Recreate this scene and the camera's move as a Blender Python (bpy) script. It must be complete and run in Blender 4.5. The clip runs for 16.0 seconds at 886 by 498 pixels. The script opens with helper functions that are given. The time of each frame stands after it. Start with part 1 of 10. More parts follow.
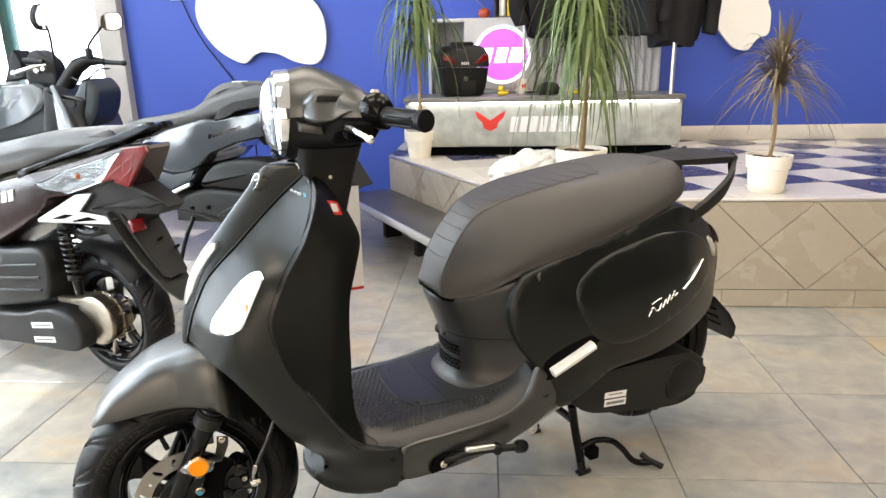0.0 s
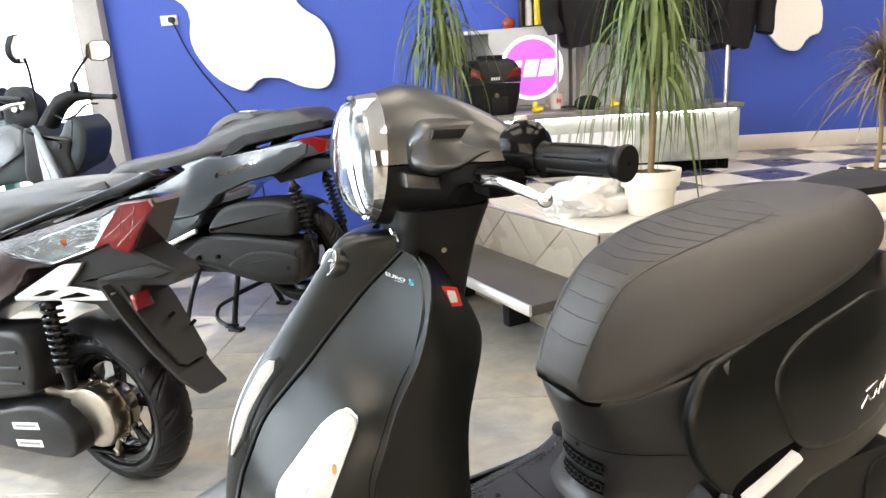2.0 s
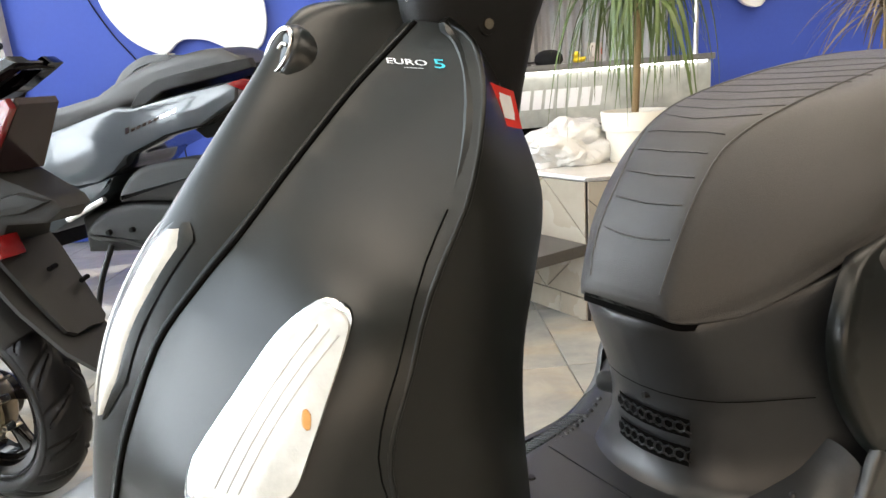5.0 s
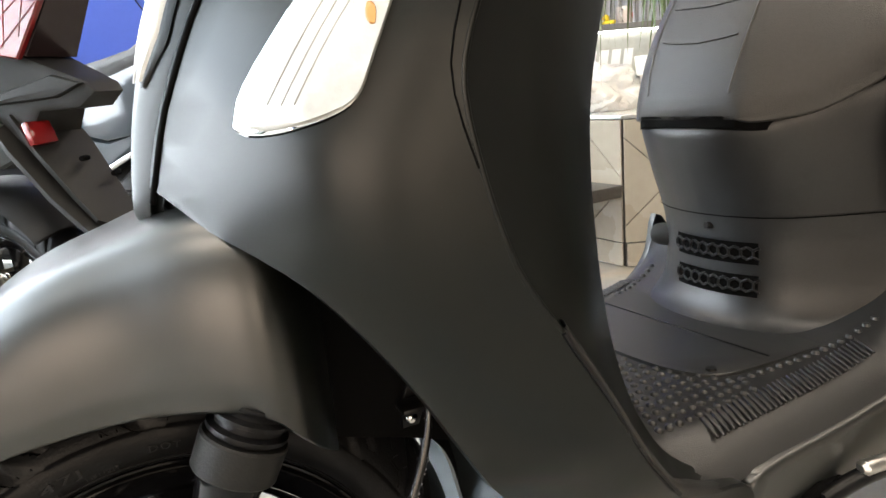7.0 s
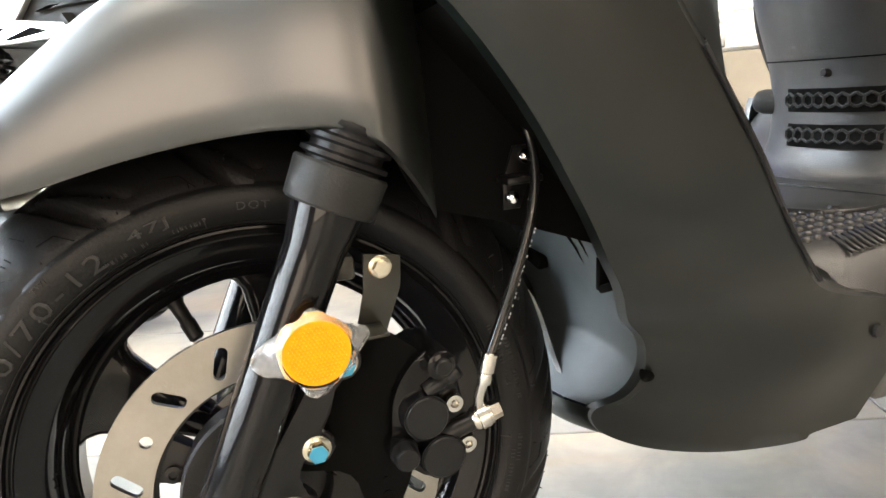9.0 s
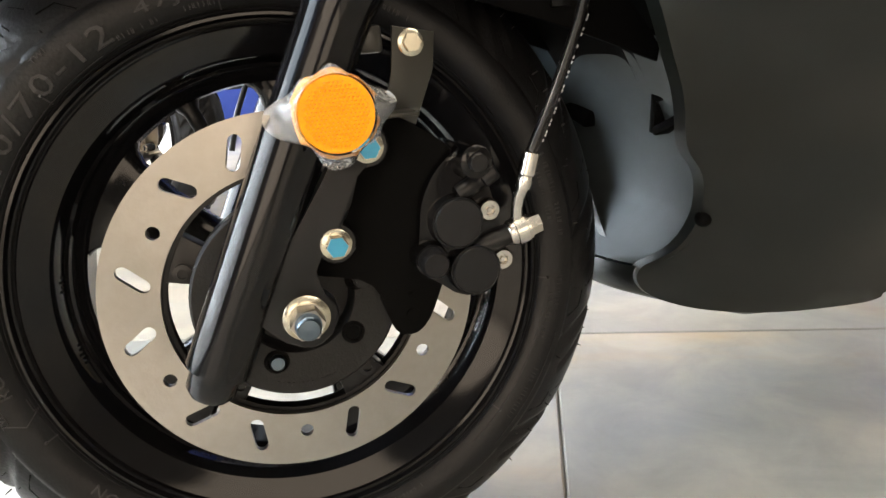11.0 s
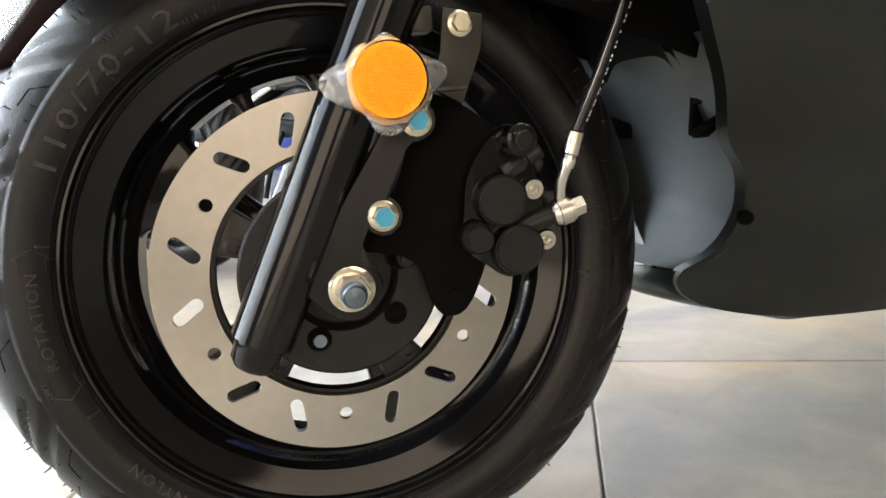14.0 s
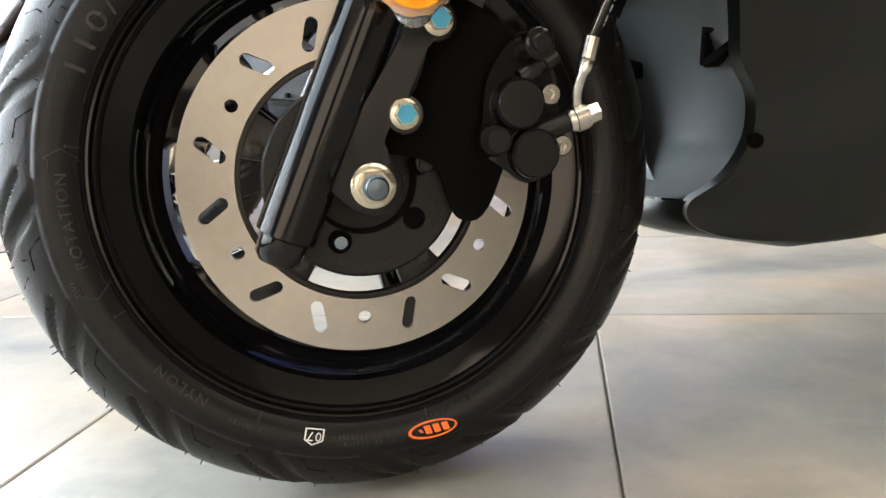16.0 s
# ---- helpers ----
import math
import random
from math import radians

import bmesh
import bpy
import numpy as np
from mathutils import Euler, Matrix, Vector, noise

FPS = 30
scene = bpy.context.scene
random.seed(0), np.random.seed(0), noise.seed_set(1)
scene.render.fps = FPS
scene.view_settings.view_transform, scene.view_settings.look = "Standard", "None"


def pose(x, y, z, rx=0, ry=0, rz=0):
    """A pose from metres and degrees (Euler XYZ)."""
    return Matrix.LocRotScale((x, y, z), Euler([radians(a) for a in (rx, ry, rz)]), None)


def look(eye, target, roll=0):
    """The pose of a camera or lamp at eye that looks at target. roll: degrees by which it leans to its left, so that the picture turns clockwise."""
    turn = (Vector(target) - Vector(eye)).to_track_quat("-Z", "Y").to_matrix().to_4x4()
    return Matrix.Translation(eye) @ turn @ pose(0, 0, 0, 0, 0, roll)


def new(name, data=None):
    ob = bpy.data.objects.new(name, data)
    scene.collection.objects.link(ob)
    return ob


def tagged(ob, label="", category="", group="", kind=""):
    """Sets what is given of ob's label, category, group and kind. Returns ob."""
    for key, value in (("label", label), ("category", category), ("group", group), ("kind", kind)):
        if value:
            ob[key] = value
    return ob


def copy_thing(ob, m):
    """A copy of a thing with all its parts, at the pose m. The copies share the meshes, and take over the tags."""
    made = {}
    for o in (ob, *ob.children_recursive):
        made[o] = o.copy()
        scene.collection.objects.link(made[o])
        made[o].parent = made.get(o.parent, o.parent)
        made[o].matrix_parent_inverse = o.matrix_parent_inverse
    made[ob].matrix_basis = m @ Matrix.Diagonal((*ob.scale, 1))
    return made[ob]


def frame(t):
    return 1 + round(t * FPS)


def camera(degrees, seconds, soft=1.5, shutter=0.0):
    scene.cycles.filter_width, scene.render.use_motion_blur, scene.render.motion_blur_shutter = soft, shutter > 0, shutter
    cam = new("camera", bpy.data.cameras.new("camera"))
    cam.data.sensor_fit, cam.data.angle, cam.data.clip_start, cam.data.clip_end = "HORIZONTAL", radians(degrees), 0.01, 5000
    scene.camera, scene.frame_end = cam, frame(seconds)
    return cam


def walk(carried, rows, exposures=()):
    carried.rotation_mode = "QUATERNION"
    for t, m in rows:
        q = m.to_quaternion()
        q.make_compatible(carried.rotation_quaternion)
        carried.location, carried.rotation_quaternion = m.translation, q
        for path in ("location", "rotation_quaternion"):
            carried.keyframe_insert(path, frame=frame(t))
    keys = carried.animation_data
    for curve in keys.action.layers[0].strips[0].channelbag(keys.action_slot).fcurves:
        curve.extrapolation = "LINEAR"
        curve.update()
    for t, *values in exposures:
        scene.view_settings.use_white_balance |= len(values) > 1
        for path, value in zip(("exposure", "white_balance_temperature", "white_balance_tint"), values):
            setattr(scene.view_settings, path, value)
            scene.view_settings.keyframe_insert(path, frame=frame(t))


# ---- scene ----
cam = camera(67.6, 16.0)
PATH = [
    (0, (0.501, 0.651, 1.09), (0.361, 2.565, 0.529), -1.1),
    (0.5, (0.439, 0.714, 1.1), (0.321, 2.632, 0.545), -0.9),
    (1, (0.339, 0.817, 1.102), (0.265, 2.741, 0.561), -2.4),
    (1.5, (0.269, 0.931, 1.091), (0.194, 2.857, 0.561), -3.3),
    (2, (0.241, 1.093, 1.085), (0.119, 3.023, 0.575), -3.8),
    (2.5, (0.218, 1.231, 1.075), (0.063, 3.164, 0.589), -3.8),
    (3, (0.17, 1.315, 1.045), (0.126, 3.258, 0.573), -4.1),
    (3.5, (0.151, 1.361, 1.021), (0.223, 3.304, 0.554), -4.5),
    (4, (0.151, 1.421, 0.968), (0.226, 3.355, 0.464), -4.6),
    (4.2, (0.147, 1.427, 0.935), (0.221, 3.361, 0.429), -4.5),
    (6.3, (0.101, 1.408, 0.697), (0.144, 3.341, 0.184), -4.3),
    (6.5, (0.095, 1.41, 0.669), (0.132, 3.346, 0.168), -4.3),
    (7, (0.082, 1.411, 0.613), (0.081, 3.354, 0.14), -5.0),
    (7.5, (0.066, 1.41, 0.566), (0.01, 3.357, 0.113), -5.4),
    (8, (0.052, 1.407, 0.527), (-0.052, 3.354, 0.083), -5.3),
    (8.5, (0.039, 1.41, 0.49), (-0.098, 3.35, 0.022), -5.0),
    (9, (0.036, 1.414, 0.461), (-0.131, 3.345, -0.031), -5.3),
    (9.5, (0.036, 1.416, 0.435), (-0.162, 3.339, -0.078), -5.7),
    (10, (0.036, 1.427, 0.404), (-0.191, 3.337, -0.143), -5.4),
    (10.2, (0.035, 1.43, 0.391), (-0.206, 3.335, -0.167), -5.3),
    (12.5, (0.014, 1.422, 0.332), (-0.311, 3.297, -0.284), -3.4),
    (13, (0.013, 1.421, 0.323), (-0.322, 3.309, -0.247), -3.4),
    (13.5, (0.014, 1.418, 0.321), (-0.327, 3.323, -0.182), -3.8),
    (14, (0.016, 1.411, 0.314), (-0.334, 3.337, -0.097), -4.0),
    (14.5, (0.014, 1.407, 0.313), (-0.332, 3.339, -0.073), -4.2),
    (15, (0.013, 1.397, 0.298), (-0.337, 3.333, -0.064), -3.8),
    (15.5, (0.007, 1.39, 0.275), (-0.343, 3.324, -0.09), -3.8),
    (16, (0.007, 1.388, 0.264), (-0.349, 3.31, -0.16), -3.5),
]
walk(cam, [(t, look(eye, target, roll)) for t, eye, target, roll in PATH],
     [(0.0, 0.12), (4.0, 0.08), (6.5, 0.0), (7.5, 0.56), (8.0, 0.8), (9.0, 1.0), (10.0, 0.78), (12.5, 0.52), (15.0, 0.48), (16.0, 0.38)])

# ---- light ----
world = bpy.data.worlds.new("daylight")
scene.world = world
world.use_nodes = True
wn = world.node_tree
sky = wn.nodes.new("ShaderNodeTexSky")
sky.sky_type, sky.sun_disc, sky.sun_elevation, sky.sun_rotation = "NISHITA", False, radians(53.3), radians(-80)
wn.links.new(sky.outputs[0], wn.nodes["Background"].inputs[0])
wn.nodes["Background"].inputs[1].default_value = 0.12


def lamp(name, kind, m, energy, colour, **more):
    d = bpy.data.lights.new(name, kind)
    d.energy, d.color = energy, colour
    if "size" in more:
        d.shape, d.size, d.size_y = "RECTANGLE", more["size"], more.get("size_y", more["size"])
    if "angle" in more:
        d.angle = radians(more["angle"])
    ob = new(name, d)
    ob.matrix_world = m
    return ob


lamp("sun", "SUN", look((-8, 1.6, 10.9), (0, 3.0, 0)), 5.0, (1.0, 0.97, 0.93), angle=0.5)
# Unseen fill lamps behind the viewpoint, inferred from bands reflected in the fender.
lamp("unseen_shopfront_fill", "AREA", look((-1.0, -4.42, 1.5), (-1.0, 0, 1.4)), 62, (1.0, 0.80, 0.60), size=3.3, size_y=2.8)
lamp("unseen_shopfront_fill", "AREA", look((3.05, -4.42, 1.5), (3.05, 0, 1.4)), 36, (1.0, 0.80, 0.58), size=2.6, size_y=2.8)
lamp("window_daylight", "AREA", look((-2.95, 2.0, 1.7), (0, 2.0, 0.9)), 260, (0.78, 0.90, 1.0), size=4.8, size_y=2.6)


# ---- materials ----
def mat(name, colour, rough=0.5, metal=0.0, vary=0.08, grain=40.0, bump=0.0, bump_scale=120.0, coat=0.0, spec=0.5,
        glass=0.0, emit=None, stain=3.0, alpha=1.0, pieces=0.0, sheen=0.0, ior=1.5):
    m = bpy.data.materials.new(name)
    m.use_nodes = True
    nt = m.node_tree
    b = nt.nodes["Principled BSDF"]
    lk = nt.links.new
    b.inputs["Roughness"].default_value = rough
    b.inputs["Metallic"].default_value = metal
    b.inputs["Specular IOR Level"].default_value = spec
    b.inputs["IOR"].default_value = ior
    b.inputs["Coat Weight"].default_value = coat
    b.inputs["Coat Roughness"].default_value = 0.06
    b.inputs["Transmission Weight"].default_value = glass
    b.inputs["Sheen Weight"].default_value = sheen
    b.inputs["Base Color"].default_value = (*colour, 1)
    if emit:
        b.inputs["Emission Color"].default_value = (*emit[:3], 1)
        b.inputs["Emission Strength"].default_value = emit[3]
    if vary or bump:
        tc = nt.nodes.new("ShaderNodeTexCoord")
    if vary:
        n1 = nt.nodes.new("ShaderNodeTexNoise")
        n1.inputs["Scale"].default_value, n1.inputs["Detail"].default_value = grain, 5
        n2 = nt.nodes.new("ShaderNodeTexNoise")
        n2.inputs["Scale"].default_value, n2.inputs["Detail"].default_value = stain, 4
        lk(tc.outputs["Object"], n1.inputs["Vector"])
        lk(tc.outputs["Object"], n2.inputs["Vector"])
        ad = nt.nodes.new("ShaderNodeMath")
        ad.operation = "ADD"
        lk(n1.outputs[0], ad.inputs[0])
        lk(n2.outputs[0], ad.inputs[1])
        last = ad.outputs[0]
        if pieces:
            oi = nt.nodes.new("ShaderNodeObjectInfo")
            mu = nt.nodes.new("ShaderNodeMath")
            mu.operation = "MULTIPLY_ADD"
            mu.inputs[1].default_value = pieces
            lk(oi.outputs["Random"], mu.inputs[0])
            lk(last, mu.inputs[2])
            last = mu.outputs[0]
        mr = nt.nodes.new("ShaderNodeMapRange")
        mr.inputs[1].default_value, mr.inputs[2].default_value = 0.6, 1.4 + pieces
        mr.inputs[3].default_value, mr.inputs[4].default_value = 1 - vary, 1 + vary
        lk(last, mr.inputs[0])
        mx = nt.nodes.new("ShaderNodeVectorMath")
        mx.operation = "SCALE"
        mx.inputs[0].default_value = colour
        lk(mr.outputs[0], mx.inputs["Scale"])
        lk(mx.outputs[0], b.inputs["Base Color"])
        rr = nt.nodes.new("ShaderNodeMapRange")
        rr.inputs[1].default_value, rr.inputs[2].default_value = 0.3, 0.7
        rr.inputs[3].default_value, rr.inputs[4].default_value = max(rough - 0.25 * vary - 0.02, 0.01), min(rough + 0.25 * vary + 0.02, 1)
        lk(n2.outputs[0], rr.inputs[0])
        lk(rr.outputs[0], b.inputs["Roughness"])
    if bump:
        n3 = nt.nodes.new("ShaderNodeTexNoise")
        n3.inputs["Scale"].default_value, n3.inputs["Detail"].default_value = bump_scale, 3
        lk(tc.outputs["Object"], n3.inputs["Vector"])
        bp = nt.nodes.new("ShaderNodeBump")
        bp.inputs["Strength"].default_value, bp.inputs["Distance"].default_value = bump, 0.002
        lk(n3.outputs[0], bp.inputs["Height"])
        lk(bp.outputs[0], b.inputs["Normal"])
    return m


def floor_mat():
    """Cloudy porcelain: long diagonal stains and fine mottling, another cut of it on each tile."""
    m = mat("concrete_look_porcelain", (0.3, 0.29, 0.27), rough=0.3, vary=0, bump=0.05, bump_scale=30)
    nt = m.node_tree
    b = nt.nodes["Principled BSDF"]
    geo = nt.nodes.new("ShaderNodeNewGeometry")
    info = nt.nodes.new("ShaderNodeObjectInfo")
    shift = nt.nodes.new("ShaderNodeVectorMath")
    shift.operation = "SCALE"
    shift.inputs[0].default_value = (31.0, 17.0, 9.0)
    nt.links.new(info.outputs["Random"], shift.inputs["Scale"])
    place = nt.nodes.new("ShaderNodeVectorMath")
    nt.links.new(geo.outputs["Position"], place.inputs[0])
    nt.links.new(shift.outputs[0], place.inputs[1])
    mp = nt.nodes.new("ShaderNodeMapping")
    mp.inputs["Rotation"].default_value = (0, 0, 0.8)
    mp.inputs["Scale"].default_value = (1.0, 2.4, 1.0)
    nt.links.new(place.outputs[0], mp.inputs["Vector"])
    last = None
    for vec, scale, detail, stops in ((mp.outputs[0], 1.7, 6, ((0.29, (0.15, 0.166, 0.175, 1)), (0.44, (0.275, 0.27, 0.25, 1)), (0.57, (0.325, 0.302, 0.26, 1)), (0.74, (0.365, 0.275, 0.17, 1)))),
                                      (place.outputs[0], 11.0, 9, ((0.3, (0.76, 0.77, 0.78, 1)), (0.7, (1.15, 1.13, 1.1, 1))))):
        st = nt.nodes.new("ShaderNodeTexNoise")
        st.inputs["Scale"].default_value, st.inputs["Detail"].default_value, st.inputs["Roughness"].default_value, st.inputs["Distortion"].default_value = scale, detail, 0.6, 0.4
        nt.links.new(vec, st.inputs["Vector"])
        cr = nt.nodes.new("ShaderNodeValToRGB")
        ramp = cr.color_ramp
        while len(ramp.elements) < len(stops):
            ramp.elements.new(0.5)
        for e, (p, c) in zip(ramp.elements, stops):
            e.position, e.color = p, c
        nt.links.new(st.outputs[0], cr.inputs[0])
        if last:
            mu = nt.nodes.new("ShaderNodeVectorMath")
            mu.operation = "MULTIPLY"
            nt.links.new(last, mu.inputs[0])
            nt.links.new(cr.outputs[0], mu.inputs[1])
            last = mu.outputs[0]
        else:
            last = cr.outputs[0]
    nt.links.new(last, b.inputs["Base Color"])
    return m


M_FLOOR = floor_mat()
M_GROUT = mat("grey_grout", (0.26, 0.25, 0.225), 0.8, grain=200)
M_BLUE = mat("blue_wall_paint", (0.036, 0.078, 0.405), 0.6, vary=0.05, bump=0.08, bump_scale=300)
M_WHITE = mat("white_paint", (0.8, 0.79, 0.77), 0.6, vary=0.04, bump=0.05, bump_scale=300)
M_CEIL = mat("white_ceiling_paint", (0.6, 0.58, 0.54), 0.8, vary=0.03)
M_COLUMN = mat("pale_grey_plaster", (0.45, 0.43, 0.41), 0.75, vary=0.07, bump=0.08, bump_scale=200)
M_PANEL = mat("white_wall_board", (0.85, 0.85, 0.83), 0.5, vary=0.02)
M_PLATTILE = mat("beige_porcelain_tile", (0.35, 0.305, 0.24), 0.28, vary=0.08, grain=30, pieces=0.1)
M_PLATGROUT = mat("dark_tile_grout", (0.07, 0.062, 0.055), 0.8)
M_CHK_BLUE = mat("navy_floor_tile", (0.045, 0.043, 0.09), 0.28, vary=0.1, pieces=0.1)
M_CHK_WHITE = mat("pale_floor_tile", (0.62, 0.59, 0.54), 0.16, vary=0.06, pieces=0.08)
M_TREAD = mat("dark_stone_tread", (0.06, 0.055, 0.05), 0.35, vary=0.2, grain=80)
M_ALU = mat("brushed_aluminium", (0.72, 0.71, 0.69), 0.32, 1.0, vary=0.06, grain=90)
M_CHROME = mat("chrome", (0.85, 0.86, 0.87), 0.06, 1.0, vary=0.02)
M_STEEL = mat("brushed_disc_steel", (0.29, 0.275, 0.25), 0.33, 1.0, vary=0.08, grain=160, bump=0.06, bump_scale=400)
tangent = M_STEEL.node_tree.nodes.new("ShaderNodeTangent")
tangent.direction_type, tangent.axis = "RADIAL", "Y"
M_STEEL.node_tree.links.new(tangent.outputs[0], M_STEEL.node_tree.nodes["Principled BSDF"].inputs["Tangent"])
M_STEEL.node_tree.nodes["Principled BSDF"].inputs["Anisotropic"].default_value = 0.75
M_NICKEL = mat("nickel_plated_steel", (0.5, 0.48, 0.44), 0.24, 1.0, vary=0.12, grain=150)
M_ZINC = mat("zinc_plated_steel", (0.48, 0.45, 0.36), 0.25, 1.0, vary=0.1, grain=200)
M_BLUEZINC = mat("blue_paint_mark", (0.035, 0.24, 0.38), 0.3, 0.3, vary=0.2, grain=150)
M_BODY = mat("matt_black_green_paint", (0.0028, 0.0038, 0.0030), 0.35, 0.0, vary=0.06, grain=300, spec=0.95, ior=1.58, bump=0.03, bump_scale=900)
# Body paint copied with weaker reflection, so these panels look shaded.
M_BODY_SHADED = mat("matt_black_green_paint_shaded", (0.0024, 0.0034, 0.0027), 0.31, 0.0, vary=0.06, grain=300, spec=0.42, bump=0.03, bump_scale=900)
M_PLASTIC = mat("textured_black_plastic", (0.0085, 0.0085, 0.0085), 0.46, vary=0.12, grain=300, bump=0.15, bump_scale=700, spec=0.22)
M_PLASTIC_GREY = mat("dark_grey_plastic", (0.016, 0.016, 0.0155), 0.52, spec=0.2, vary=0.1, grain=200, bump=0.12, bump_scale=600)
M_SEAT = mat("black_vinyl", (0.042, 0.040, 0.038), 0.45, vary=0.1, grain=260, bump=0.3, bump_scale=800)
M_THREAD = mat("grey_seat_stitching", (0.09, 0.088, 0.084), 0.8, vary=0.1)
M_RUBBER = mat("black_rubber", (0.0075, 0.0075, 0.008), 0.36, vary=0.2, grain=120, bump=0.12, bump_scale=500, spec=0.17)
M_GLOSS = mat("gloss_black_paint", (0.004, 0.004, 0.0045), 0.09, vary=0.03, spec=0.24)
M_AXLE = mat("dark_blued_steel", (0.1, 0.13, 0.16), 0.3, 1.0, vary=0.1, grain=200)
M_SATIN = mat("satin_black_metal", (0.006, 0.006, 0.0065), 0.3, 0.0, vary=0.06, grain=200, spec=0.25)
# Black plastic; also colours in the shade of recesses, slots and openings.
M_DARK = mat("black_plastic_and_shade", (0.0025, 0.0025, 0.0025), 0.85, vary=0.1, spec=0.06)
M_ORANGE = mat("amber_reflector_plastic", (0.95, 0.345, 0.004), 0.3, vary=0.15, grain=300, spec=0.25)
M_BULB = mat("amber_bulb_glass", (0.5, 0.25, 0.08), 0.2, vary=0.05)
M_TAN = mat("taupe_wall_paint", (0.12, 0.11, 0.1), 0.7, vary=0.06)
M_BEIGE = mat("brown_wall_paint", (0.09, 0.08, 0.07), 0.7, vary=0.05)
M_HOSEPRINT = mat("faint_grey_print", (0.2, 0.2, 0.2), 0.5, vary=0.1)
M_HOSE = mat("glossy_hose_rubber", (0.008, 0.008, 0.0085), 0.17, spec=0.75, vary=0.15, grain=200, bump=0.05, bump_scale=600)
M_MOULDED = mat("moulded_charcoal_plastic", (0.018, 0.0185, 0.019), 0.38, spec=0.6, vary=0.12, grain=260, bump=0.15, bump_scale=700)
M_HEADREF = mat("headlamp_silver", (0.62, 0.66, 0.68), 0.1, 1.0, vary=0.15, grain=60, bump=0.35, bump_scale=90)
M_RED = mat("red_lens_plastic", (0.15, 0.006, 0.007), 0.1, vary=0.3, grain=30, coat=0.5, bump=0.25, bump_scale=45)
M_REDPAINT = mat("red_print", (0.6, 0.03, 0.02), 0.4, vary=0.05)
M_LENS = mat("clear_lens_plastic", (0.95, 0.96, 0.97), 0.03, glass=1.0, vary=0)
M_FILM = mat("clear_plastic_film", (0.9, 0.92, 0.93), 0.08, glass=0.85, vary=0, bump=0.3, bump_scale=60)
M_BAG = mat("thin_milky_plastic", (0.9, 0.88, 0.84), 0.2, glass=0.25, vary=0.05, bump=0.6, bump_scale=40)
# No glow: white colour stands in for bright reflections in clear lenses.
M_LAMPWHITE = mat("white_lens_glare", (0.5, 0.5, 0.47), 0.12, vary=0.3, grain=45, stain=12, coat=0.5, bump=0.3, bump_scale=120)
M_STICKER = mat("white_sticker", (0.78, 0.78, 0.77), 0.5, vary=0.03)
M_PRINT = mat("grey_print", (0.18, 0.18, 0.18), 0.6, vary=0.03)
M_WHITEPRINT = mat("white_print", (0.75, 0.75, 0.75), 0.5, vary=0.05)
# Embossed black rubber, coloured lighter to carry the highlights on its edges.
M_TYREWORD = mat("lightened_tyre_lettering", (0.026, 0.026, 0.0265), 0.42, spec=0.3, vary=0.15, grain=200)
M_ORANGEPRINT = mat("orange_print", (0.85, 0.16, 0.02), 0.5, vary=0.08)
M_TEALPRINT = mat("turquoise_print", (0.03, 0.45, 0.55), 0.4, vary=0.1)
M_BROWN = mat("dark_plum_paint", (0.024, 0.014, 0.015), 0.2, vary=0.05, coat=0.15, spec=0.35)
M_GREYPAINT = mat("gloss_nardo_grey_paint", (0.048, 0.054, 0.060), 0.14, vary=0.03, coat=0.7)
M_GREYMATT = mat("matt_slate_grey_paint", (0.016, 0.021, 0.024), 0.38, vary=0.06, spec=0.3)
M_CASTALU = mat("cast_aluminium", (0.33, 0.29, 0.23), 0.3, 1.0, vary=0.15, grain=60, bump=0.15, bump_scale=300)
M_POT = mat("cream_plastic_pot", (0.78, 0.74, 0.64), 0.35, vary=0.04)
M_SOIL = mat("potting_soil", (0.06, 0.035, 0.02), 0.95, vary=0.4, grain=60, bump=1.0, bump_scale=120)
M_LEAF = mat("green_leaf", (0.085, 0.125, 0.03), 0.4, vary=0.45, grain=10, stain=4)
M_LEAF_DRY = mat("bronze_leaf", (0.13, 0.1, 0.06), 0.45, vary=0.35, grain=10, stain=4)
M_TRUNK = mat("tan_plant_stem", (0.25, 0.17, 0.08), 0.8, vary=0.25, grain=40, bump=0.5, bump_scale=90)
M_PODFRONT = mat("grey_concrete_laminate", (0.37, 0.38, 0.345), 0.4, vary=0.34, grain=16, stain=6)
M_PODTOP = mat("dark_grey_counter_top", (0.16, 0.155, 0.15), 0.3, vary=0.08)
M_JACKET = mat("black_textile", (0.009, 0.009, 0.0105), 0.8, vary=0.2, grain=60, bump=0.3, bump_scale=250, spec=0.25)
M_PINK = mat("lit_magenta_sign_face", (0.6, 0.12, 0.75), 0.4, vary=0.03, emit=(0.6, 0.16, 0.8, 0.75))
M_LITWHITE = mat("lit_white_sign_edge", (0.9, 0.9, 0.9), 0.4, vary=0.02, emit=(1.0, 0.95, 1.0, 1.3))
M_LED = mat("white_led_strip", (1, 1, 1), 0.5, vary=0, emit=(1.0, 0.97, 0.9, 11.0))
M_YELLOW = mat("yellow_plastic", (0.75, 0.55, 0.02), 0.35, vary=0.06)
M_CERAMIC = mat("printed_white_ceramic", (0.62, 0.55, 0.5), 0.2, vary=0.05)
M_SHELFBOX = mat("dark_wooden_box", (0.06, 0.045, 0.035), 0.6, vary=0.2)
M_GREYBOARD = mat("grey_display_board", (0.52, 0.52, 0.53), 0.45, vary=0.06)
M_FRAME = mat("teal_window_frame", (0.05, 0.2, 0.2), 0.4, vary=0.08)
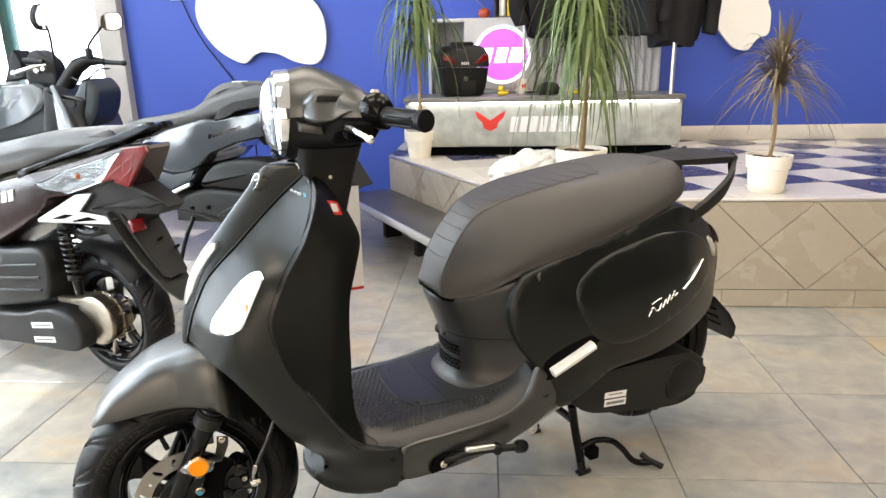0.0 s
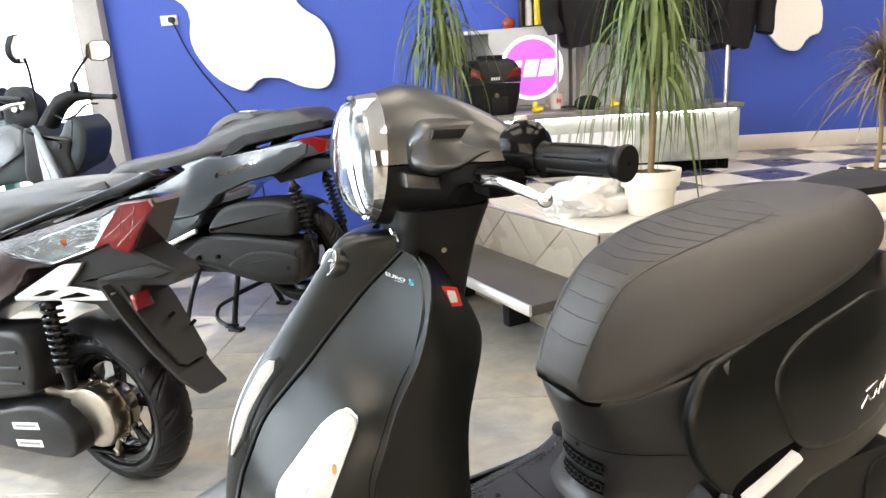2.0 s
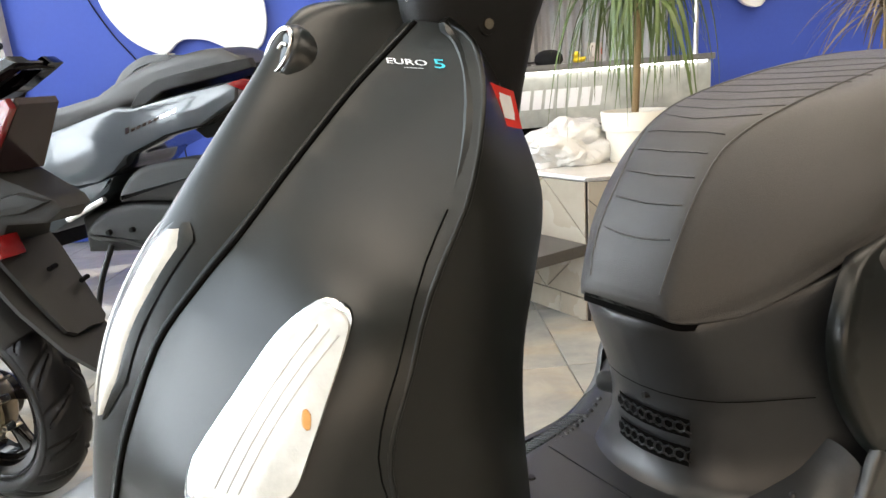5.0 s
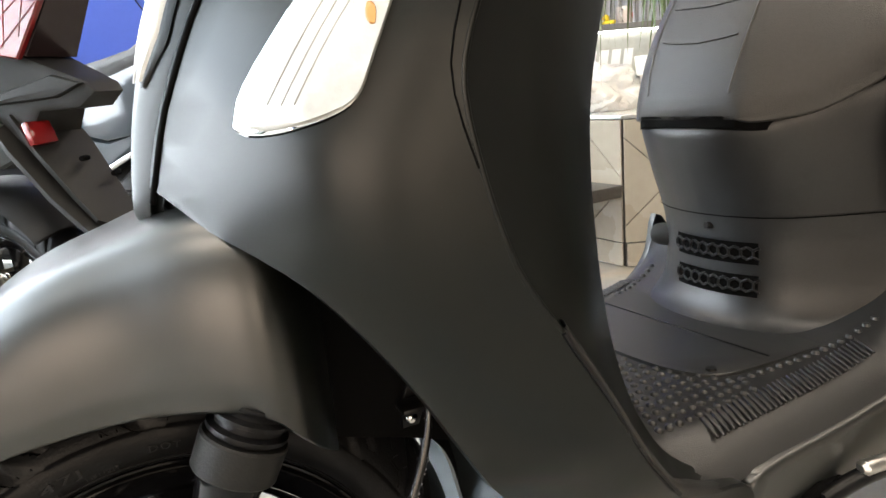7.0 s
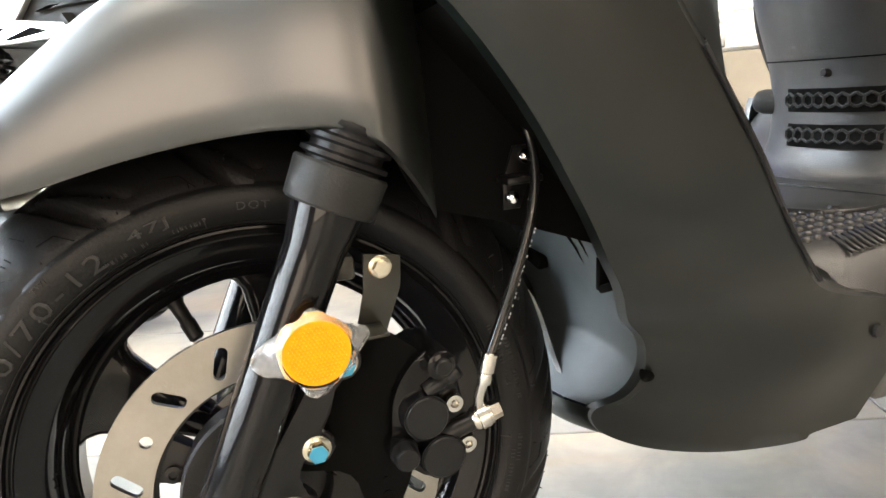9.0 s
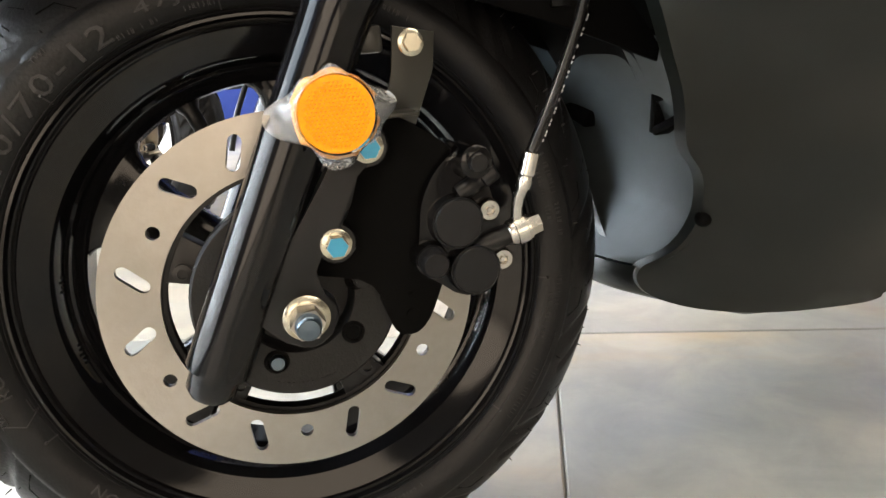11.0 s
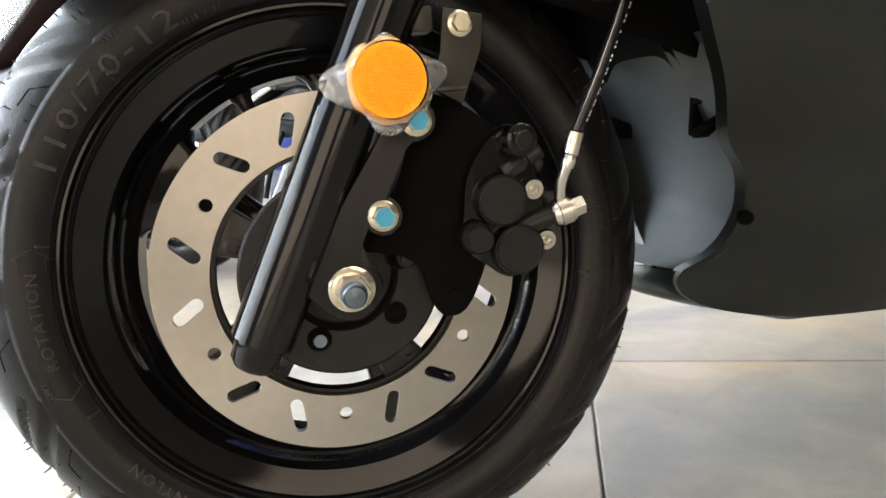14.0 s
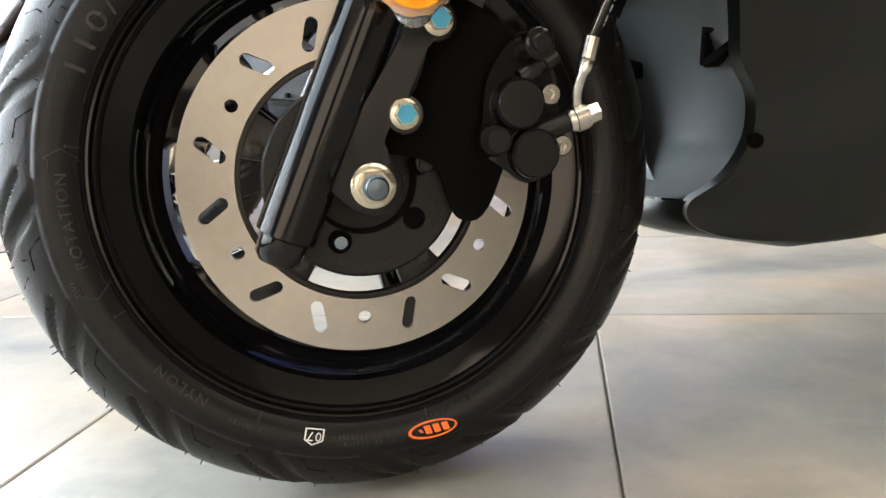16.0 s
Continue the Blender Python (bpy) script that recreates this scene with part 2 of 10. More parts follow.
M_OUTSIDE = mat("overexposed_daylight", (0.9, 0.9, 0.9), 0.9, vary=0.1, stain=0.8, emit=(0.93, 0.97, 1.0, 5.0))
# Glow for the unseen sheet behind the rear openings.
M_REARGLOW = mat("rear_glow_sheet", (0.5, 0.45, 0.4), 0.9, vary=0.3, stain=0.8, emit=(1.0, 0.8, 0.6, 1.1))
M_SIGNRED = mat("orange_red_poster", (0.8, 0.12, 0.03), 0.5, vary=0.15, stain=2)
M_GLASS = mat("window_glass", (1, 1, 1), 0.0, glass=1.0, vary=0)
M_MIRROR = mat("mirror_glass", (0.9, 0.92, 0.95), 0.02, 1.0, vary=0)
M_LAMP = mat("warm_ceiling_diffuser", (1, 0.95, 0.85), 0.5, vary=0, emit=(1.0, 0.86, 0.70, 5.3))
M_CORK = mat("rust_red_ceramic", (0.35, 0.06, 0.02), 0.35, vary=0.15)


# ---- mesh helpers ----
def finish(bm, smooth=40):
    bmesh.ops.recalc_face_normals(bm, faces=bm.faces)
    for f in bm.faces:
        f.smooth = smooth > 0
    if 0 < smooth < 180:
        for e in bm.edges:
            if len(e.link_faces) == 2 and e.calc_face_angle(0) > radians(smooth):
                e.smooth = False


def part(name, bm, material, parent=None, label="", smooth=40, m=None):
    """Links a bmesh as one mesh object, under a thing or a part."""
    finish(bm, smooth)
    me = bpy.data.meshes.new(name)
    bm.to_mesh(me)
    bm.free()
    me.materials.append(material)
    ob = new(name, me)
    if m is not None:
        ob.matrix_basis = m
    if parent:
        ob.parent = parent
    if label:
        ob["label"] = label
    return ob


def thing(name, label, category, m=None, group="", kind=""):
    ob = new(name)
    ob.empty_display_size = 0.05
    if m is not None:
        ob.matrix_basis = m
    return tagged(ob, label, category, group, kind)


def box(bm, size, at=(0, 0, 0), bevel=0.0, m=None, seg=2):
    mm = Matrix.Translation(at) @ (m or Matrix()) @ Matrix.Diagonal((*size, 1))
    r = bmesh.ops.create_cube(bm, size=1, matrix=mm)
    if bevel:
        es = list({e for v in r["verts"] for e in v.link_edges})
        bmesh.ops.bevel(bm, geom=es, offset=bevel, segments=seg, profile=0.5, affect="EDGES")
    return bm


def axis_frame(p0, p1):
    p0, p1 = Vector(p0), Vector(p1)
    z = (p1 - p0).normalized()
    x = z.cross(Vector((0, 0, 1)) if abs(z.z) < 0.95 else Vector((1, 0, 0))).normalized()
    return p0, p1, x, z.cross(x)


def cyl(bm, p0, p1, r0, r1=None, seg=24, caps=True):
    p0, p1, x, y = axis_frame(p0, p1)
    r1 = r0 if r1 is None else r1
    rings = []
    for p, r in ((p0, r0), (p1, r1)):
        rings.append([bm.verts.new(p + (x * math.cos(a) + y * math.sin(a)) * r) for a in (2 * math.pi * i / seg for i in range(seg))])
    for i in range(seg):
        bm.faces.new((rings[0][i], rings[0][(i + 1) % seg], rings[1][(i + 1) % seg], rings[1][i]))
    if caps:
        bm.faces.new(rings[0])
        bm.faces.new(rings[1])
    return bm


def turned(bm, p0, p1, profile, seg=32, caps=True):
    """A body of revolution about the line from p0 to p1: pairs of metres along it and radius."""
    p0, p1, x, y = axis_frame(p0, p1)
    z = (p1 - p0).normalized()
    rings = []
    for d, r in profile:
        rings.append([bm.verts.new(p0 + z * d + (x * math.cos(a) + y * math.sin(a)) * r) for a in (2 * math.pi * i / seg for i in range(seg))])
    for a, b in zip(rings, rings[1:]):
        for i in range(seg):
            bm.faces.new((a[i], a[(i + 1) % seg], b[(i + 1) % seg], b[i]))
    if caps:
        for ring, (d, r) in ((rings[0], profile[0]), (rings[-1], profile[-1])):
            if r > 1e-4:
                bm.faces.new(ring)
    return bm


def curve(points, n=8, closed=False):
    """Catmull-Rom through the points."""
    P = [Vector(p) for p in points]
    out = []
    k = len(P)
    for i in range(k if closed else k - 1):
        a, b, c, d = (P[(i + j) % k] if closed else P[min(max(i + j, 0), k - 1)] for j in (-1, 0, 1, 2))
        for s in range(n):
            t = s / n
            out.append(0.5 * ((2 * b) + (c - a) * t + (2 * a - 5 * b + 4 * c - d) * t * t + (3 * b - a - 3 * c + d) * t ** 3))
    if not closed:
        out.append(P[-1])
    return out


def tube(bm, points, r, seg=10, taper=None, flat=1.0):
    P = [Vector(p) for p in points]
    rings = []
    up = Vector((0, 0, 1))
    x = None
    for i, p in enumerate(P):
        t = (P[min(i + 1, len(P) - 1)] - P[max(i - 1, 0)]).normalized()
        if x is None:
            x = t.cross(up if abs(t.z) < 0.95 else Vector((1, 0, 0))).normalized()
        else:
            x = (x - t * x.dot(t)).normalized()
        y = t.cross(x)
        rr = r if taper is None else r * (1 + (taper - 1) * i / (len(P) - 1))
        rings.append([bm.verts.new(p + x * math.cos(a) * rr + y * math.sin(a) * rr * flat) for a in (2 * math.pi * j / seg for j in range(seg))])
    for a, b in zip(rings, rings[1:]):
        for i in range(seg):
            bm.faces.new((a[i], a[(i + 1) % seg], b[(i + 1) % seg], b[i]))
    bm.faces.new(rings[0])
    bm.faces.new(rings[-1])
    return bm


def skin(bm, loops, closed=True, caps=False):
    """Skins loops of equal length."""
    rows = [[bm.verts.new(p) for p in loop] for loop in loops]
    n = len(rows[0])
    for a, b in zip(rows, rows[1:]):
        for i in range(n if closed else n - 1):
            bm.faces.new((a[i], a[(i + 1) % n], b[(i + 1) % n], b[i]))
    if caps:
        bm.faces.new(rows[0])
        bm.faces.new(rows[-1])
    return rows


def smooth_rows(keys, n=5):
    """Catmull-Rom between whole rows of numbers."""
    K = np.array(keys, float)
    out = []
    for i in range(len(K) - 1):
        a, b, c, d = (K[min(max(i + j, 0), len(K) - 1)] for j in (-1, 0, 1, 2))
        for s in range(n):
            t = s / n
            out.append(0.5 * (2 * b + (c - a) * t + (2 * a - 5 * b + 4 * c - d) * t * t + (3 * b - a - 3 * c + d) * t ** 3))
    out.append(K[-1])
    return out


def slab(bm, outline, lo, hi, axes="uz", bevel=0.0):
    """An outline in the plane of two axes, given depth along the third: axes uz fills (a, depth, b), uv (a, b, depth), vz (depth, a, b)."""
    put = {"uz": lambda a, b, d: (a, d, b), "uv": lambda a, b, d: (a, b, d), "vz": lambda a, b, d: (d, a, b)}[axes]
    A = [bm.verts.new(put(a, b, lo)) for a, b in outline]
    B = [bm.verts.new(put(a, b, hi)) for a, b in outline]
    n = len(A)
    fs = [bm.faces.new(A), bm.faces.new(B)]
    for i in range(n):
        fs.append(bm.faces.new((A[i], A[(i + 1) % n], B[(i + 1) % n], B[i])))
    if bevel:
        es = [e for f in fs[:2] for e in f.edges]
        bmesh.ops.bevel(bm, geom=es, offset=bevel, segments=2, profile=0.5, affect="EDGES")
    return bm


def sheet_pts(outline, step):
    """Delaunay fill of a smooth outline in the plane."""
    from mathutils.geometry import delaunay_2d_cdt
    b = [Vector((p[0], p[1])) for p in outline]
    xs, ys = [p.x for p in b], [p.y for p in b]
    inner = []

    def inside(x, y):
        c = False
        for i in range(len(b)):
            p, q = b[i], b[i - 1]
            if (p.y > y) != (q.y > y) and x < (q.x - p.x) * (y - p.y) / (q.y - p.y) + p.x:
                c = not c
        return c

    B = np.array([(p.x, p.y) for p in b])
    y, k = min(ys), 0
    while y < max(ys):
        x = min(xs) + (step / 2 if k % 2 else 0)
        while x < max(xs):
            if inside(x, y) and np.min(np.hypot(B[:, 0] - x, B[:, 1] - y)) > step * 0.55:
                inner.append(Vector((x, y)))
            x += step
        y += step * 0.87
        k += 1
    n = len(b)
    vs, _, fs, *_ = delaunay_2d_cdt(b + inner, [(i, (i + 1) % n) for i in range(n)], [list(range(n))], 1, 1e-6)
    return vs, fs, n


def spread(controls):
    """A thin-plate surface v(u, z) through controls (u, z, v)."""
    C = np.array(controls, float)
    n = len(C)

    def phi(r2):
        return np.where(r2 > 1e-12, 0.5 * r2 * np.log(np.maximum(r2, 1e-12)), 0)

    d2 = (C[:, None, 0] - C[None, :, 0]) ** 2 + (C[:, None, 1] - C[None, :, 1]) ** 2
    A = np.zeros((n + 3, n + 3))
    A[:n, :n] = phi(d2) + np.eye(n) * 8e-4
    A[:n, n:] = np.column_stack([np.ones(n), C[:, 0], C[:, 1]])
    A[n:, :n] = A[:n, n:].T
    w = np.linalg.solve(A, np.concatenate([C[:, 2], np.zeros(3)]))

    def f(u, z):
        r2 = (C[:, 0] - u) ** 2 + (C[:, 1] - z) ** 2
        return float(phi(r2) @ w[:n] + w[n] + w[n + 1] * u + w[n + 2] * z)

    return f


def panel(bm, outline, f, step=0.014, thick=0.012, lift=0.0, lip=0.004, side=1):
    """A body panel: the outline in (u, z), its width from f, with a rounded lip and depth."""
    vs, fs, n = sheet_pts(outline, step)
    V = [bm.verts.new((p.x, side * (f(p.x, p.y) + lift), p.y)) for p in vs]
    for t in fs:
        bm.faces.new([V[i] for i in t])
    rim = V[:n]
    c = [Vector(v.co) for v in rim]
    ring = []
    for i, v in enumerate(rim):
        t = c[(i + 1) % n] - c[i - 1]
        o = Vector((t.z, 0, -t.x)).normalized()
        area = sum(c[j].x * c[(j + 1) % n].z - c[(j + 1) % n].x * c[j].z for j in range(n))
        ring.append(o if area > 0 else -o)
    r1 = [bm.verts.new(p + o * lip + Vector((0, -side * lip, 0))) for p, o in zip(c, ring)]
    r2 = [bm.verts.new(p + o * lip + Vector((0, -side * thick, 0))) for p, o in zip(c, ring)]
    for a, b in ((rim, r1), (r1, r2)):
        for i in range(n):
            bm.faces.new((a[i], a[(i + 1) % n], b[(i + 1) % n], b[i]))
    return bm

# ---- the showroom ----
FX, FY, FT, FZ = 1.006, 2.219, 0.4805, -0.010   # a joint crossing of the floor tiles, their pitch and level
WALL_Y, LEFT_X, RIGHT_X, NEAR_Y, CEIL_Z = 5.5, -2.9, 4.6, -4.5, 3.0
PLAT_Z, PLAT_Y = 0.481, 3.5
PLAT = [(0.672, PLAT_Y), (RIGHT_X, PLAT_Y), (RIGHT_X, WALL_Y), (-0.14, WALL_Y), (-0.14, 4.87)]


def structure(name, bm, material, label, category):
    return tagged(part(name, bm, material, smooth=30), label, category, kind="structure")


bm = bmesh.new()
box(bm, (RIGHT_X - LEFT_X + 0.6, WALL_Y - NEAR_Y + 0.6, 0.1), ((RIGHT_X + LEFT_X) / 2, (WALL_Y + NEAR_Y) / 2, FZ - 0.056))
floor = structure("floor", bm, M_GROUT, "grey concrete-look porcelain tiled showroom floor", "floor")

bm = bmesh.new()
box(bm, (RIGHT_X + 2.2, 0.2, CEIL_Z), ((RIGHT_X - 2.2) / 2, WALL_Y + 0.1, CEIL_Z / 2))
structure("wall_north", bm, M_BLUE, "ultramarine blue painted showroom wall", "wall")
# Unseen wall, coloured dark so the scooter's flank reflects little light.
bm = bmesh.new()
box(bm, (0.2, WALL_Y - NEAR_Y, CEIL_Z), (RIGHT_X + 0.1, (WALL_Y + NEAR_Y) / 2, CEIL_Z / 2))
structure("wall_east", bm, M_BEIGE, "unseen side wall, dark brown to keep reflections dark", "wall")
# Unseen wall; its openings are added to put bright bands on the fender.
bm = bmesh.new()
for x0, x1, z0, z1 in ((LEFT_X - 0.2, -2.7, 0, CEIL_Z), (0.7, 1.7, 0, CEIL_Z), (4.4, RIGHT_X + 0.2, 0, CEIL_Z), (-2.7, 0.7, 2.92, CEIL_Z), (1.7, 4.4, 2.92, CEIL_Z)):
    box(bm, (x1 - x0, 0.2, z1 - z0), ((x0 + x1) / 2, NEAR_Y - 0.1, (z0 + z1) / 2))
structure("wall_south", bm, M_TAN, "unseen dark taupe rear wall with two wide added openings", "wall")
bm = bmesh.new()
box(bm, (RIGHT_X - LEFT_X + 0.4, WALL_Y - NEAR_Y + 0.4, 0.15), ((RIGHT_X + LEFT_X) / 2, (WALL_Y + NEAR_Y) / 2, CEIL_Z + 0.075))
structure("ceiling", bm, M_CEIL, "plain white painted ceiling", "ceiling")
bm = bmesh.new()
box(bm, (0.164, 0.27, CEIL_Z), (-2.197, 5.555, CEIL_Z / 2), 0.004)
structure("wall_column", bm, M_COLUMN, "pale grey plastered column beside the windows", "column")
bm = bmesh.new()
box(bm, (0.16, WALL_Y - NEAR_Y, 0.12), (LEFT_X - 0.08, (WALL_Y + NEAR_Y) / 2, 0.06))
box(bm, (0.16, WALL_Y - NEAR_Y, 0.25), (LEFT_X - 0.08, (WALL_Y + NEAR_Y) / 2, CEIL_Z - 0.125))
# Unseen solid stretch, added to darken the room behind the viewpoint.
box(bm, (0.16, 2.75, CEIL_Z - 0.37), (LEFT_X - 0.08, NEAR_Y + 1.375, 0.12 + (CEIL_Z - 0.37) / 2))
structure("wall_west", bm, M_TAN, "low taupe sill wall below the shop windows", "wall")

win = thing("window_1", "tall teal-framed shop window full of daylight", "window", kind="structure")
for y in (-1.75, 0.3, 1.9, 3.4, 4.9, WALL_Y - 0.05):
    bm = bmesh.new()
    box(bm, (0.08, 0.07, CEIL_Z - 0.37), (LEFT_X - 0.06, y, 0.12 + (CEIL_Z - 0.37) / 2), 0.006)
    part("window_frame", bm, M_FRAME, win)
for z in (0.15, 2.2, 2.72):
    bm = bmesh.new()
    box(bm, (0.07, WALL_Y - NEAR_Y - 0.1, 0.06), (LEFT_X - 0.06, (WALL_Y + NEAR_Y) / 2, z), 0.006)
    part("window_rail", bm, M_FRAME, win)
bm = bmesh.new()
box(bm, (0.008, WALL_Y - NEAR_Y - 0.1, CEIL_Z - 0.4), (LEFT_X - 0.06, (WALL_Y + NEAR_Y) / 2, 0.13 + (CEIL_Z - 0.4) / 2))
pane = part("pane", bm, M_GLASS, win)
pane.visible_shadow = False
bm = bmesh.new()
box(bm, (0.05, 44, 8), (-15, 0, 3.5))
box(bm, (6, 0.05, 7), (-4.6, 7.0, 3))
structure("backdrop", bm, M_OUTSIDE, "overexposed bright street outside the windows", "backdrop")
# Added glowing sheet that fills the rear openings with warm light.
bm = bmesh.new()
box(bm, (18, 0.05, 7), (0, -8.5, 3))
structure("backdrop", bm, M_REARGLOW, "unseen warm glowing sheet behind the rear wall openings", "backdrop")
bm = bmesh.new()
box(bm, (40, 40, 0.1), (0, 0, -0.2))
structure("ground", bm, mat("street_paving", (0.35, 0.34, 0.33), 0.8, vary=0.2), "pale street paving outside", "ground")

# poster seen through the window
bm = bmesh.new()
box(bm, (0.03, 0.9, 2.85), (LEFT_X - 0.35, 5.0, 1.275), 0.005)
tagged(part("poster", bm, M_SIGNRED), "orange and red advertising poster outside the window", "poster")

# raised display platform
bm = bmesh.new()
slab(bm, [(x + (0.006 if i in (0, 4) else 0), y + 0.006 * (i < 2)) for i, (x, y) in enumerate(PLAT)], FZ, PLAT_Z - 0.008, "uv")
platform = structure("platform", bm, M_PLATGROUT, "raised display platform clad in beige diagonal tiles", "platform")
bm = bmesh.new()
box(bm, (RIGHT_X - 0.672, 0.008, 0.012), ((RIGHT_X + 0.672) / 2, PLAT_Y - 0.002, PLAT_Z - 0.006), 0.002)
part("edge_trim", bm, M_ALU, platform, "pale metal edge trim")
e0, e1 = Vector((0.672, PLAT_Y, 0)), Vector((-0.14, 4.87, 0))
along = (e1 - e0).normalized()
ang = math.atan2(along.y, along.x)
outw = Vector((-along.y, along.x, 0))
bm = bmesh.new()
box(bm, ((e1 - e0).length, 0.008, 0.012), (e0 + e1) / 2 + outw * 0.002 + Vector((0, 0, PLAT_Z - 0.006)), 0.002, Matrix.Rotation(ang, 4, "Z"))
part("edge_trim", bm, M_ALU, platform, "pale metal edge trim")

# skirting along the wall on the platform
bm = bmesh.new()
box(bm, (RIGHT_X + 0.12, 0.014, 0.1), ((RIGHT_X - 0.12) / 2, WALL_Y - 0.009, PLAT_Z + 0.05), 0.003)
structure("baseboard", bm, M_CHK_WHITE, "pale tiled skirting along the blue wall", "baseboard")

# floating step beside the platform
step = thing("step", "dark stone step with an aluminium nosing beside the platform", "step", kind="structure")
bm = bmesh.new()
c = (e0 + e1) / 2 + outw * 0.158 + Vector((0, 0, 0.243))
box(bm, ((e1 - e0).length, 0.306, 0.04), c, 0.003, Matrix.Rotation(ang, 4, "Z"))
part("tread", bm, M_TREAD, step)
bm = bmesh.new()
box(bm, ((e1 - e0).length, 0.012, 0.042), (e0 + e1) / 2 + outw * 0.318 + Vector((0, 0, 0.244)), 0.002, Matrix.Rotation(ang, 4, "Z"))
part("nosing", bm, M_ALU, step, "bright aluminium step nosing")
for k in (0.3, 0.6, 0.9):
    bm = bmesh.new()
    p = e0.lerp(e1, k) + outw * 0.065
    box(bm, (0.05, 0.11, 0.233), p + Vector((0, 0, 0.1065)), 0.003, Matrix.Rotation(ang, 4, "Z"))
    part("bracket", bm, M_PLASTIC_GREY, step)


def wall_board(name, pts, label):
    bm = bmesh.new()
    out = [(p.x, p.y) for p in curve([(x, z, 0) for x, z in pts], 6, True)]
    slab(bm, out, WALL_Y - 0.045, WALL_Y - 0.012, "uz", 0.006)
    spot = thing(name, label, "wall panel")
    part("board", bm, M_PANEL, spot)
    bm = bmesh.new()
    cx, cz = sum(p[0] for p in pts) / len(pts), sum(p[1] for p in pts) / len(pts)
    box(bm, (0.2, 0.012, 0.2), (cx, WALL_Y - 0.006, cz))
    part("spacer", bm, M_PLASTIC_GREY, spot)


wall_board("wall_panel", [(-1.75, 1.78), (-1.675, 1.682), (-1.547, 1.573), (-1.561, 1.37), (-1.443, 1.171), (-1.272, 1.065), (-1.2, 1.09), (-1.151, 1.134), (-1.005, 1.125), (-0.865, 1.064), (-0.72, 1.054),
                          (-0.653, 1.172), (-0.654, 1.343), (-0.713, 1.464), (-0.812, 1.538), (-0.873, 1.625), (-0.95, 1.85), (-1.2, 2.02), (-1.5, 1.98)], "white irregular rounded panel mounted on the blue wall")
wall_board("wall_panel", [(1.99, 1.5), (2.0, 1.43), (2.03, 1.25), (2.09, 1.16), (2.155, 1.102), (2.245, 1.089), (2.295, 1.165), (2.366, 1.19), (2.367, 1.33), (2.335, 1.42), (2.36, 1.58),
                          (2.25, 1.72), (2.08, 1.68)], "small white irregular panel mounted on the blue wall")

# socket and its cable
sock = thing("wall_socket", "white wall socket with a black plug", "socket")
bm = bmesh.new()
box(bm, (0.11, 0.016, 0.06), (-1.697, WALL_Y - 0.008, 1.53), 0.004)
part("plate", bm, M_WHITE, sock)
bm = bmesh.new()
cyl(bm, (-1.672, WALL_Y - 0.016, 1.53), (-1.672, WALL_Y - 0.045, 1.53), 0.019)
part("plug", bm, M_PLASTIC, sock, "round black plug")
bm = bmesh.new()
tube(bm, curve([(-1.672, WALL_Y - 0.04, 1.525), (-1.66, WALL_Y - 0.02, 1.486), (-1.618, WALL_Y - 0.006, 1.356), (-1.532, WALL_Y - 0.006, 1.194), (-1.44, WALL_Y - 0.006, 1.065),
                (-1.34, WALL_Y - 0.006, 0.922), (-1.25, WALL_Y - 0.006, 0.75), (-1.23, WALL_Y - 0.006, 0.05), (-1.22, WALL_Y - 0.02, 0.01)], 6), 0.004, 6)
tagged(part("cable", bm, M_PLASTIC), "thin black cable hanging down the blue wall", "cable")

# unseen warm light panels, added overhead and made large for even highlights
first = thing("ceiling_light", "unseen large square warm light panel added at the ceiling", "light", pose(1.3, 2.7, CEIL_Z), group="ceiling lights")
bm = bmesh.new()
box(bm, (1.26, 1.26, 0.03), (0, 0, -0.015), 0.004)
part("frame", bm, M_WHITE, first)
bm = bmesh.new()
box(bm, (1.2, 1.2, 0.008), (0, 0, -0.036))
part("diffuser", bm, M_LAMP, first, "glowing warm diffuser")
for x, y in ((3.1, 2.7), (1.3, 4.6), (3.1, 4.6), (-0.7, 2.7), (-0.7, 0.8), (1.3, 0.8), (3.1, 0.8)):
    copy_thing(first, pose(x, y, CEIL_Z))

# ---- wheels, shared by all the scooters ----
TYRE = [(0.1590, 0.0410), (0.1622, 0.0440), (0.1634, 0.0458), (0.1640, 0.0452), (0.1652, 0.0470), (0.1660, 0.0466), (0.1690, 0.0490), (0.1745, 0.0512), (0.1810, 0.0520), (0.1865, 0.0512), (0.1888, 0.0502), (0.1896, 0.0490)]
TREAD = [(0.1896, 0.0490), (0.1960, 0.0466), (0.2040, 0.0418), (0.2120, 0.0347), (0.2190, 0.0258), (0.2243, 0.0152), (0.2272, 0.0062), (0.2280, 0.0)]
TREAD_N = 16                            # swept grooves a side


def flip(bm):
    """From u (rearwards) to the scooter's own x (forwards)."""
    for v in bm.verts:
        v.co.x *= -1
    return bm


def sp(name, bm, material, parent, label="", smooth=40, m=None):
    return part(name, flip(bm), material, parent, label, smooth, m)


def tyre_point(s):
    """Radius and half width on the tread: s runs from the shoulder (0) to the crown (1)."""
    k = min(max(s, 0), 1) * (len(TREAD) - 1)
    i = min(int(k), len(TREAD) - 2)
    return tuple(TREAD[i][c] + (TREAD[i + 1][c] - TREAD[i][c]) * (k - i) for c in (0, 1))


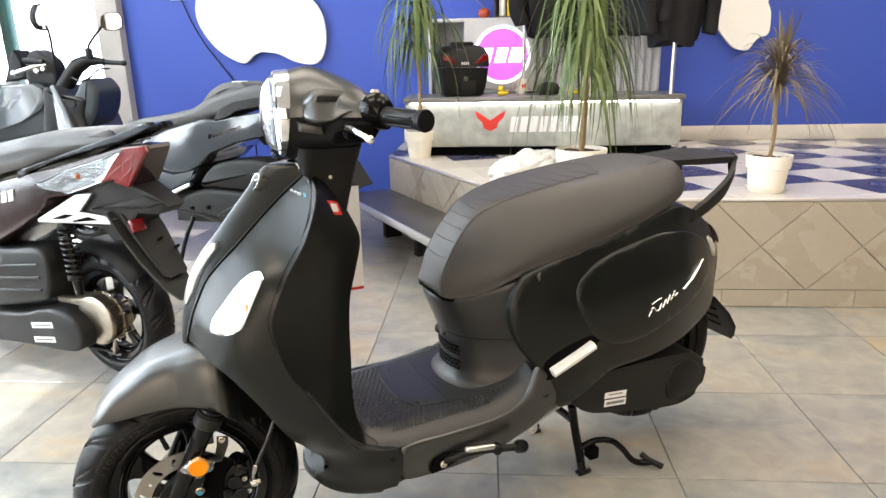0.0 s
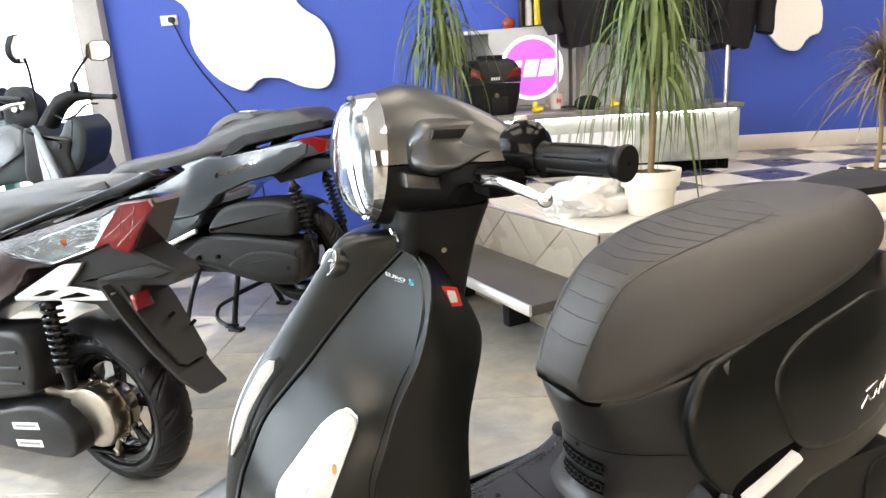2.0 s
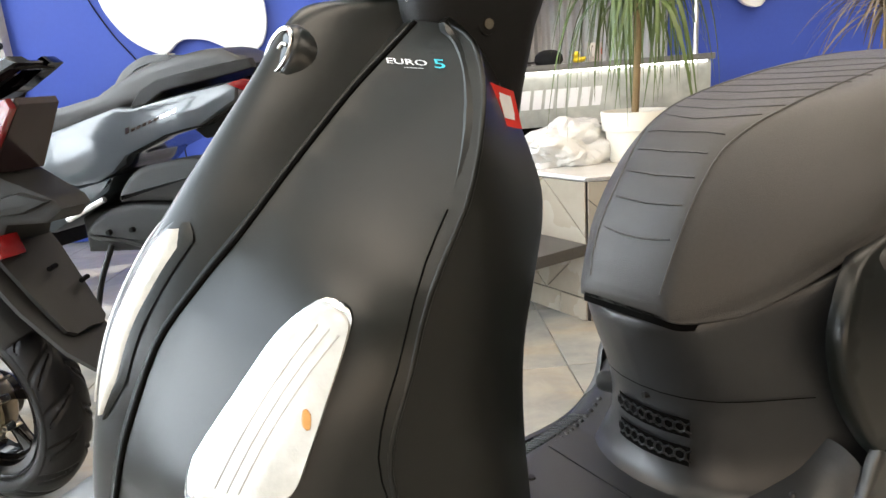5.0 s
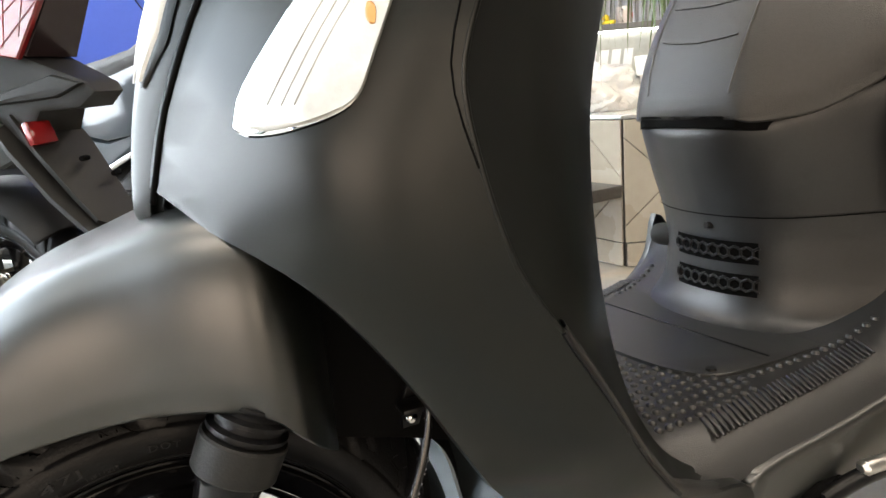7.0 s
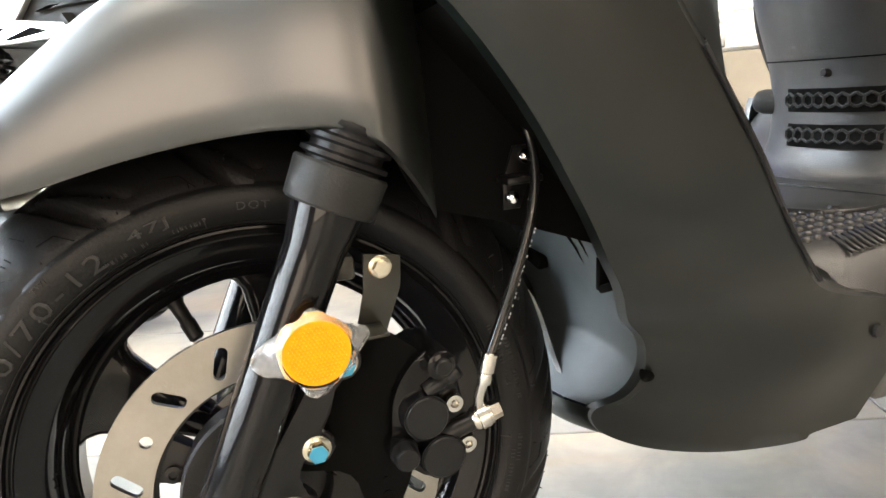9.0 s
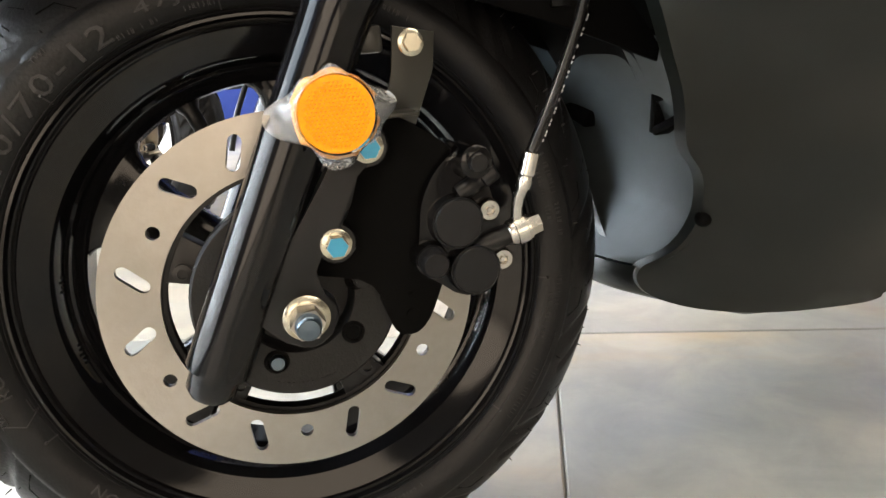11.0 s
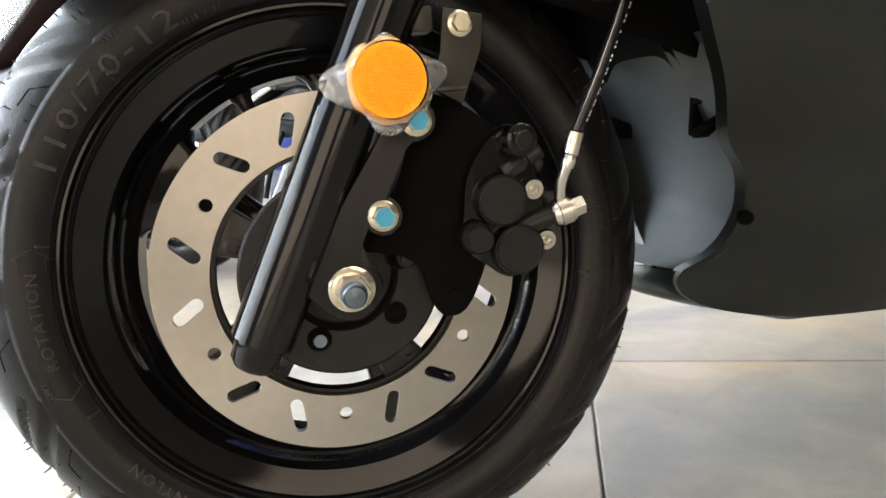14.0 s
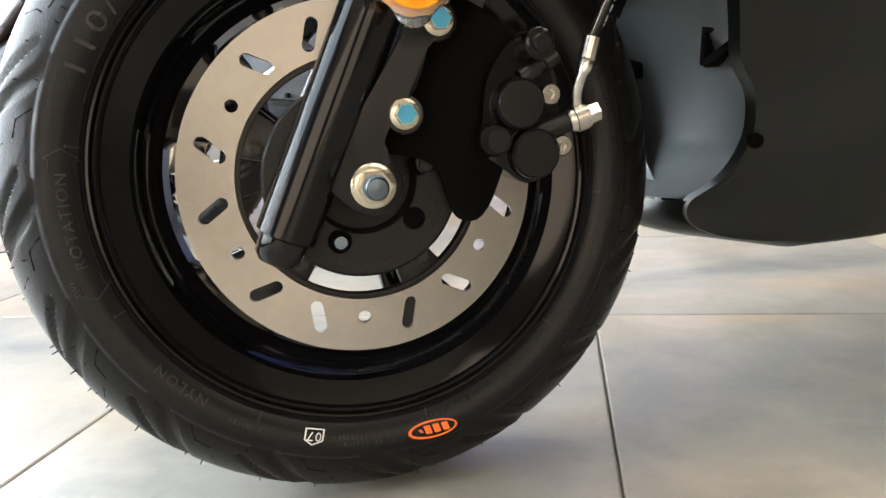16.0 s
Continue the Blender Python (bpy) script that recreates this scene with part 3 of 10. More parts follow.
def tyre_mesh(bm, u, v, z, seg=720, scale=1.0, wide=1.0, phase=-137.0):
    """A scooter tyre: ringed bead, bulging sidewall, a sharp shoulder and swept grooves cut into its tread."""
    tread = [(p.x, p.y, i / 28) for i, p in enumerate(curve([(*p, 0) for p in TREAD], 4))]
    half = [(r, w, -1.0) for r, w in TYRE[:-1]] + tread
    prof = [(r, w, s, 1) for r, w, s in half] + [(r, -w, s, -1) for r, w, s in reversed(half[:-1])]
    pitch = 360 / TREAD_N
    rings = []
    for i in range(seg):
        a = 360 * i / seg
        c0, s0 = math.cos(radians(a)), math.sin(radians(a))
        ring = []
        for r, w, s, side in prof:
            d = 0.0
            if s >= 0:
                ph = a - phase + (0 if side > 0 else pitch / 2)
                g = (ph - 15 * s ** 0.85 + pitch / 2) % pitch - pitch / 2
                wide_at = (2.6 - 1.5 * s) if s < 0.9 else 0.0
                d = 0.0052 * min(max((wide_at - abs(g)) / 0.7, 0), 1)
                if 0.2 < s < 0.82:
                    g2 = (ph + 9.5 - 24 * s ** 0.9 + pitch / 2) % pitch - pitch / 2
                    d = max(d, 0.0046 * min(max((1.5 - 1.2 * abs(s - 0.5) - abs(g2)) / 0.6, 0), 1))
            rr = (r - d) * scale
            ring.append(bm.verts.new((u + rr * c0, v + w * wide, z + rr * s0)))
        rings.append(ring)
    for i in range(seg):
        p, q = rings[i], rings[(i + 1) % seg]
        for j in range(len(prof) - 1):
            bm.faces.new((p[j], p[j + 1], q[j + 1], q[j]))
    return bm


FLANGED = [(-0.044, 0.156), (-0.044, 0.1625), (-0.036, 0.1625), (0.036, 0.1625), (0.0440, 0.1630), (0.0462, 0.1618), (0.0462, 0.1602), (0.0425, 0.1588), (0.0415, 0.1572), (0.0432, 0.1562), (0.0436, 0.1552), (0.0424, 0.1545),
           (0.0400, 0.1480), (0.0372, 0.1410), (0.0366, 0.1394), (0.0345, 0.1380), (0.0270, 0.1362), (0.0225, 0.1352), (0.0215, 0.1330), (0.0185, 0.1318), (0.0150, 0.1262), (0.0125, 0.1245), (-0.0125, 0.1245), (-0.015, 0.1262), (-0.022, 0.135), (-0.040, 0.140)]


def cast_wheel(name, parent, u, v, z, spokes, turn, scale=1.0, span=15.0, m=None, seg=120):
    """A cast wheel: flanged rim, with its hub and each spoke a part."""
    bm = bmesh.new()
    rings = []
    for i in range(seg):
        a = 2 * math.pi * i / seg
        rings.append([bm.verts.new((u + r * scale * math.cos(a), v + w, z + r * scale * math.sin(a))) for w, r in FLANGED])
    for i in range(seg):
        p, q = rings[i], rings[(i + 1) % seg]
        for j in range(len(FLANGED)):
            k = (j + 1) % len(FLANGED)
            bm.faces.new((p[j], p[k], q[k], q[j]))
    rim = sp(name, bm, M_GLOSS, parent, "gloss black cast wheel", 32, m)
    bm = bmesh.new()
    turned(bm, (u, v - 0.05, z), (u, v + 0.05, z), [(0, 0.02), (0.006, 0.034), (0.03, 0.05 * scale), (0.066, 0.05 * scale), (0.07, 0.036), (0.1, 0.024)], 36)
    sp("hub", bm, M_GLOSS, rim, "", 35)
    for k in range(spokes):
        bm = bmesh.new()
        loops = []
        for r, grow, d in ((0.044, 0.9, 0.016), (0.06, 0.86, 0.014), (0.09, 0.88, 0.0125), (0.114, 1.0, 0.0115), (0.121, 1.12, 0.0115), (0.1252, 1.32, 0.0115)):
            h = radians(span) * grow
            loop = []
            for t in [2 * math.pi * q / 20 for q in range(20)]:
                x = math.copysign(abs(math.cos(t)) ** 0.4, math.cos(t))
                y = math.copysign(abs(math.sin(t)) ** 0.4, math.sin(t))
                a = radians(turn + 360 / spokes * k) + h * x
                loop.append((u + r * scale * math.cos(a), v + d * y, z + r * scale * math.sin(a)))
            loops.append(loop)
        skin(bm, loops, True, True)
        sp("spoke", bm, M_GLOSS, rim, "", 40)
    return rim


def arc_text(body, size, parent, material, u, z, r, angle, v, inward=False, depth=0.0005, spacing=1.15, arc=None):
    """Raised lettering that follows the sidewall of a tyre; arc gives the angle that it fills."""
    c = bpy.data.curves.new("lettering", "FONT")
    c.body, c.size, c.extrude, c.align_x, c.align_y, c.resolution_u, c.space_character = body, size, depth, "CENTER", "CENTER", 2, spacing
    ob = bpy.data.objects.new("lettering", c)
    me = bpy.data.meshes.new_from_object(ob)
    bpy.data.objects.remove(ob)
    bm = bmesh.new()
    bm.from_mesh(me)
    xs = [p.co.x for p in bm.verts]
    k = radians(arc) * r / (max(xs) - min(xs)) if arc else 1.0
    for p in bm.verts:
        x, y, d = p.co
        x *= k
        a = radians(angle) + (x if inward else -x) / r
        rr = r - y if inward else r + y
        p.co = (u + rr * math.cos(a), v(rr) + d if callable(v) else v + d, z + rr * math.sin(a))
    return sp("lettering", bm, material, parent, smooth=0)


def ring_with_holes(bm, u, z, r0, r1, holes, v0, v1, seg=96):
    """A flat ring with real cut-outs. Each hole is a closed outline in (u, z)."""
    from mathutils.geometry import delaunay_2d_cdt
    pts, edges, loops = [], [], []

    def add(loop):
        n = len(pts)
        pts.extend(Vector(p) for p in loop)
        edges.extend((n + i, n + (i + 1) % len(loop)) for i in range(len(loop)))
        loops.append((n, len(loop)))

    for r in (r1, r0):
        add([(u + r * math.cos(2 * math.pi * i / seg), z + r * math.sin(2 * math.pi * i / seg)) for i in range(seg)])
    for h in holes:
        add(h)
    vs, _, fs, *_ = delaunay_2d_cdt(pts, edges, [], 0, 1e-7)

    def inside(loop, x, y):
        c = False
        for i in range(len(loop)):
            p, q = loop[i], loop[i - 1]
            if (p[1] > y) != (q[1] > y) and x < (q[0] - p[0]) * (y - p[1]) / (q[1] - p[1]) + p[0]:
                c = not c
        return c

    keep = []
    for f in fs:
        x, y = sum(vs[i].x for i in f) / 3, sum(vs[i].y for i in f) / 3
        d = math.hypot(x - u, y - z)
        if r0 < d < r1 and not any(inside(h, x, y) for h in holes):
            keep.append(f)
    lo = [bm.verts.new((p.x, v0, p.y)) for p in vs]
    hi = [bm.verts.new((p.x, v1, p.y)) for p in vs]
    for f in keep:
        bm.faces.new([lo[i] for i in f])
        bm.faces.new([hi[i] for i in f])
    for n, k in loops:
        for i in range(k):
            a, b = n + i, n + (i + 1) % k
            bm.faces.new((lo[a], lo[b], hi[b], hi[a]))
    for w in [w for w in bm.verts if not w.link_faces]:
        bm.verts.remove(w)
    return bm


def pill(cu, cz, length, width, angle, n=7):
    c, s = math.cos(angle), math.sin(angle)
    out = []
    for e, a0 in ((1, -90), (-1, 90)):
        for i in range(n):
            a = radians(a0 + 180 * i / (n - 1))
            x, y = e * (length - width) / 2 + width / 2 * math.cos(a), width / 2 * math.sin(a)
            out.append((cu + x * c - y * s, cz + x * s + y * c))
    return out


def bolt(bm, at, to, r, h, hexa=True, washer=1.35):
    """A flanged bolt head standing on at, pointing to."""
    a, b = Vector(at), Vector(to)
    d = (b - a).normalized()
    turned(bm, a, b, [(0, r * washer), (h * 0.25, r * washer), (h * 0.38, r * 1.1)], 24)
    cyl(bm, a + d * h * 0.3, a + d * h, r, r * 0.94, 6 if hexa else 20)
    return bm


# ---- the matt black scooter in front ----
B = pose(-0.15869, 1.85043, 0, 0, 0, 209.5)
FORK = pose(-0.15043, 1.83558, 0, 0, 0, 202.8)
scooter = thing("scooter", "matt black retro scooter on its centre stand", "scooter", B)
MF = B.inverted() @ FORK
AU, AZ, AV = 0.0145, 0.2225, -0.006       # front axle, and the wheel's middle plane

LEAN = Matrix.Translation((0, 0, 0.2225)) @ Matrix.Rotation(radians(4), 4, "X") @ Matrix.Translation((0, 0, -0.2225))
MW = MF @ LEAN                          # the steered wheel leans a little
WU, WZ = 0.0118, 0.2183                 # the wheel's middle in that frame
front_wheel = cast_wheel("front_wheel", scooter, WU, AV, WZ, 5, 5, 1.0, 14.5, MW)
tyre = sp("tyre", tyre_mesh(bmesh.new(), WU, AV, WZ), M_RUBBER, front_wheel, "black scooter tyre with swept tread", 50)


def wall_v(r):
    """The sidewall's face at a radius."""
    for (r0, w0), (r1, w1) in zip(TYRE, TYRE[1:]):
        if r0 <= r <= r1:
            return AV + w0 + (w1 - w0) * (r - r0) / (r1 - r0) + 0.0001
    return AV + 0.0492


def ringed(name, material, a0, a1, r0, r1, lift=0.0006, n=6):
    """A raised mark on the sidewall, bounded by two angles and two radii."""
    bm = bmesh.new()
    rows = [[(WU + r * math.cos(radians(a)), wall_v(r) + lift * e, WZ + r * math.sin(radians(a))) for r, e in ((r0, -0.5), (r0 + 0.0002, 1), (r1 - 0.0002, 1), (r1, -0.5))] for a in np.linspace(a0, a1, n)]
    skin(bm, rows, False, False)
    return sp(name, bm, material, front_wheel, smooth=30)


for body, size, r, a, arc in (("110/70-12", 0.0160, 0.1735, 136.0, 38), ("47J", 0.0085, 0.1765, 106.5, 8), ("DOT", 0.0075, 0.1755, 86, 6.5), ("ROTATION", 0.0085, 0.1735, 184, 19), ("NYLON", 0.0085, 0.1728, 224.6, 12.5),
                              ("TWI", 0.0046, 0.182, 197, 3.2), ("TWI", 0.0042, 0.1845, 128, 3)):
    arc_text(body, size, front_wheel, M_TYREWORD, WU, WZ, r, a, wall_v, False, 0.0009, arc=arc)
# rotation arrows before and behind the word
for a, e in ((173.2, -1), (196.6, 1)):
    for da, r0, r1 in ((0, 0.1665, 0.1672), (0, 0.1795, 0.1802)):
        ringed("mould_mark", M_TYREWORD, a - 1.4, a + 1.4, r0, r1)
    bm = bmesh.new()
    tube(bm, [(WU + r * math.cos(radians(q)), wall_v(r) + 0.0004, WZ + r * math.sin(radians(q))) for q, r in ((a + 1.4 * e, 0.1668), (a + 1.4 * e, 0.164), (a + 3.6 * e, 0.1733), (a + 1.4 * e, 0.1826), (a + 1.4 * e, 0.1798))], 0.0004, 6)
    sp("arrow", bm, M_TYREWORD, front_wheel, smooth=30)
# rows of small raised print that cannot be read
random.seed(11)
for a, n, r in ((237, 8, 0.1765), (255, 15, 0.1745), (262, 12, 0.1790), (281, 14, 0.1710), (2, 22, 0.1800), (6, 18, 0.1735), (338, 12, 0.1745), (318, 14, 0.1790), (346, 9, 0.1790), (96, 8, 0.1695), (108, 9, 0.1690), (60, 14, 0.1760)):
    bm = bmesh.new()
    for k in range(n):
        if random.random() < 0.16:
            continue
        t = radians(a + k * 0.95)
        h = random.choice((0.0026, 0.0032, 0.0032))
        for off in random.choice(((-0.0005, 0.0005), (0,), (-0.0005,))):
            box(bm, (0.00045, 0.0008, h), (WU + r * math.cos(t) - off * math.sin(t), wall_v(r), WZ + r * math.sin(t) + off * math.cos(t)), 0, Matrix.Rotation(-(t - math.pi / 2), 4, "Y"))
    tagged(sp("small_print", bm, M_TYREWORD, front_wheel, smooth=0), kind="stuff")
for a in (204.9, 242.5, 169.1, 281, 318, 352, 133, 96):
    ringed("mould_mark", M_TYREWORD, a - 0.15, a + 0.15, 0.1648, 0.1702, 0.0009, 2)
    t = radians(a)
    bm = bmesh.new()
    cyl(bm, (WU + 0.1712 * math.cos(t), AV + 0.048, WZ + 0.1712 * math.sin(t)), (WU + 0.1712 * math.cos(t), AV + 0.0515, WZ + 0.1712 * math.sin(t)), 0.0011, 0.0008, 8)
    sp("mould_pip", bm, M_TYREWORD, front_wheel)
# long mould outlines beside the print
for a0, a1, r in ((308, 345, 0.1705), (311, 340, 0.1835), (120, 160, 0.1655)):
    ringed("mould_line", M_TYREWORD, a0, a1, r, r + 0.0006, 0.0004, 24)
# dark strips for the shade in fine kinked sipes between the grooves, and rubber whiskers left by the mould
bm = bmesh.new()
for k in range(TREAD_N):
    a = -137 + 360 / TREAD_N * (k + 0.5)
    for pts in (((-3.4, 0.04), (-1.2, 0.22), (2.0, 0.24)), ((3.0, 0.36), (4.6, 0.5)), ((8.4, 0.62), (9.2, 0.8))):
        path = []
        for da, sx in pts:
            r, w = tyre_point(sx)
            path.append(Vector((WU + r * math.cos(radians(a + da)), AV + w, WZ + r * math.sin(radians(a + da)))))
        tube(bm, path, 0.0006, 5)
tagged(sp("sipe_shade", bm, M_DARK, tyre, "thin dark strips drawn as shaded cuts in the tread", 0), kind="stuff")
bm = bmesh.new()
random.seed(4)
for k in range(90):
    a, sx = radians(random.uniform(0, 360)), random.choice((0.06, 0.3, 0.55, 0.78))
    r, w = tyre_point(sx)
    p = Vector((WU + r * math.cos(a), AV + w, WZ + r * math.sin(a)))
    d = Vector((math.cos(a), 0.9 * (1 - sx), math.sin(a))).normalized()
    cyl(bm, p - d * 0.0005, p + d * random.uniform(0.0012, 0.0042), 0.0006, 0.0003, 5)
tagged(sp("tyre_whisker", bm, M_RUBBER, tyre, "short rubber moulding whiskers", 0), kind="stuff")
# painted marks on the sidewall
ta = radians(255.1)
c0 = Vector((WU + 0.1735 * math.cos(ta), WZ + 0.1735 * math.sin(ta)))
ex, ey = Vector((math.sin(ta), -math.cos(ta))), Vector((math.cos(ta), math.sin(ta)))
bm = bmesh.new()
pent = [(-0.0062, -0.0055), (0.0066, -0.0055), (0.0066, 0.003), (0.001, 0.0066), (-0.0062, 0.0032)]
R1, R2 = ([c0 + ex * x * k + ey * y * k for x, y in pent] for k in (1.0, 0.84))
A1, A2 = ([bm.verts.new((p.x, AV + 0.0523, p.y)) for p in R] for R in (R1, R2))
for i in range(5):
    bm.faces.new((A1[i], A1[(i + 1) % 5], A2[(i + 1) % 5], A2[i]))
sp("white_mark", bm, M_WHITEPRINT, front_wheel, "white stamped number in a shield outline", 0)
arc_text("07", 0.0092, front_wheel, M_WHITEPRINT, WU, WZ, 0.1735, 255.1, AV + 0.0524, False, 0.0001)
ta = radians(281.4)
c0 = Vector((WU + 0.1795 * math.cos(ta), WZ + 0.1795 * math.sin(ta)))
ex, ey = Vector((-math.sin(ta), math.cos(ta))), Vector((math.cos(ta), math.sin(ta)))
ex, ey = ex * 0.98 + ey * 0.12, ey * 0.98 - ex * 0.12
bm = bmesh.new()
R1 = [c0 + ex * 0.0178 * math.cos(q) + ey * 0.0066 * math.sin(q) for q in (2 * math.pi * i / 36 for i in range(36))]
R2 = [c0 + ex * (0.0158 * math.cos(q) + 0.0004) + ey * 0.0052 * math.sin(q) for q in (2 * math.pi * i / 36 for i in range(36))]
A1, A2 = ([bm.verts.new((p.x, AV + 0.0521, p.y)) for p in R] for R in (R1, R2))
for i in range(36):
    bm.faces.new((A1[i], A1[(i + 1) % 36], A2[(i + 1) % 36], A2[i]))
sp("orange_ring", bm, M_ORANGEPRINT, front_wheel, "orange printed oval on the tyre", 0)
for x, w, h in ((-0.0085, 0.0024, 0.0026), (-0.0035, 0.0046, 0.0064), (0.0028, 0.0046, 0.0064), (0.0092, 0.0046, 0.006)):
    bm = bmesh.new()
    q = [c0 + ex * (x + sx * w / 2 + sy * 0.0007) + ey * sy * h / 2 for sx, sy in ((-1, -1), (1, -1), (1, 1), (-1, 1))]
    lo, hi = ([bm.verts.new((p.x, AV + d, p.y)) for p in q] for d in (0.0519, 0.0522))
    bm.faces.new(hi)
    for i in range(4):
        bm.faces.new((lo[i], lo[(i + 1) % 4], hi[(i + 1) % 4], hi[i]))
    sp("orange_bar", bm, M_ORANGEPRINT, front_wheel, smooth=0)
# cast marks and a rough as-cast band inside the rim
random.seed(8)
for a, n in ((171.5, 4), (190, 5), (218, 8), (258, 7), (300, 5), (322, 9), (123, 5), (108, 6), (336, 6)):
    bm = bmesh.new()
    for k in range(n):
        t = radians(a + k * 1.25)
        box(bm, (0.0016, 0.0042, 0.0014), (WU + 0.1352 * math.cos(t), AV + 0.0245 + random.uniform(-0.001, 0.001), WZ + 0.1352 * math.sin(t)), 0.0004, Matrix.Rotation(-(t - math.pi / 2), 4, "Y"), 1)
    tagged(sp("cast_mark", bm, M_GLOSS, front_wheel, smooth=0), kind="stuff")
bm = bmesh.new()
for k in range(420):
    t = radians(random.choice((random.uniform(205, 262), random.uniform(268, 345), random.uniform(268, 345))))
    w = random.uniform(0.0215, 0.0262)
    r = 0.1348 + (w - 0.0215) * 0.25
    bmesh.ops.create_icosphere(bm, subdivisions=1, radius=random.uniform(0.0004, 0.0009), matrix=Matrix.Translation((WU + r * math.cos(t), AV + w, WZ + r * math.sin(t))))
tagged(sp("cast_texture", bm, M_GLOSS, front_wheel, "rough as-cast texture inside the rim", 40), kind="stuff")
# valve
bm = bmesh.new()
t = radians(113)
d = Vector((math.cos(t), 0, math.sin(t)))
c0 = Vector((WU, AV, WZ))
turned(bm, c0 + d * 0.127, c0 + d * 0.09 + Vector((0, 0.012, 0)), [(0, 0.0085), (0.004, 0.0075), (0.008, 0.0052), (0.02, 0.0048), (0.022, 0.0056), (0.034, 0.0052), (0.0355, 0.0035)], 18)
sp("valve", bm, M_RUBBER, front_wheel, "black rubber tyre valve")

# brake disc with slots and holes, and its carrier
holes = []
for k in range(6):
    h = radians(26 + 60 * k)
    holes.append(pill(WU + 0.0852 * math.cos(h), WZ + 0.0852 * math.sin(h), 0.0078, 0.0077, 0))
    for off, tilt in ((18.5, 28), (41.5, -28)):
        q = h + radians(off)
        holes.append(pill(WU + 0.0885 * math.cos(q), WZ + 0.0885 * math.sin(q), 0.0205, 0.0076, q - radians(tilt)))
disc = sp("brake_disc", ring_with_holes(bmesh.new(), WU, WZ, 0.074, 0.1064, holes, 0.0675, 0.0715), M_STEEL, front_wheel, "bare steel brake disc with slots and holes", 30)
bm = bmesh.new()
turned(bm, (WU, 0.058, WZ), (WU, 0.0705, WZ), [(0, 0.0715), (0, 0.0775), (0.0085, 0.0775), (0.0085, 0.0715)], 72, False)
carrier = sp("disc_carrier", bm, M_SATIN, front_wheel, "black brake disc carrier", smooth=30)
for k in range(5):
    t = radians(-62 + 72 * k)
    bm = bmesh.new()
    p = [(WU + r * math.cos(t + d), WZ + r * math.sin(t + d)) for r, d in ((0.05, -0.2), (0.0735, -0.2), (0.0735, 0.2), (0.05, 0.2))]
    slab(bm, p, 0.052, 0.066, "uz", 0.0015)
    sp("carrier_arm", bm, M_SATIN, carrier, smooth=30)
    bm = bmesh.new()
    q = t + 0.1
    turned(bm, (WU + 0.064 * math.cos(q), 0.0655, WZ + 0.064 * math.sin(q)), (WU + 0.064 * math.cos(q), 0.08, WZ + 0.064 * math.sin(q)), [(0, 0.0055), (0.003, 0.0055), (0.0035, 0.0028), (0.0015, 0.0028)], 14)
    sp("carrier_bolt", bm, M_SATIN, carrier)
bm = bmesh.new()
turned(bm, (WU, 0.058, WZ), (WU, 0.080, WZ), [(0, 0.0592), (0.0165, 0.0592), (0.0185, 0.0575), (0.0187, 0.033), (0.0165, 0.0315), (0.006, 0.0305), (0.006, 0.0)], 72)
cover = sp("hub_cover", bm, M_PLASTIC, front_wheel, "matt black hub cover plate", 30)
# Dark discs on the cover take the place of shaded holes.
for x, y, r in ((0.029, -0.0262, 0.0048), (-0.017, -0.036, 0.0052), (0.0345, 0.006, 0.0046)):
    bm = bmesh.new()
    turned(bm, (WU + x, 0.0765, WZ + y), (WU + x, 0.079, WZ + y), [(0, r + 0.0022), (0.0006, r + 0.002), (0.0008, r), (0.0002, r - 0.0004), (0.0002, 0.0)], 20)
    sp("cover_hole_disc", bm, M_DARK, cover)
bm = bmesh.new()
turned(bm, (WU - 0.0165, 0.0767, WZ - 0.0365), (WU - 0.0165, 0.08, WZ - 0.0365), [(0, 0.0048), (0.0022, 0.0046), (0.003, 0.0038), (0.003, 0)], 16)
sp("cover_bolt", bm, M_AXLE, cover)
bm = bmesh.new()
for k in range(13):
    if k in (4, 8):
        continue
    t = radians(250 + 3.1 * k)
    box(bm, (0.0014, 0.0006, 0.0022), (WU + 0.0525 * math.cos(t), 0.0768, WZ + 0.0525 * math.sin(t)), 0, Matrix.Rotation(-(t - math.pi / 2), 4, "Y"))
tagged(sp("cover_print", bm, M_SATIN, cover, smooth=0), kind="stuff")

# fork legs
f0, f1 = Vector((-0.0415, 0.095, 0.186)), Vector((0.0635, 0.095, 0.402))


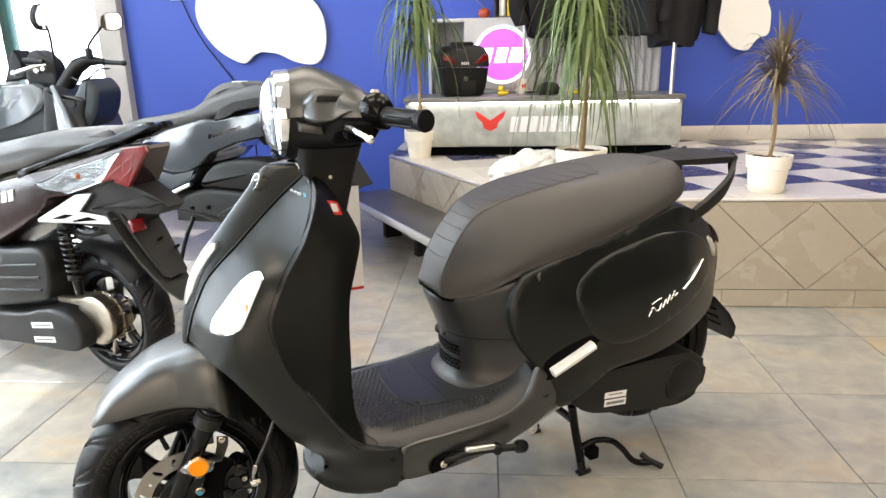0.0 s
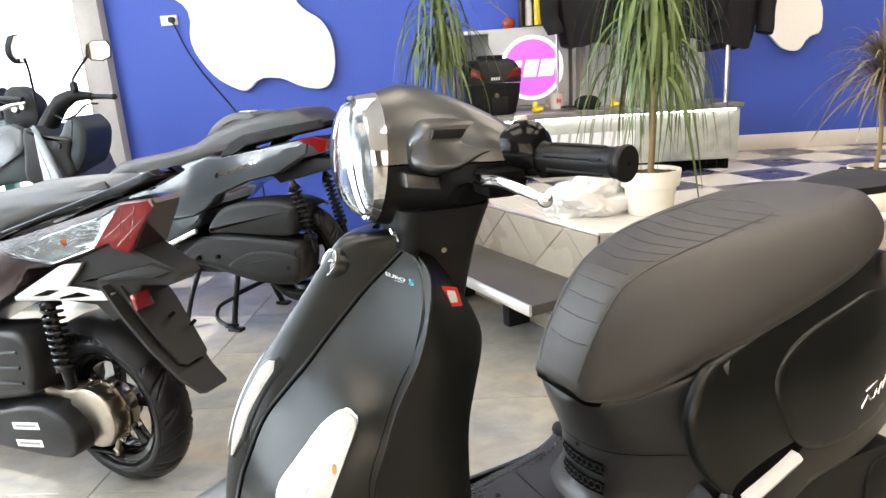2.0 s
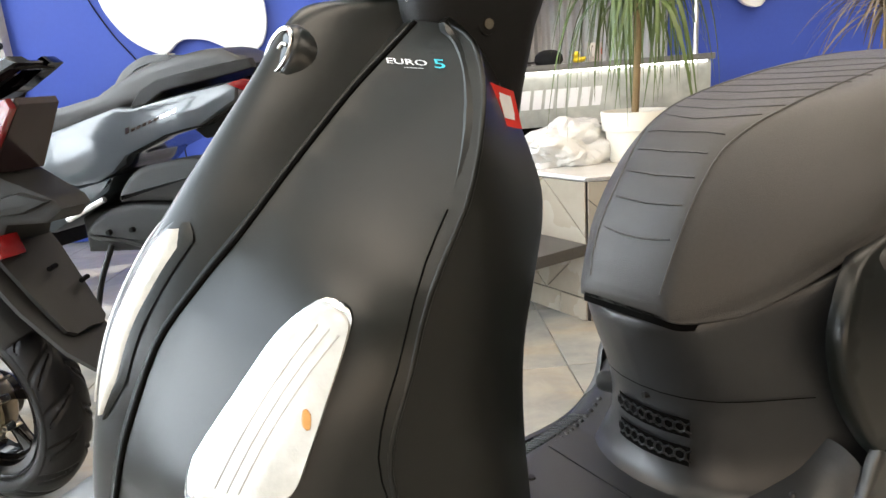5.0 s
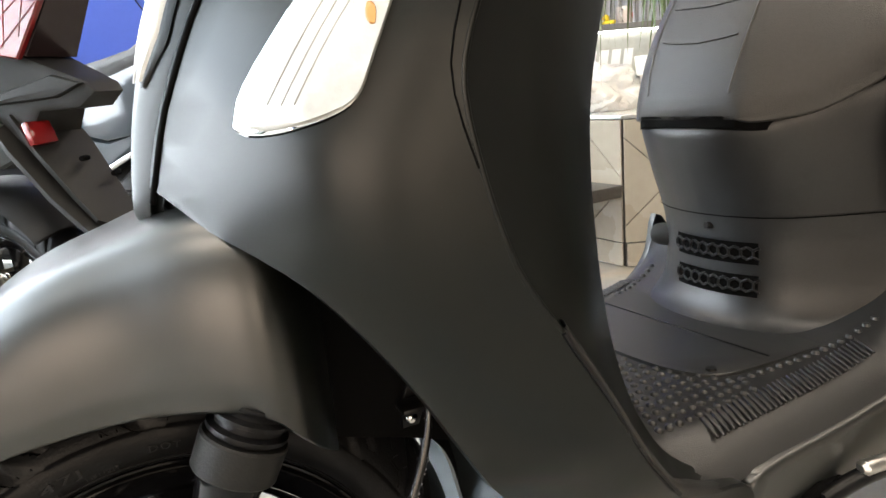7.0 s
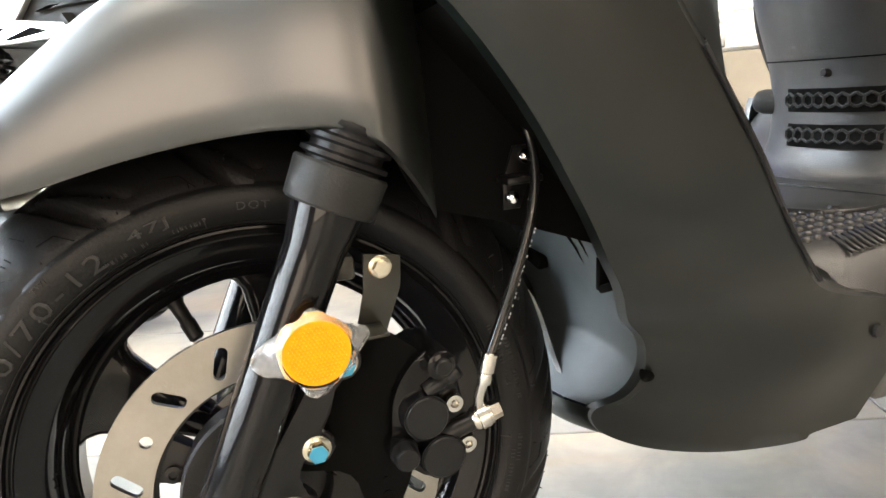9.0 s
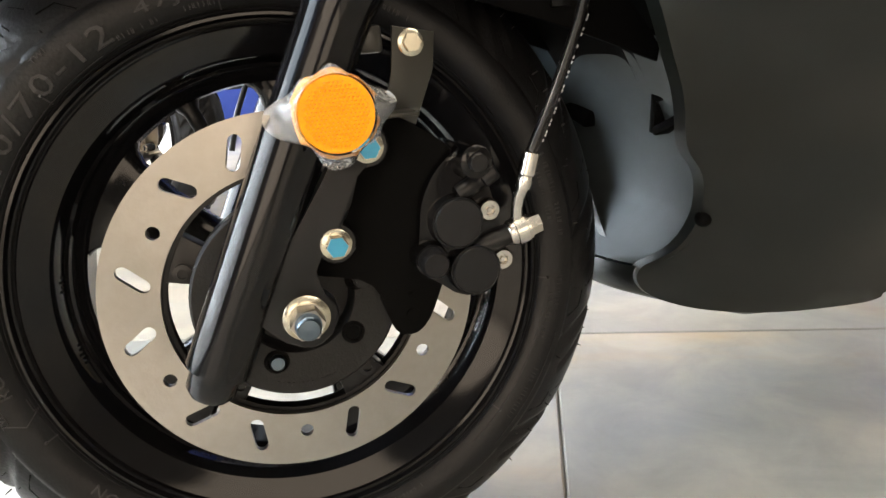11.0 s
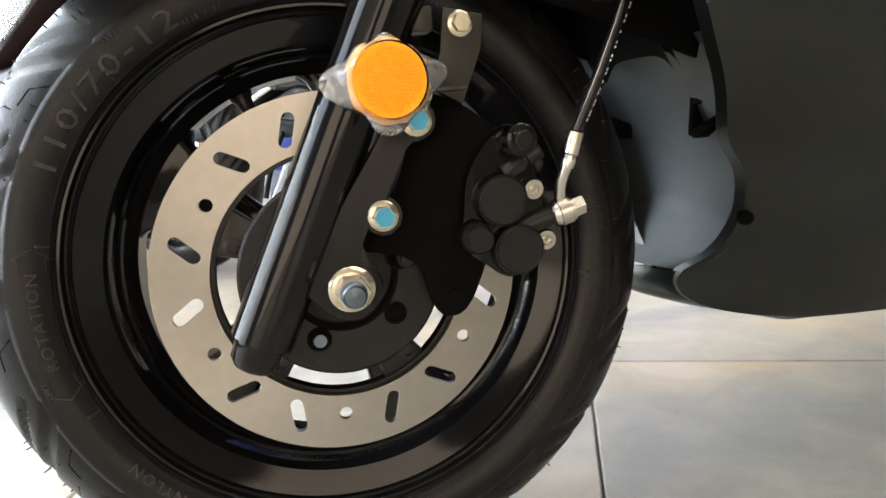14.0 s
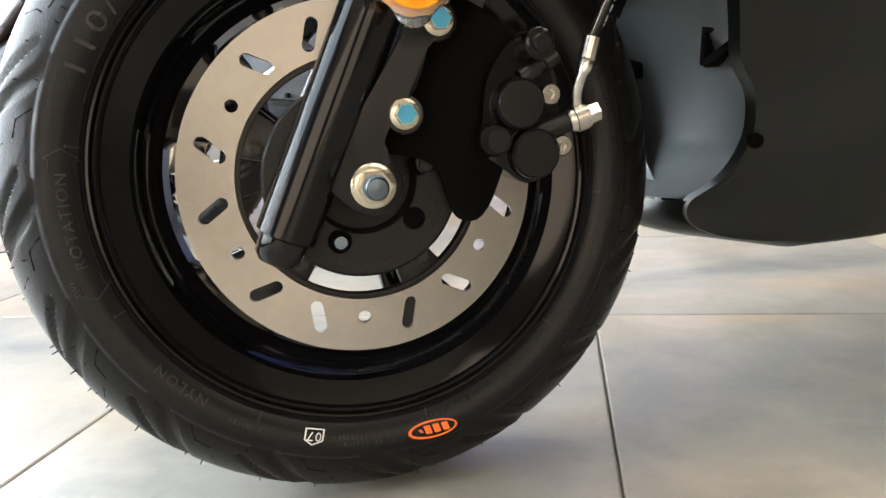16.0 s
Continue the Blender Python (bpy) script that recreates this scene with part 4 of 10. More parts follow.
def fork_leg(side):
    bm = bmesh.new()
    a, b = (Vector((p.x, p.y if side > 0 else 2 * AV - p.y, p.z)) for p in (f0, f1))
    turned(bm, a, b, [(-0.004, 0.0), (-0.004, 0.0105), (0, 0.0135), (0.011, 0.0142), (0.0125, 0.0172), (0.05, 0.0176), (0.19, 0.0176), (0.205, 0.0176), (0.214, 0.018), (0.226, 0.0202), (0.236, 0.0212), (0.24, 0.021)], 48)
    leg = sp("fork_leg", bm, M_GLOSS, scooter, "gloss black fork leg", 35, MF)
    bm = bmesh.new()
    turned(bm, a, b, [(0.2355, 0.0185), (0.236, 0.025), (0.2375, 0.0263), (0.2585, 0.0272), (0.26, 0.026), (0.26, 0.02)], 48)
    sp("fork_collar", bm, M_PLASTIC_GREY, leg, "dark grey plastic fork collar", 35)
    bm = bmesh.new()
    turned(bm, a, b, [(0.258, 0.021), (0.2615, 0.021), (0.263, 0.0252), (0.2655, 0.0252), (0.267, 0.021), (0.2705, 0.021), (0.272, 0.0246), (0.2745, 0.0246), (0.276, 0.0205), (0.2795, 0.0205), (0.281, 0.0225), (0.2835, 0.0225), (0.285, 0.019), (0.32, 0.016)], 48)
    sp("fork_boot", bm, M_RUBBER, leg, "ribbed rubber fork boot", 60)
    bm = bmesh.new()
    lug = [(AU - 0.030, AZ + 0.012), (AU - 0.012, AZ - 0.013), (AU + 0.004, AZ - 0.0185), (AU + 0.0155, AZ - 0.008), (AU + 0.0165, AZ + 0.006), (AU + 0.007, AZ + 0.016), (AU + 0.012, AZ + 0.032),
           (AU + 0.028, AZ + 0.052), (AU + 0.038, AZ + 0.078), (AU + 0.051, AZ + 0.092), (AU + 0.038, AZ + 0.102), (AU + 0.016, AZ + 0.07), (AU - 0.012, AZ + 0.03)]
    v0 = 0.094 if side > 0 else 2 * AV - 0.106
    slab(bm, [(p.x, p.y) for p in curve([(x, y, 0) for x, y in lug], 4, True)], v0, v0 + 0.012, "uz", 0.0025)
    sp("axle_lug", bm, M_SATIN, leg, smooth=50)
    return leg


left_leg = fork_leg(1)
fork_leg(-1)
bm = bmesh.new()
turned(bm, (AU, 0.104, AZ), (AU, 0.14, AZ), [(0, 0.0128), (0.003, 0.0128), (0.0045, 0.011), (0.005, 0.009)], 32)
sp("axle_washer", bm, M_ZINC, left_leg, "yellow zinc axle washer")
bm = bmesh.new()
cyl(bm, (AU, 0.107, AZ), (AU, 0.118, AZ), 0.0096, 0.0092, 6)
sp("axle_nut", bm, M_STEEL, left_leg, "steel axle nut")
bm = bmesh.new()
turned(bm, (AU, 0.116, AZ), (AU, 0.14, AZ), [(0, 0.0072), (0.002, 0.0072), (0.0022, 0.0062), (0.004, 0.0068), (0.0045, 0.006), (0.0065, 0.0066), (0.007, 0.006), (0.0085, 0.0055), (0.009, 0.0)], 24)
sp("axle_end", bm, M_AXLE, left_leg, "dark threaded axle end")
for u, z in ((0.035, 0.2605), (0.057, 0.3095)):
    bm = bmesh.new()
    turned(bm, (u, 0.09, z), (u, 0.12, z), [(0, 0.0115), (0.0135, 0.0115), (0.0145, 0.0105)], 28)
    boss = sp("bolt_boss", bm, M_GLOSS, left_leg)
    bm = bmesh.new()
    bolt(bm, (u, 0.104, z), (u, 0.13, z), 0.0063, 0.0085)
    sp("bolt", bm, M_ZINC, left_leg, "zinc plated flange bolt")
    bm = bmesh.new()
    cyl(bm, (u, 0.1123, z), (u, 0.1131, z), 0.0058, 0.0056, 6)
    sp("bolt_mark", bm, M_BLUEZINC, left_leg, "blue inspection paint mark")

# caliper bracket and caliper
bm = bmesh.new()
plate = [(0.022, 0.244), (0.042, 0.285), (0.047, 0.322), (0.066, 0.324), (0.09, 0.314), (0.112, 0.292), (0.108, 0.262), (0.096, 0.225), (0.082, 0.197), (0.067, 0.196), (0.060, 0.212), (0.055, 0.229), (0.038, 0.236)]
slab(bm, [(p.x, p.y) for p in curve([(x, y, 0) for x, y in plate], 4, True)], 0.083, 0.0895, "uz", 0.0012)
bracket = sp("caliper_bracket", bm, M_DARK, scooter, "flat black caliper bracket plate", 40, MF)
# Proud black discs drawn for the shade of two drilled holes.
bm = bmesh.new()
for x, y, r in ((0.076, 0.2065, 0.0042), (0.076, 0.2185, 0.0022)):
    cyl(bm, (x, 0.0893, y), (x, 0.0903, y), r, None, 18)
sp("bracket_hole_disc", bm, M_DARK, bracket)
bm = bmesh.new()
bolt(bm, (0.05, 0.079, 0.2305), (0.05, 0.1, 0.2305), 0.0045, 0.005, False)
sp("plate_screw", bm, M_SATIN, bracket)
bm = bmesh.new()
for (u, z), r in (((0.103, 0.262), 0.0142), ((0.1115, 0.233), 0.0142)):
    turned(bm, (u, 0.055, z), (u, 0.115, z), [(0, r), (0.03, r + 0.002), (0.044, r + 0.0015), (0.05, r + 0.0005), (0.05, r - 0.001)], 40)
body = [(0.085, 0.275), (0.094, 0.291), (0.108, 0.302), (0.121, 0.297), (0.124, 0.28), (0.128, 0.262), (0.131, 0.24), (0.124, 0.222), (0.108, 0.215), (0.092, 0.226), (0.08, 0.237), (0.082, 0.256)]
slab(bm, [(p.x, p.y) for p in curve([(x, y, 0) for x, y in body], 4, True)], 0.05, 0.098, "uz", 0.003)
turned(bm, (0.115, 0.085, 0.295), (0.115, 0.12, 0.295), [(0, 0.0095), (0.022, 0.0092), (0.023, 0.008)], 24)
turned(bm, (0.0865, 0.085, 0.2425), (0.0865, 0.12, 0.2425), [(0, 0.0098), (0.017, 0.0098), (0.019, 0.009)], 24)
caliper = sp("brake_caliper", bm, M_GLOSS, scooter, "gloss black two-piston brake caliper", 45, MF)
for u, z in ((0.103, 0.262), (0.1115, 0.233)):
    bm = bmesh.new()
    turned(bm, (u, 0.1045, z), (u, 0.11, z), [(0, 0.0134), (0.0012, 0.0136), (0.002, 0.013), (0.002, 0.0)], 40)
    sp("piston_cap", bm, M_SATIN, caliper)
bm = bmesh.new()
turned(bm, (0.115, 0.106, 0.295), (0.115, 0.12, 0.295), [(0, 0.0055), (0.005, 0.0055), (0.0058, 0.0046)], 10)
sp("pin_bolt", bm, M_SATIN, caliper)
bm = bmesh.new()
turned(bm, (0.0865, 0.103, 0.2425), (0.0865, 0.12, 0.2425), [(0, 0.0082), (0.01, 0.0078), (0.0115, 0.0066)], 24)
sp("pin_boot", bm, M_RUBBER, caliper, "dark rubber pin boot")
for u, z in ((0.122, 0.2665), (0.1285, 0.2365)):
    bm = bmesh.new()
    turned(bm, (u, 0.094, z), (u, 0.115, z), [(0, 0.0065), (0.008, 0.0065), (0.01, 0.0055), (0.01, 0.003), (0.007, 0.003)], 24)
    cyl(bm, (u, 0.1, z), (u, 0.1035, z), 0.0013, None, 8)
    sp("caliper_screw", bm, M_NICKEL, caliper, "bright steel cap screw")
bm = bmesh.new()
turned(bm, (0.106, 0.099, 0.277), (0.126, 0.103, 0.2885), [(0, 0.0052), (0.011, 0.0052), (0.0125, 0.004), (0.0145, 0.004), (0.0155, 0.0056), (0.0235, 0.0052), (0.0245, 0.0035)], 20)
sp("bleed_nipple", bm, M_SATIN, caliper, "black capped bleed nipple")
bm = bmesh.new()
turned(bm, (0.113, 0.098, 0.244), (0.160, 0.102, 0.2575), [(0, 0.0062), (0.0215, 0.0062)], 20)
sp("hose_port", bm, M_SATIN, caliper)
bm = bmesh.new()
turned(bm, (0.134, 0.0998, 0.250), (0.160, 0.102, 0.2575), [(0, 0.0068), (0.0015, 0.0078), (0.0035, 0.0078), (0.004, 0.0086), (0.0105, 0.0086), (0.011, 0.0078), (0.0125, 0.0078), (0.013, 0.0062)], 28)
cyl(bm, (0.1463, 0.1009, 0.2535), (0.1525, 0.1014, 0.2553), 0.0064, 0.006, 6)
sp("banjo_bolt", bm, M_NICKEL, caliper, "bright banjo bolt")
bm = bmesh.new()
tube(bm, curve([(0.1405, 0.1005, 0.254), (0.1385, 0.102, 0.263), (0.139, 0.105, 0.272), (0.1415, 0.108, 0.28)], 5), 0.0034, 14)
turned(bm, (0.1408, 0.1075, 0.2775), (0.1465, 0.1085, 0.2985), [(0, 0.0042), (0.004, 0.0048), (0.007, 0.0042), (0.008, 0.0052), (0.02, 0.0052), (0.021, 0.004)], 20)
sp("hose_ferrule", bm, M_NICKEL, caliper, "crimped steel hose end")
bm = bmesh.new()
tube(bm, curve([(0.146, 0.108, 0.296), (0.156, 0.104, 0.313), (0.170, 0.097, 0.336), (0.186, 0.09, 0.367), (0.1955, 0.084, 0.396), (0.197, 0.075, 0.422), (0.19, 0.067, 0.448), (0.178, 0.058, 0.482), (0.16, 0.05, 0.52)], 8), 0.0034, 14)
hose = sp("brake_hose", bm, M_HOSE, scooter, "thin black brake hose with white print", 60, MF)
bm = bmesh.new()
path = curve([(0.150, 0.1098, 0.302), (0.1605, 0.1056, 0.319), (0.174, 0.0982, 0.342), (0.188, 0.0918, 0.3675)], 10)
for i in range(1, len(path) - 1):
    d = (path[i + 1] - path[i]).normalized()
    if (i * 7) % 11 > 3:
        box(bm, (0.0008, 0.0003, 0.0016), path[i] + Vector((0.0012, 0.0021, 0)), 0, Matrix.Rotation(math.atan2(d.x, d.z), 4, "Y") @ Matrix.Rotation(0.5, 4, "Z"))
sp("hose_print", bm, M_HOSEPRINT, hose, smooth=0)

# reflector on its bracket, still wrapped in film
bm = bmesh.new()
slab(bm, [(0.078, 0.368), (0.1005, 0.3635), (0.0985, 0.345), (0.0865, 0.3165), (0.070, 0.3255), (0.0765, 0.345)], 0.0905, 0.0925, "uz", 0.0006)
box(bm, (0.026, 0.022, 0.002), (0.071, 0.1035, 0.3245), 0.0005)
box(bm, (0.012, 0.016, 0.014), (0.066, 0.088, 0.362), 0.002)
refl_bracket = sp("reflector_bracket", bm, mat("dark_olive_steel", (0.022, 0.022, 0.018), 0.34, spec=0.4, vary=0.2, grain=90), scooter, "black steel reflector bracket", 30, MF)
bm = bmesh.new()
bolt(bm, (0.0872, 0.0925, 0.359), (0.0872, 0.11, 0.359), 0.0052, 0.0062)
sp("bracket_bolt", bm, M_ZINC, refl_bracket, "yellow zinc flange bolt")
RU, RZ, RV = 0.0405, 0.3295, 0.131
bm = bmesh.new()
turned(bm, (RU, RV - 0.016, RZ), (RU, RV + 0.004, RZ), [(0, 0.007), (0.007, 0.007), (0.008, 0.0178), (0.0155, 0.0184), (0.018, 0.0178), (0.018, 0.0164)], 48)
reflector = sp("reflector", bm, M_ORANGE, scooter, "round amber side reflector wrapped in clear film", 40, MF)
bm = bmesh.new()
st = 0.0021
for i in range(-9, 10):
    for j in range(-10, 11):
        x, y = (i + 0.5 * (j % 2)) * st, j * st * 0.87
        if math.hypot(x, y) < 0.0158:
            A = [bm.verts.new((RU + x + st * 0.55 * math.cos(q), RV + 0.0018, RZ + y + st * 0.55 * math.sin(q))) for q in (radians(30 + 120 * k) for k in range(3))]
            p = bm.verts.new((RU + x, RV + 0.0031, RZ + y))
            for k in range(3):
                bm.faces.new((A[k], A[(k + 1) % 3], p))
sp("prism_field", bm, M_ORANGE, reflector, smooth=0)
bm = bmesh.new()
random.seed(5)
rows = []
for k, d in enumerate((0.0035, 0.0018, -0.001, -0.003, -0.0042)):
    row = []
    for i in range(72):
        a = 360 * i / 72
        tip = 0.0008
        for c, amp, wide in ((182, 0.0145, 24), (6, 0.0105, 22), (268, 0.0075, 26), (88, 0.003, 20), (135, 0.002, 18), (320, 0.003, 16)):
            off = (a - c + 180) % 360 - 180
            tip += amp * math.exp(-(off / wide) ** 2)
        rr = 0.0186 + (tip + 0.0006 * math.sin(9 * radians(a))) * k / 4
        q = radians(a)
        row.append((RU + rr * math.cos(q), RV + d + (0.0011 * math.sin(5 * q + k) + random.uniform(-0.0005, 0.0005)) * k / 2, RZ + rr * math.sin(q)))
    rows.append(row)
skin(bm, rows)
sp("film", bm, M_FILM, reflector, "crinkled clear protective film", 25)

# front fender
rows = []
for u, zt, zb, w, k in smooth_rows([(-0.151, 0.409, 0.4065, 0.030, 0.7), (-0.146, 0.421, 0.4105, 0.050, 0.72), (-0.118, 0.460, 0.4215, 0.064, 0.74), (-0.085, 0.489, 0.4275, 0.072, 0.74), (-0.036, 0.522, 0.4383, 0.082, 0.72),
                                    (0.014, 0.540, 0.445, 0.094, 0.7), (0.056, 0.553, 0.4455, 0.112, 0.68), (0.086, 0.555, 0.4365, 0.122, 0.66), (0.104, 0.553, 0.417, 0.118, 0.66), (0.119, 0.548, 0.397, 0.101, 0.66), (0.132, 0.54, 0.380, 0.076, 0.66)], 4):
    row = []
    for i in range(29):
        a = math.pi * i / 28
        c, s = math.cos(a), math.sin(a)
        row.append((u, -0.004 + w * math.copysign(abs(c) ** (k - 0.36), c), zb + (zt - zb) * s ** 0.8))
    rows.append(row)
bm = bmesh.new()
skin(bm, rows, False)
skin(bm, [[(u, -0.004 + (v + 0.004) * 0.965, z - 0.003) for u, v, z in row] for row in rows], False)
n = 29
bm.verts.ensure_lookup_table()
half = len(bm.verts) // 2
for r in range(len(rows) - 1):
    for i in (0, n - 1):
        a, b = r * n + i, (r + 1) * n + i
        bm.faces.new((bm.verts[a], bm.verts[b], bm.verts[half + b], bm.verts[half + a]))
for i in range(n - 1):
    bm.faces.new((bm.verts[i], bm.verts[i + 1], bm.verts[half + i + 1], bm.verts[half + i]))
fender = sp("front_fender", bm, M_BODY, scooter, "satin matt black front fender", 60, MF)
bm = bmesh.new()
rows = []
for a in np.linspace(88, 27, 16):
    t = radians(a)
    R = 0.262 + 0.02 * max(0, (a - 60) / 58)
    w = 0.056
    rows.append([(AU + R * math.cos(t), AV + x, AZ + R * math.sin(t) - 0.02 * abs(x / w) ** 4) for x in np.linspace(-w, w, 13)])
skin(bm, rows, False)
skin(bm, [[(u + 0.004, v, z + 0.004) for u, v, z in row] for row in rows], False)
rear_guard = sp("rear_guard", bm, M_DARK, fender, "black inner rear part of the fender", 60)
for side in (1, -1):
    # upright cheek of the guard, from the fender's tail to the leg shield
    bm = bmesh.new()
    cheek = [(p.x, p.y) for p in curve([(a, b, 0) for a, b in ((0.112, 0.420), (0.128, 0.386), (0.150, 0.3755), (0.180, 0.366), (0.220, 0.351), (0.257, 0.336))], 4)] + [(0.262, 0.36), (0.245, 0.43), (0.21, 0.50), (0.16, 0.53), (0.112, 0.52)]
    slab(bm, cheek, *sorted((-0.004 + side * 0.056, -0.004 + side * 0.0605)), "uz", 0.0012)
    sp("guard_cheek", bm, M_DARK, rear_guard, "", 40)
bm = bmesh.new()
slab(bm, [(0.183, 0.373), (0.196, 0.373), (0.207, 0.4), (0.206, 0.415), (0.193, 0.415), (0.184, 0.392)], 0.0555, 0.059, "uz", 0.001)
box(bm, (0.026, 0.02, 0.005), (0.191, 0.07, 0.395), 0.002)
clip_plate = sp("hose_clip", bm, M_SATIN, hose, "black hose clip with two bright screws")
for u, v, z in ((0.2, 0.058, 0.4075), (0.189, 0.058, 0.3815)):
    bm = bmesh.new()
    turned(bm, (u, v, z), (u + 0.003, v + 0.02, z), [(0, 0.0052), (0.003, 0.0052), (0.0055, 0.0042), (0.007, 0.0022), (0.0072, 0.0)], 18)
    sp("clip_screw", bm, M_CHROME, clip_plate, "bright domed screw")

# ---- leg shield ----
SPLIT = [(0.284, 0.870, 0.088), (0.243, 0.834, 0.087), (0.199, 0.793, 0.086), (0.155, 0.751, 0.085), (0.118, 0.716, 0.082), (0.085, 0.677, 0.076), (0.056, 0.615, 0.064), (0.040, 0.559, 0.055)]
ARCH = [(0.062, 0.546, 0.120), (0.103, 0.510, 0.166), (0.148, 0.447, 0.178), (0.182, 0.388, 0.178), (0.207, 0.348, 0.168), (0.231, 0.318, 0.150), (0.254, 0.285, 0.129), (0.275, 0.262, 0.117), (0.2835, 0.237, 0.1125), (0.284, 0.215, 0.104), (0.2815, 0.198, 0.092), (0.277, 0.186, 0.074),
        (0.2735, 0.1785, 0.056), (0.2725, 0.168, 0.057), (0.279, 0.157, 0.068), (0.298, 0.151, 0.095), (0.33, 0.152, 0.126), (0.365, 0.158, 0.154), (0.39, 0.163, 0.168), (0.394, 0.170, 0.172), (0.42, 0.182, 0.189)]
EDGE = [(0.428, 0.225, 0.204), (0.424, 0.272, 0.210), (0.409, 0.288, 0.206), (0.36, 0.302, 0.211), (0.326, 0.320, 0.216), (0.29, 0.365, 0.219), (0.258, 0.419, 0.2185), (0.229, 0.467, 0.2145), (0.201, 0.512, 0.2115), (0.184, 0.570, 0.208),
        (0.180, 0.626, 0.205), (0.209, 0.692, 0.199), (0.254, 0.757, 0.192), (0.281, 0.814, 0.178), (0.294, 0.852, 0.158), (0.293, 0.866, 0.128)]
shield = spread(SPLIT + ARCH + EDGE + [(0.078, 0.602, 0.139), (0.182, 0.707, 0.189), (0.14, 0.66, 0.176), (0.13, 0.6, 0.186), (0.405, 0.264, 0.211), (0.17, 0.5, 0.203), (0.235, 0.37, 0.204), (0.3, 0.25, 0.146), (0.33, 0.252, 0.180), (0.305, 0.21, 0.130), (0.335, 0.2, 0.154), (0.375, 0.2, 0.178), (0.262, 0.30, 0.156), (0.285, 0.32, 0.2), (0.36, 0.25, 0.202),
                                       (0.25, 0.79, 0.155), (0.2, 0.74, 0.15), (0.21, 0.41, 0.2)])


def loop2(keys, n=4):
    return [(p.x, p.y) for p in curve([(a, b, 0) for a, b, *_ in keys], n)]


side_outline = loop2(SPLIT)[:-1] + loop2(ARCH) + loop2(EDGE)[:-1]
VC = 0.037                              # the body's middle plane


def far(f):
    """The same surface mirrored in the body's middle plane."""
    return lambda u, z: f(u, z) - 2 * VC


signal_outline = [(p.x, p.y) for p in curve([(0.084, 0.607, 0), (0.083, 0.602, 0), (0.087, 0.599, 0), (0.098, 0.5995, 0), (0.112, 0.603, 0), (0.124, 0.608, 0), (0.131, 0.615, 0), (0.139, 0.631, 0), (0.1555, 0.664, 0), (0.172, 0.694, 0), (0.176, 0.703, 0), (0.1735, 0.7075, 0), (0.166, 0.7075, 0), (0.144, 0.691, 0), (0.1155, 0.657, 0), (0.091, 0.623, 0)], 3, True)]


def grown(k, x0=0.129, y0=0.652):
    return [(x0 + (x - x0) * k, y0 + (y - y0) * (1 + (k - 1) * 0.8)) for x, y in signal_outline]


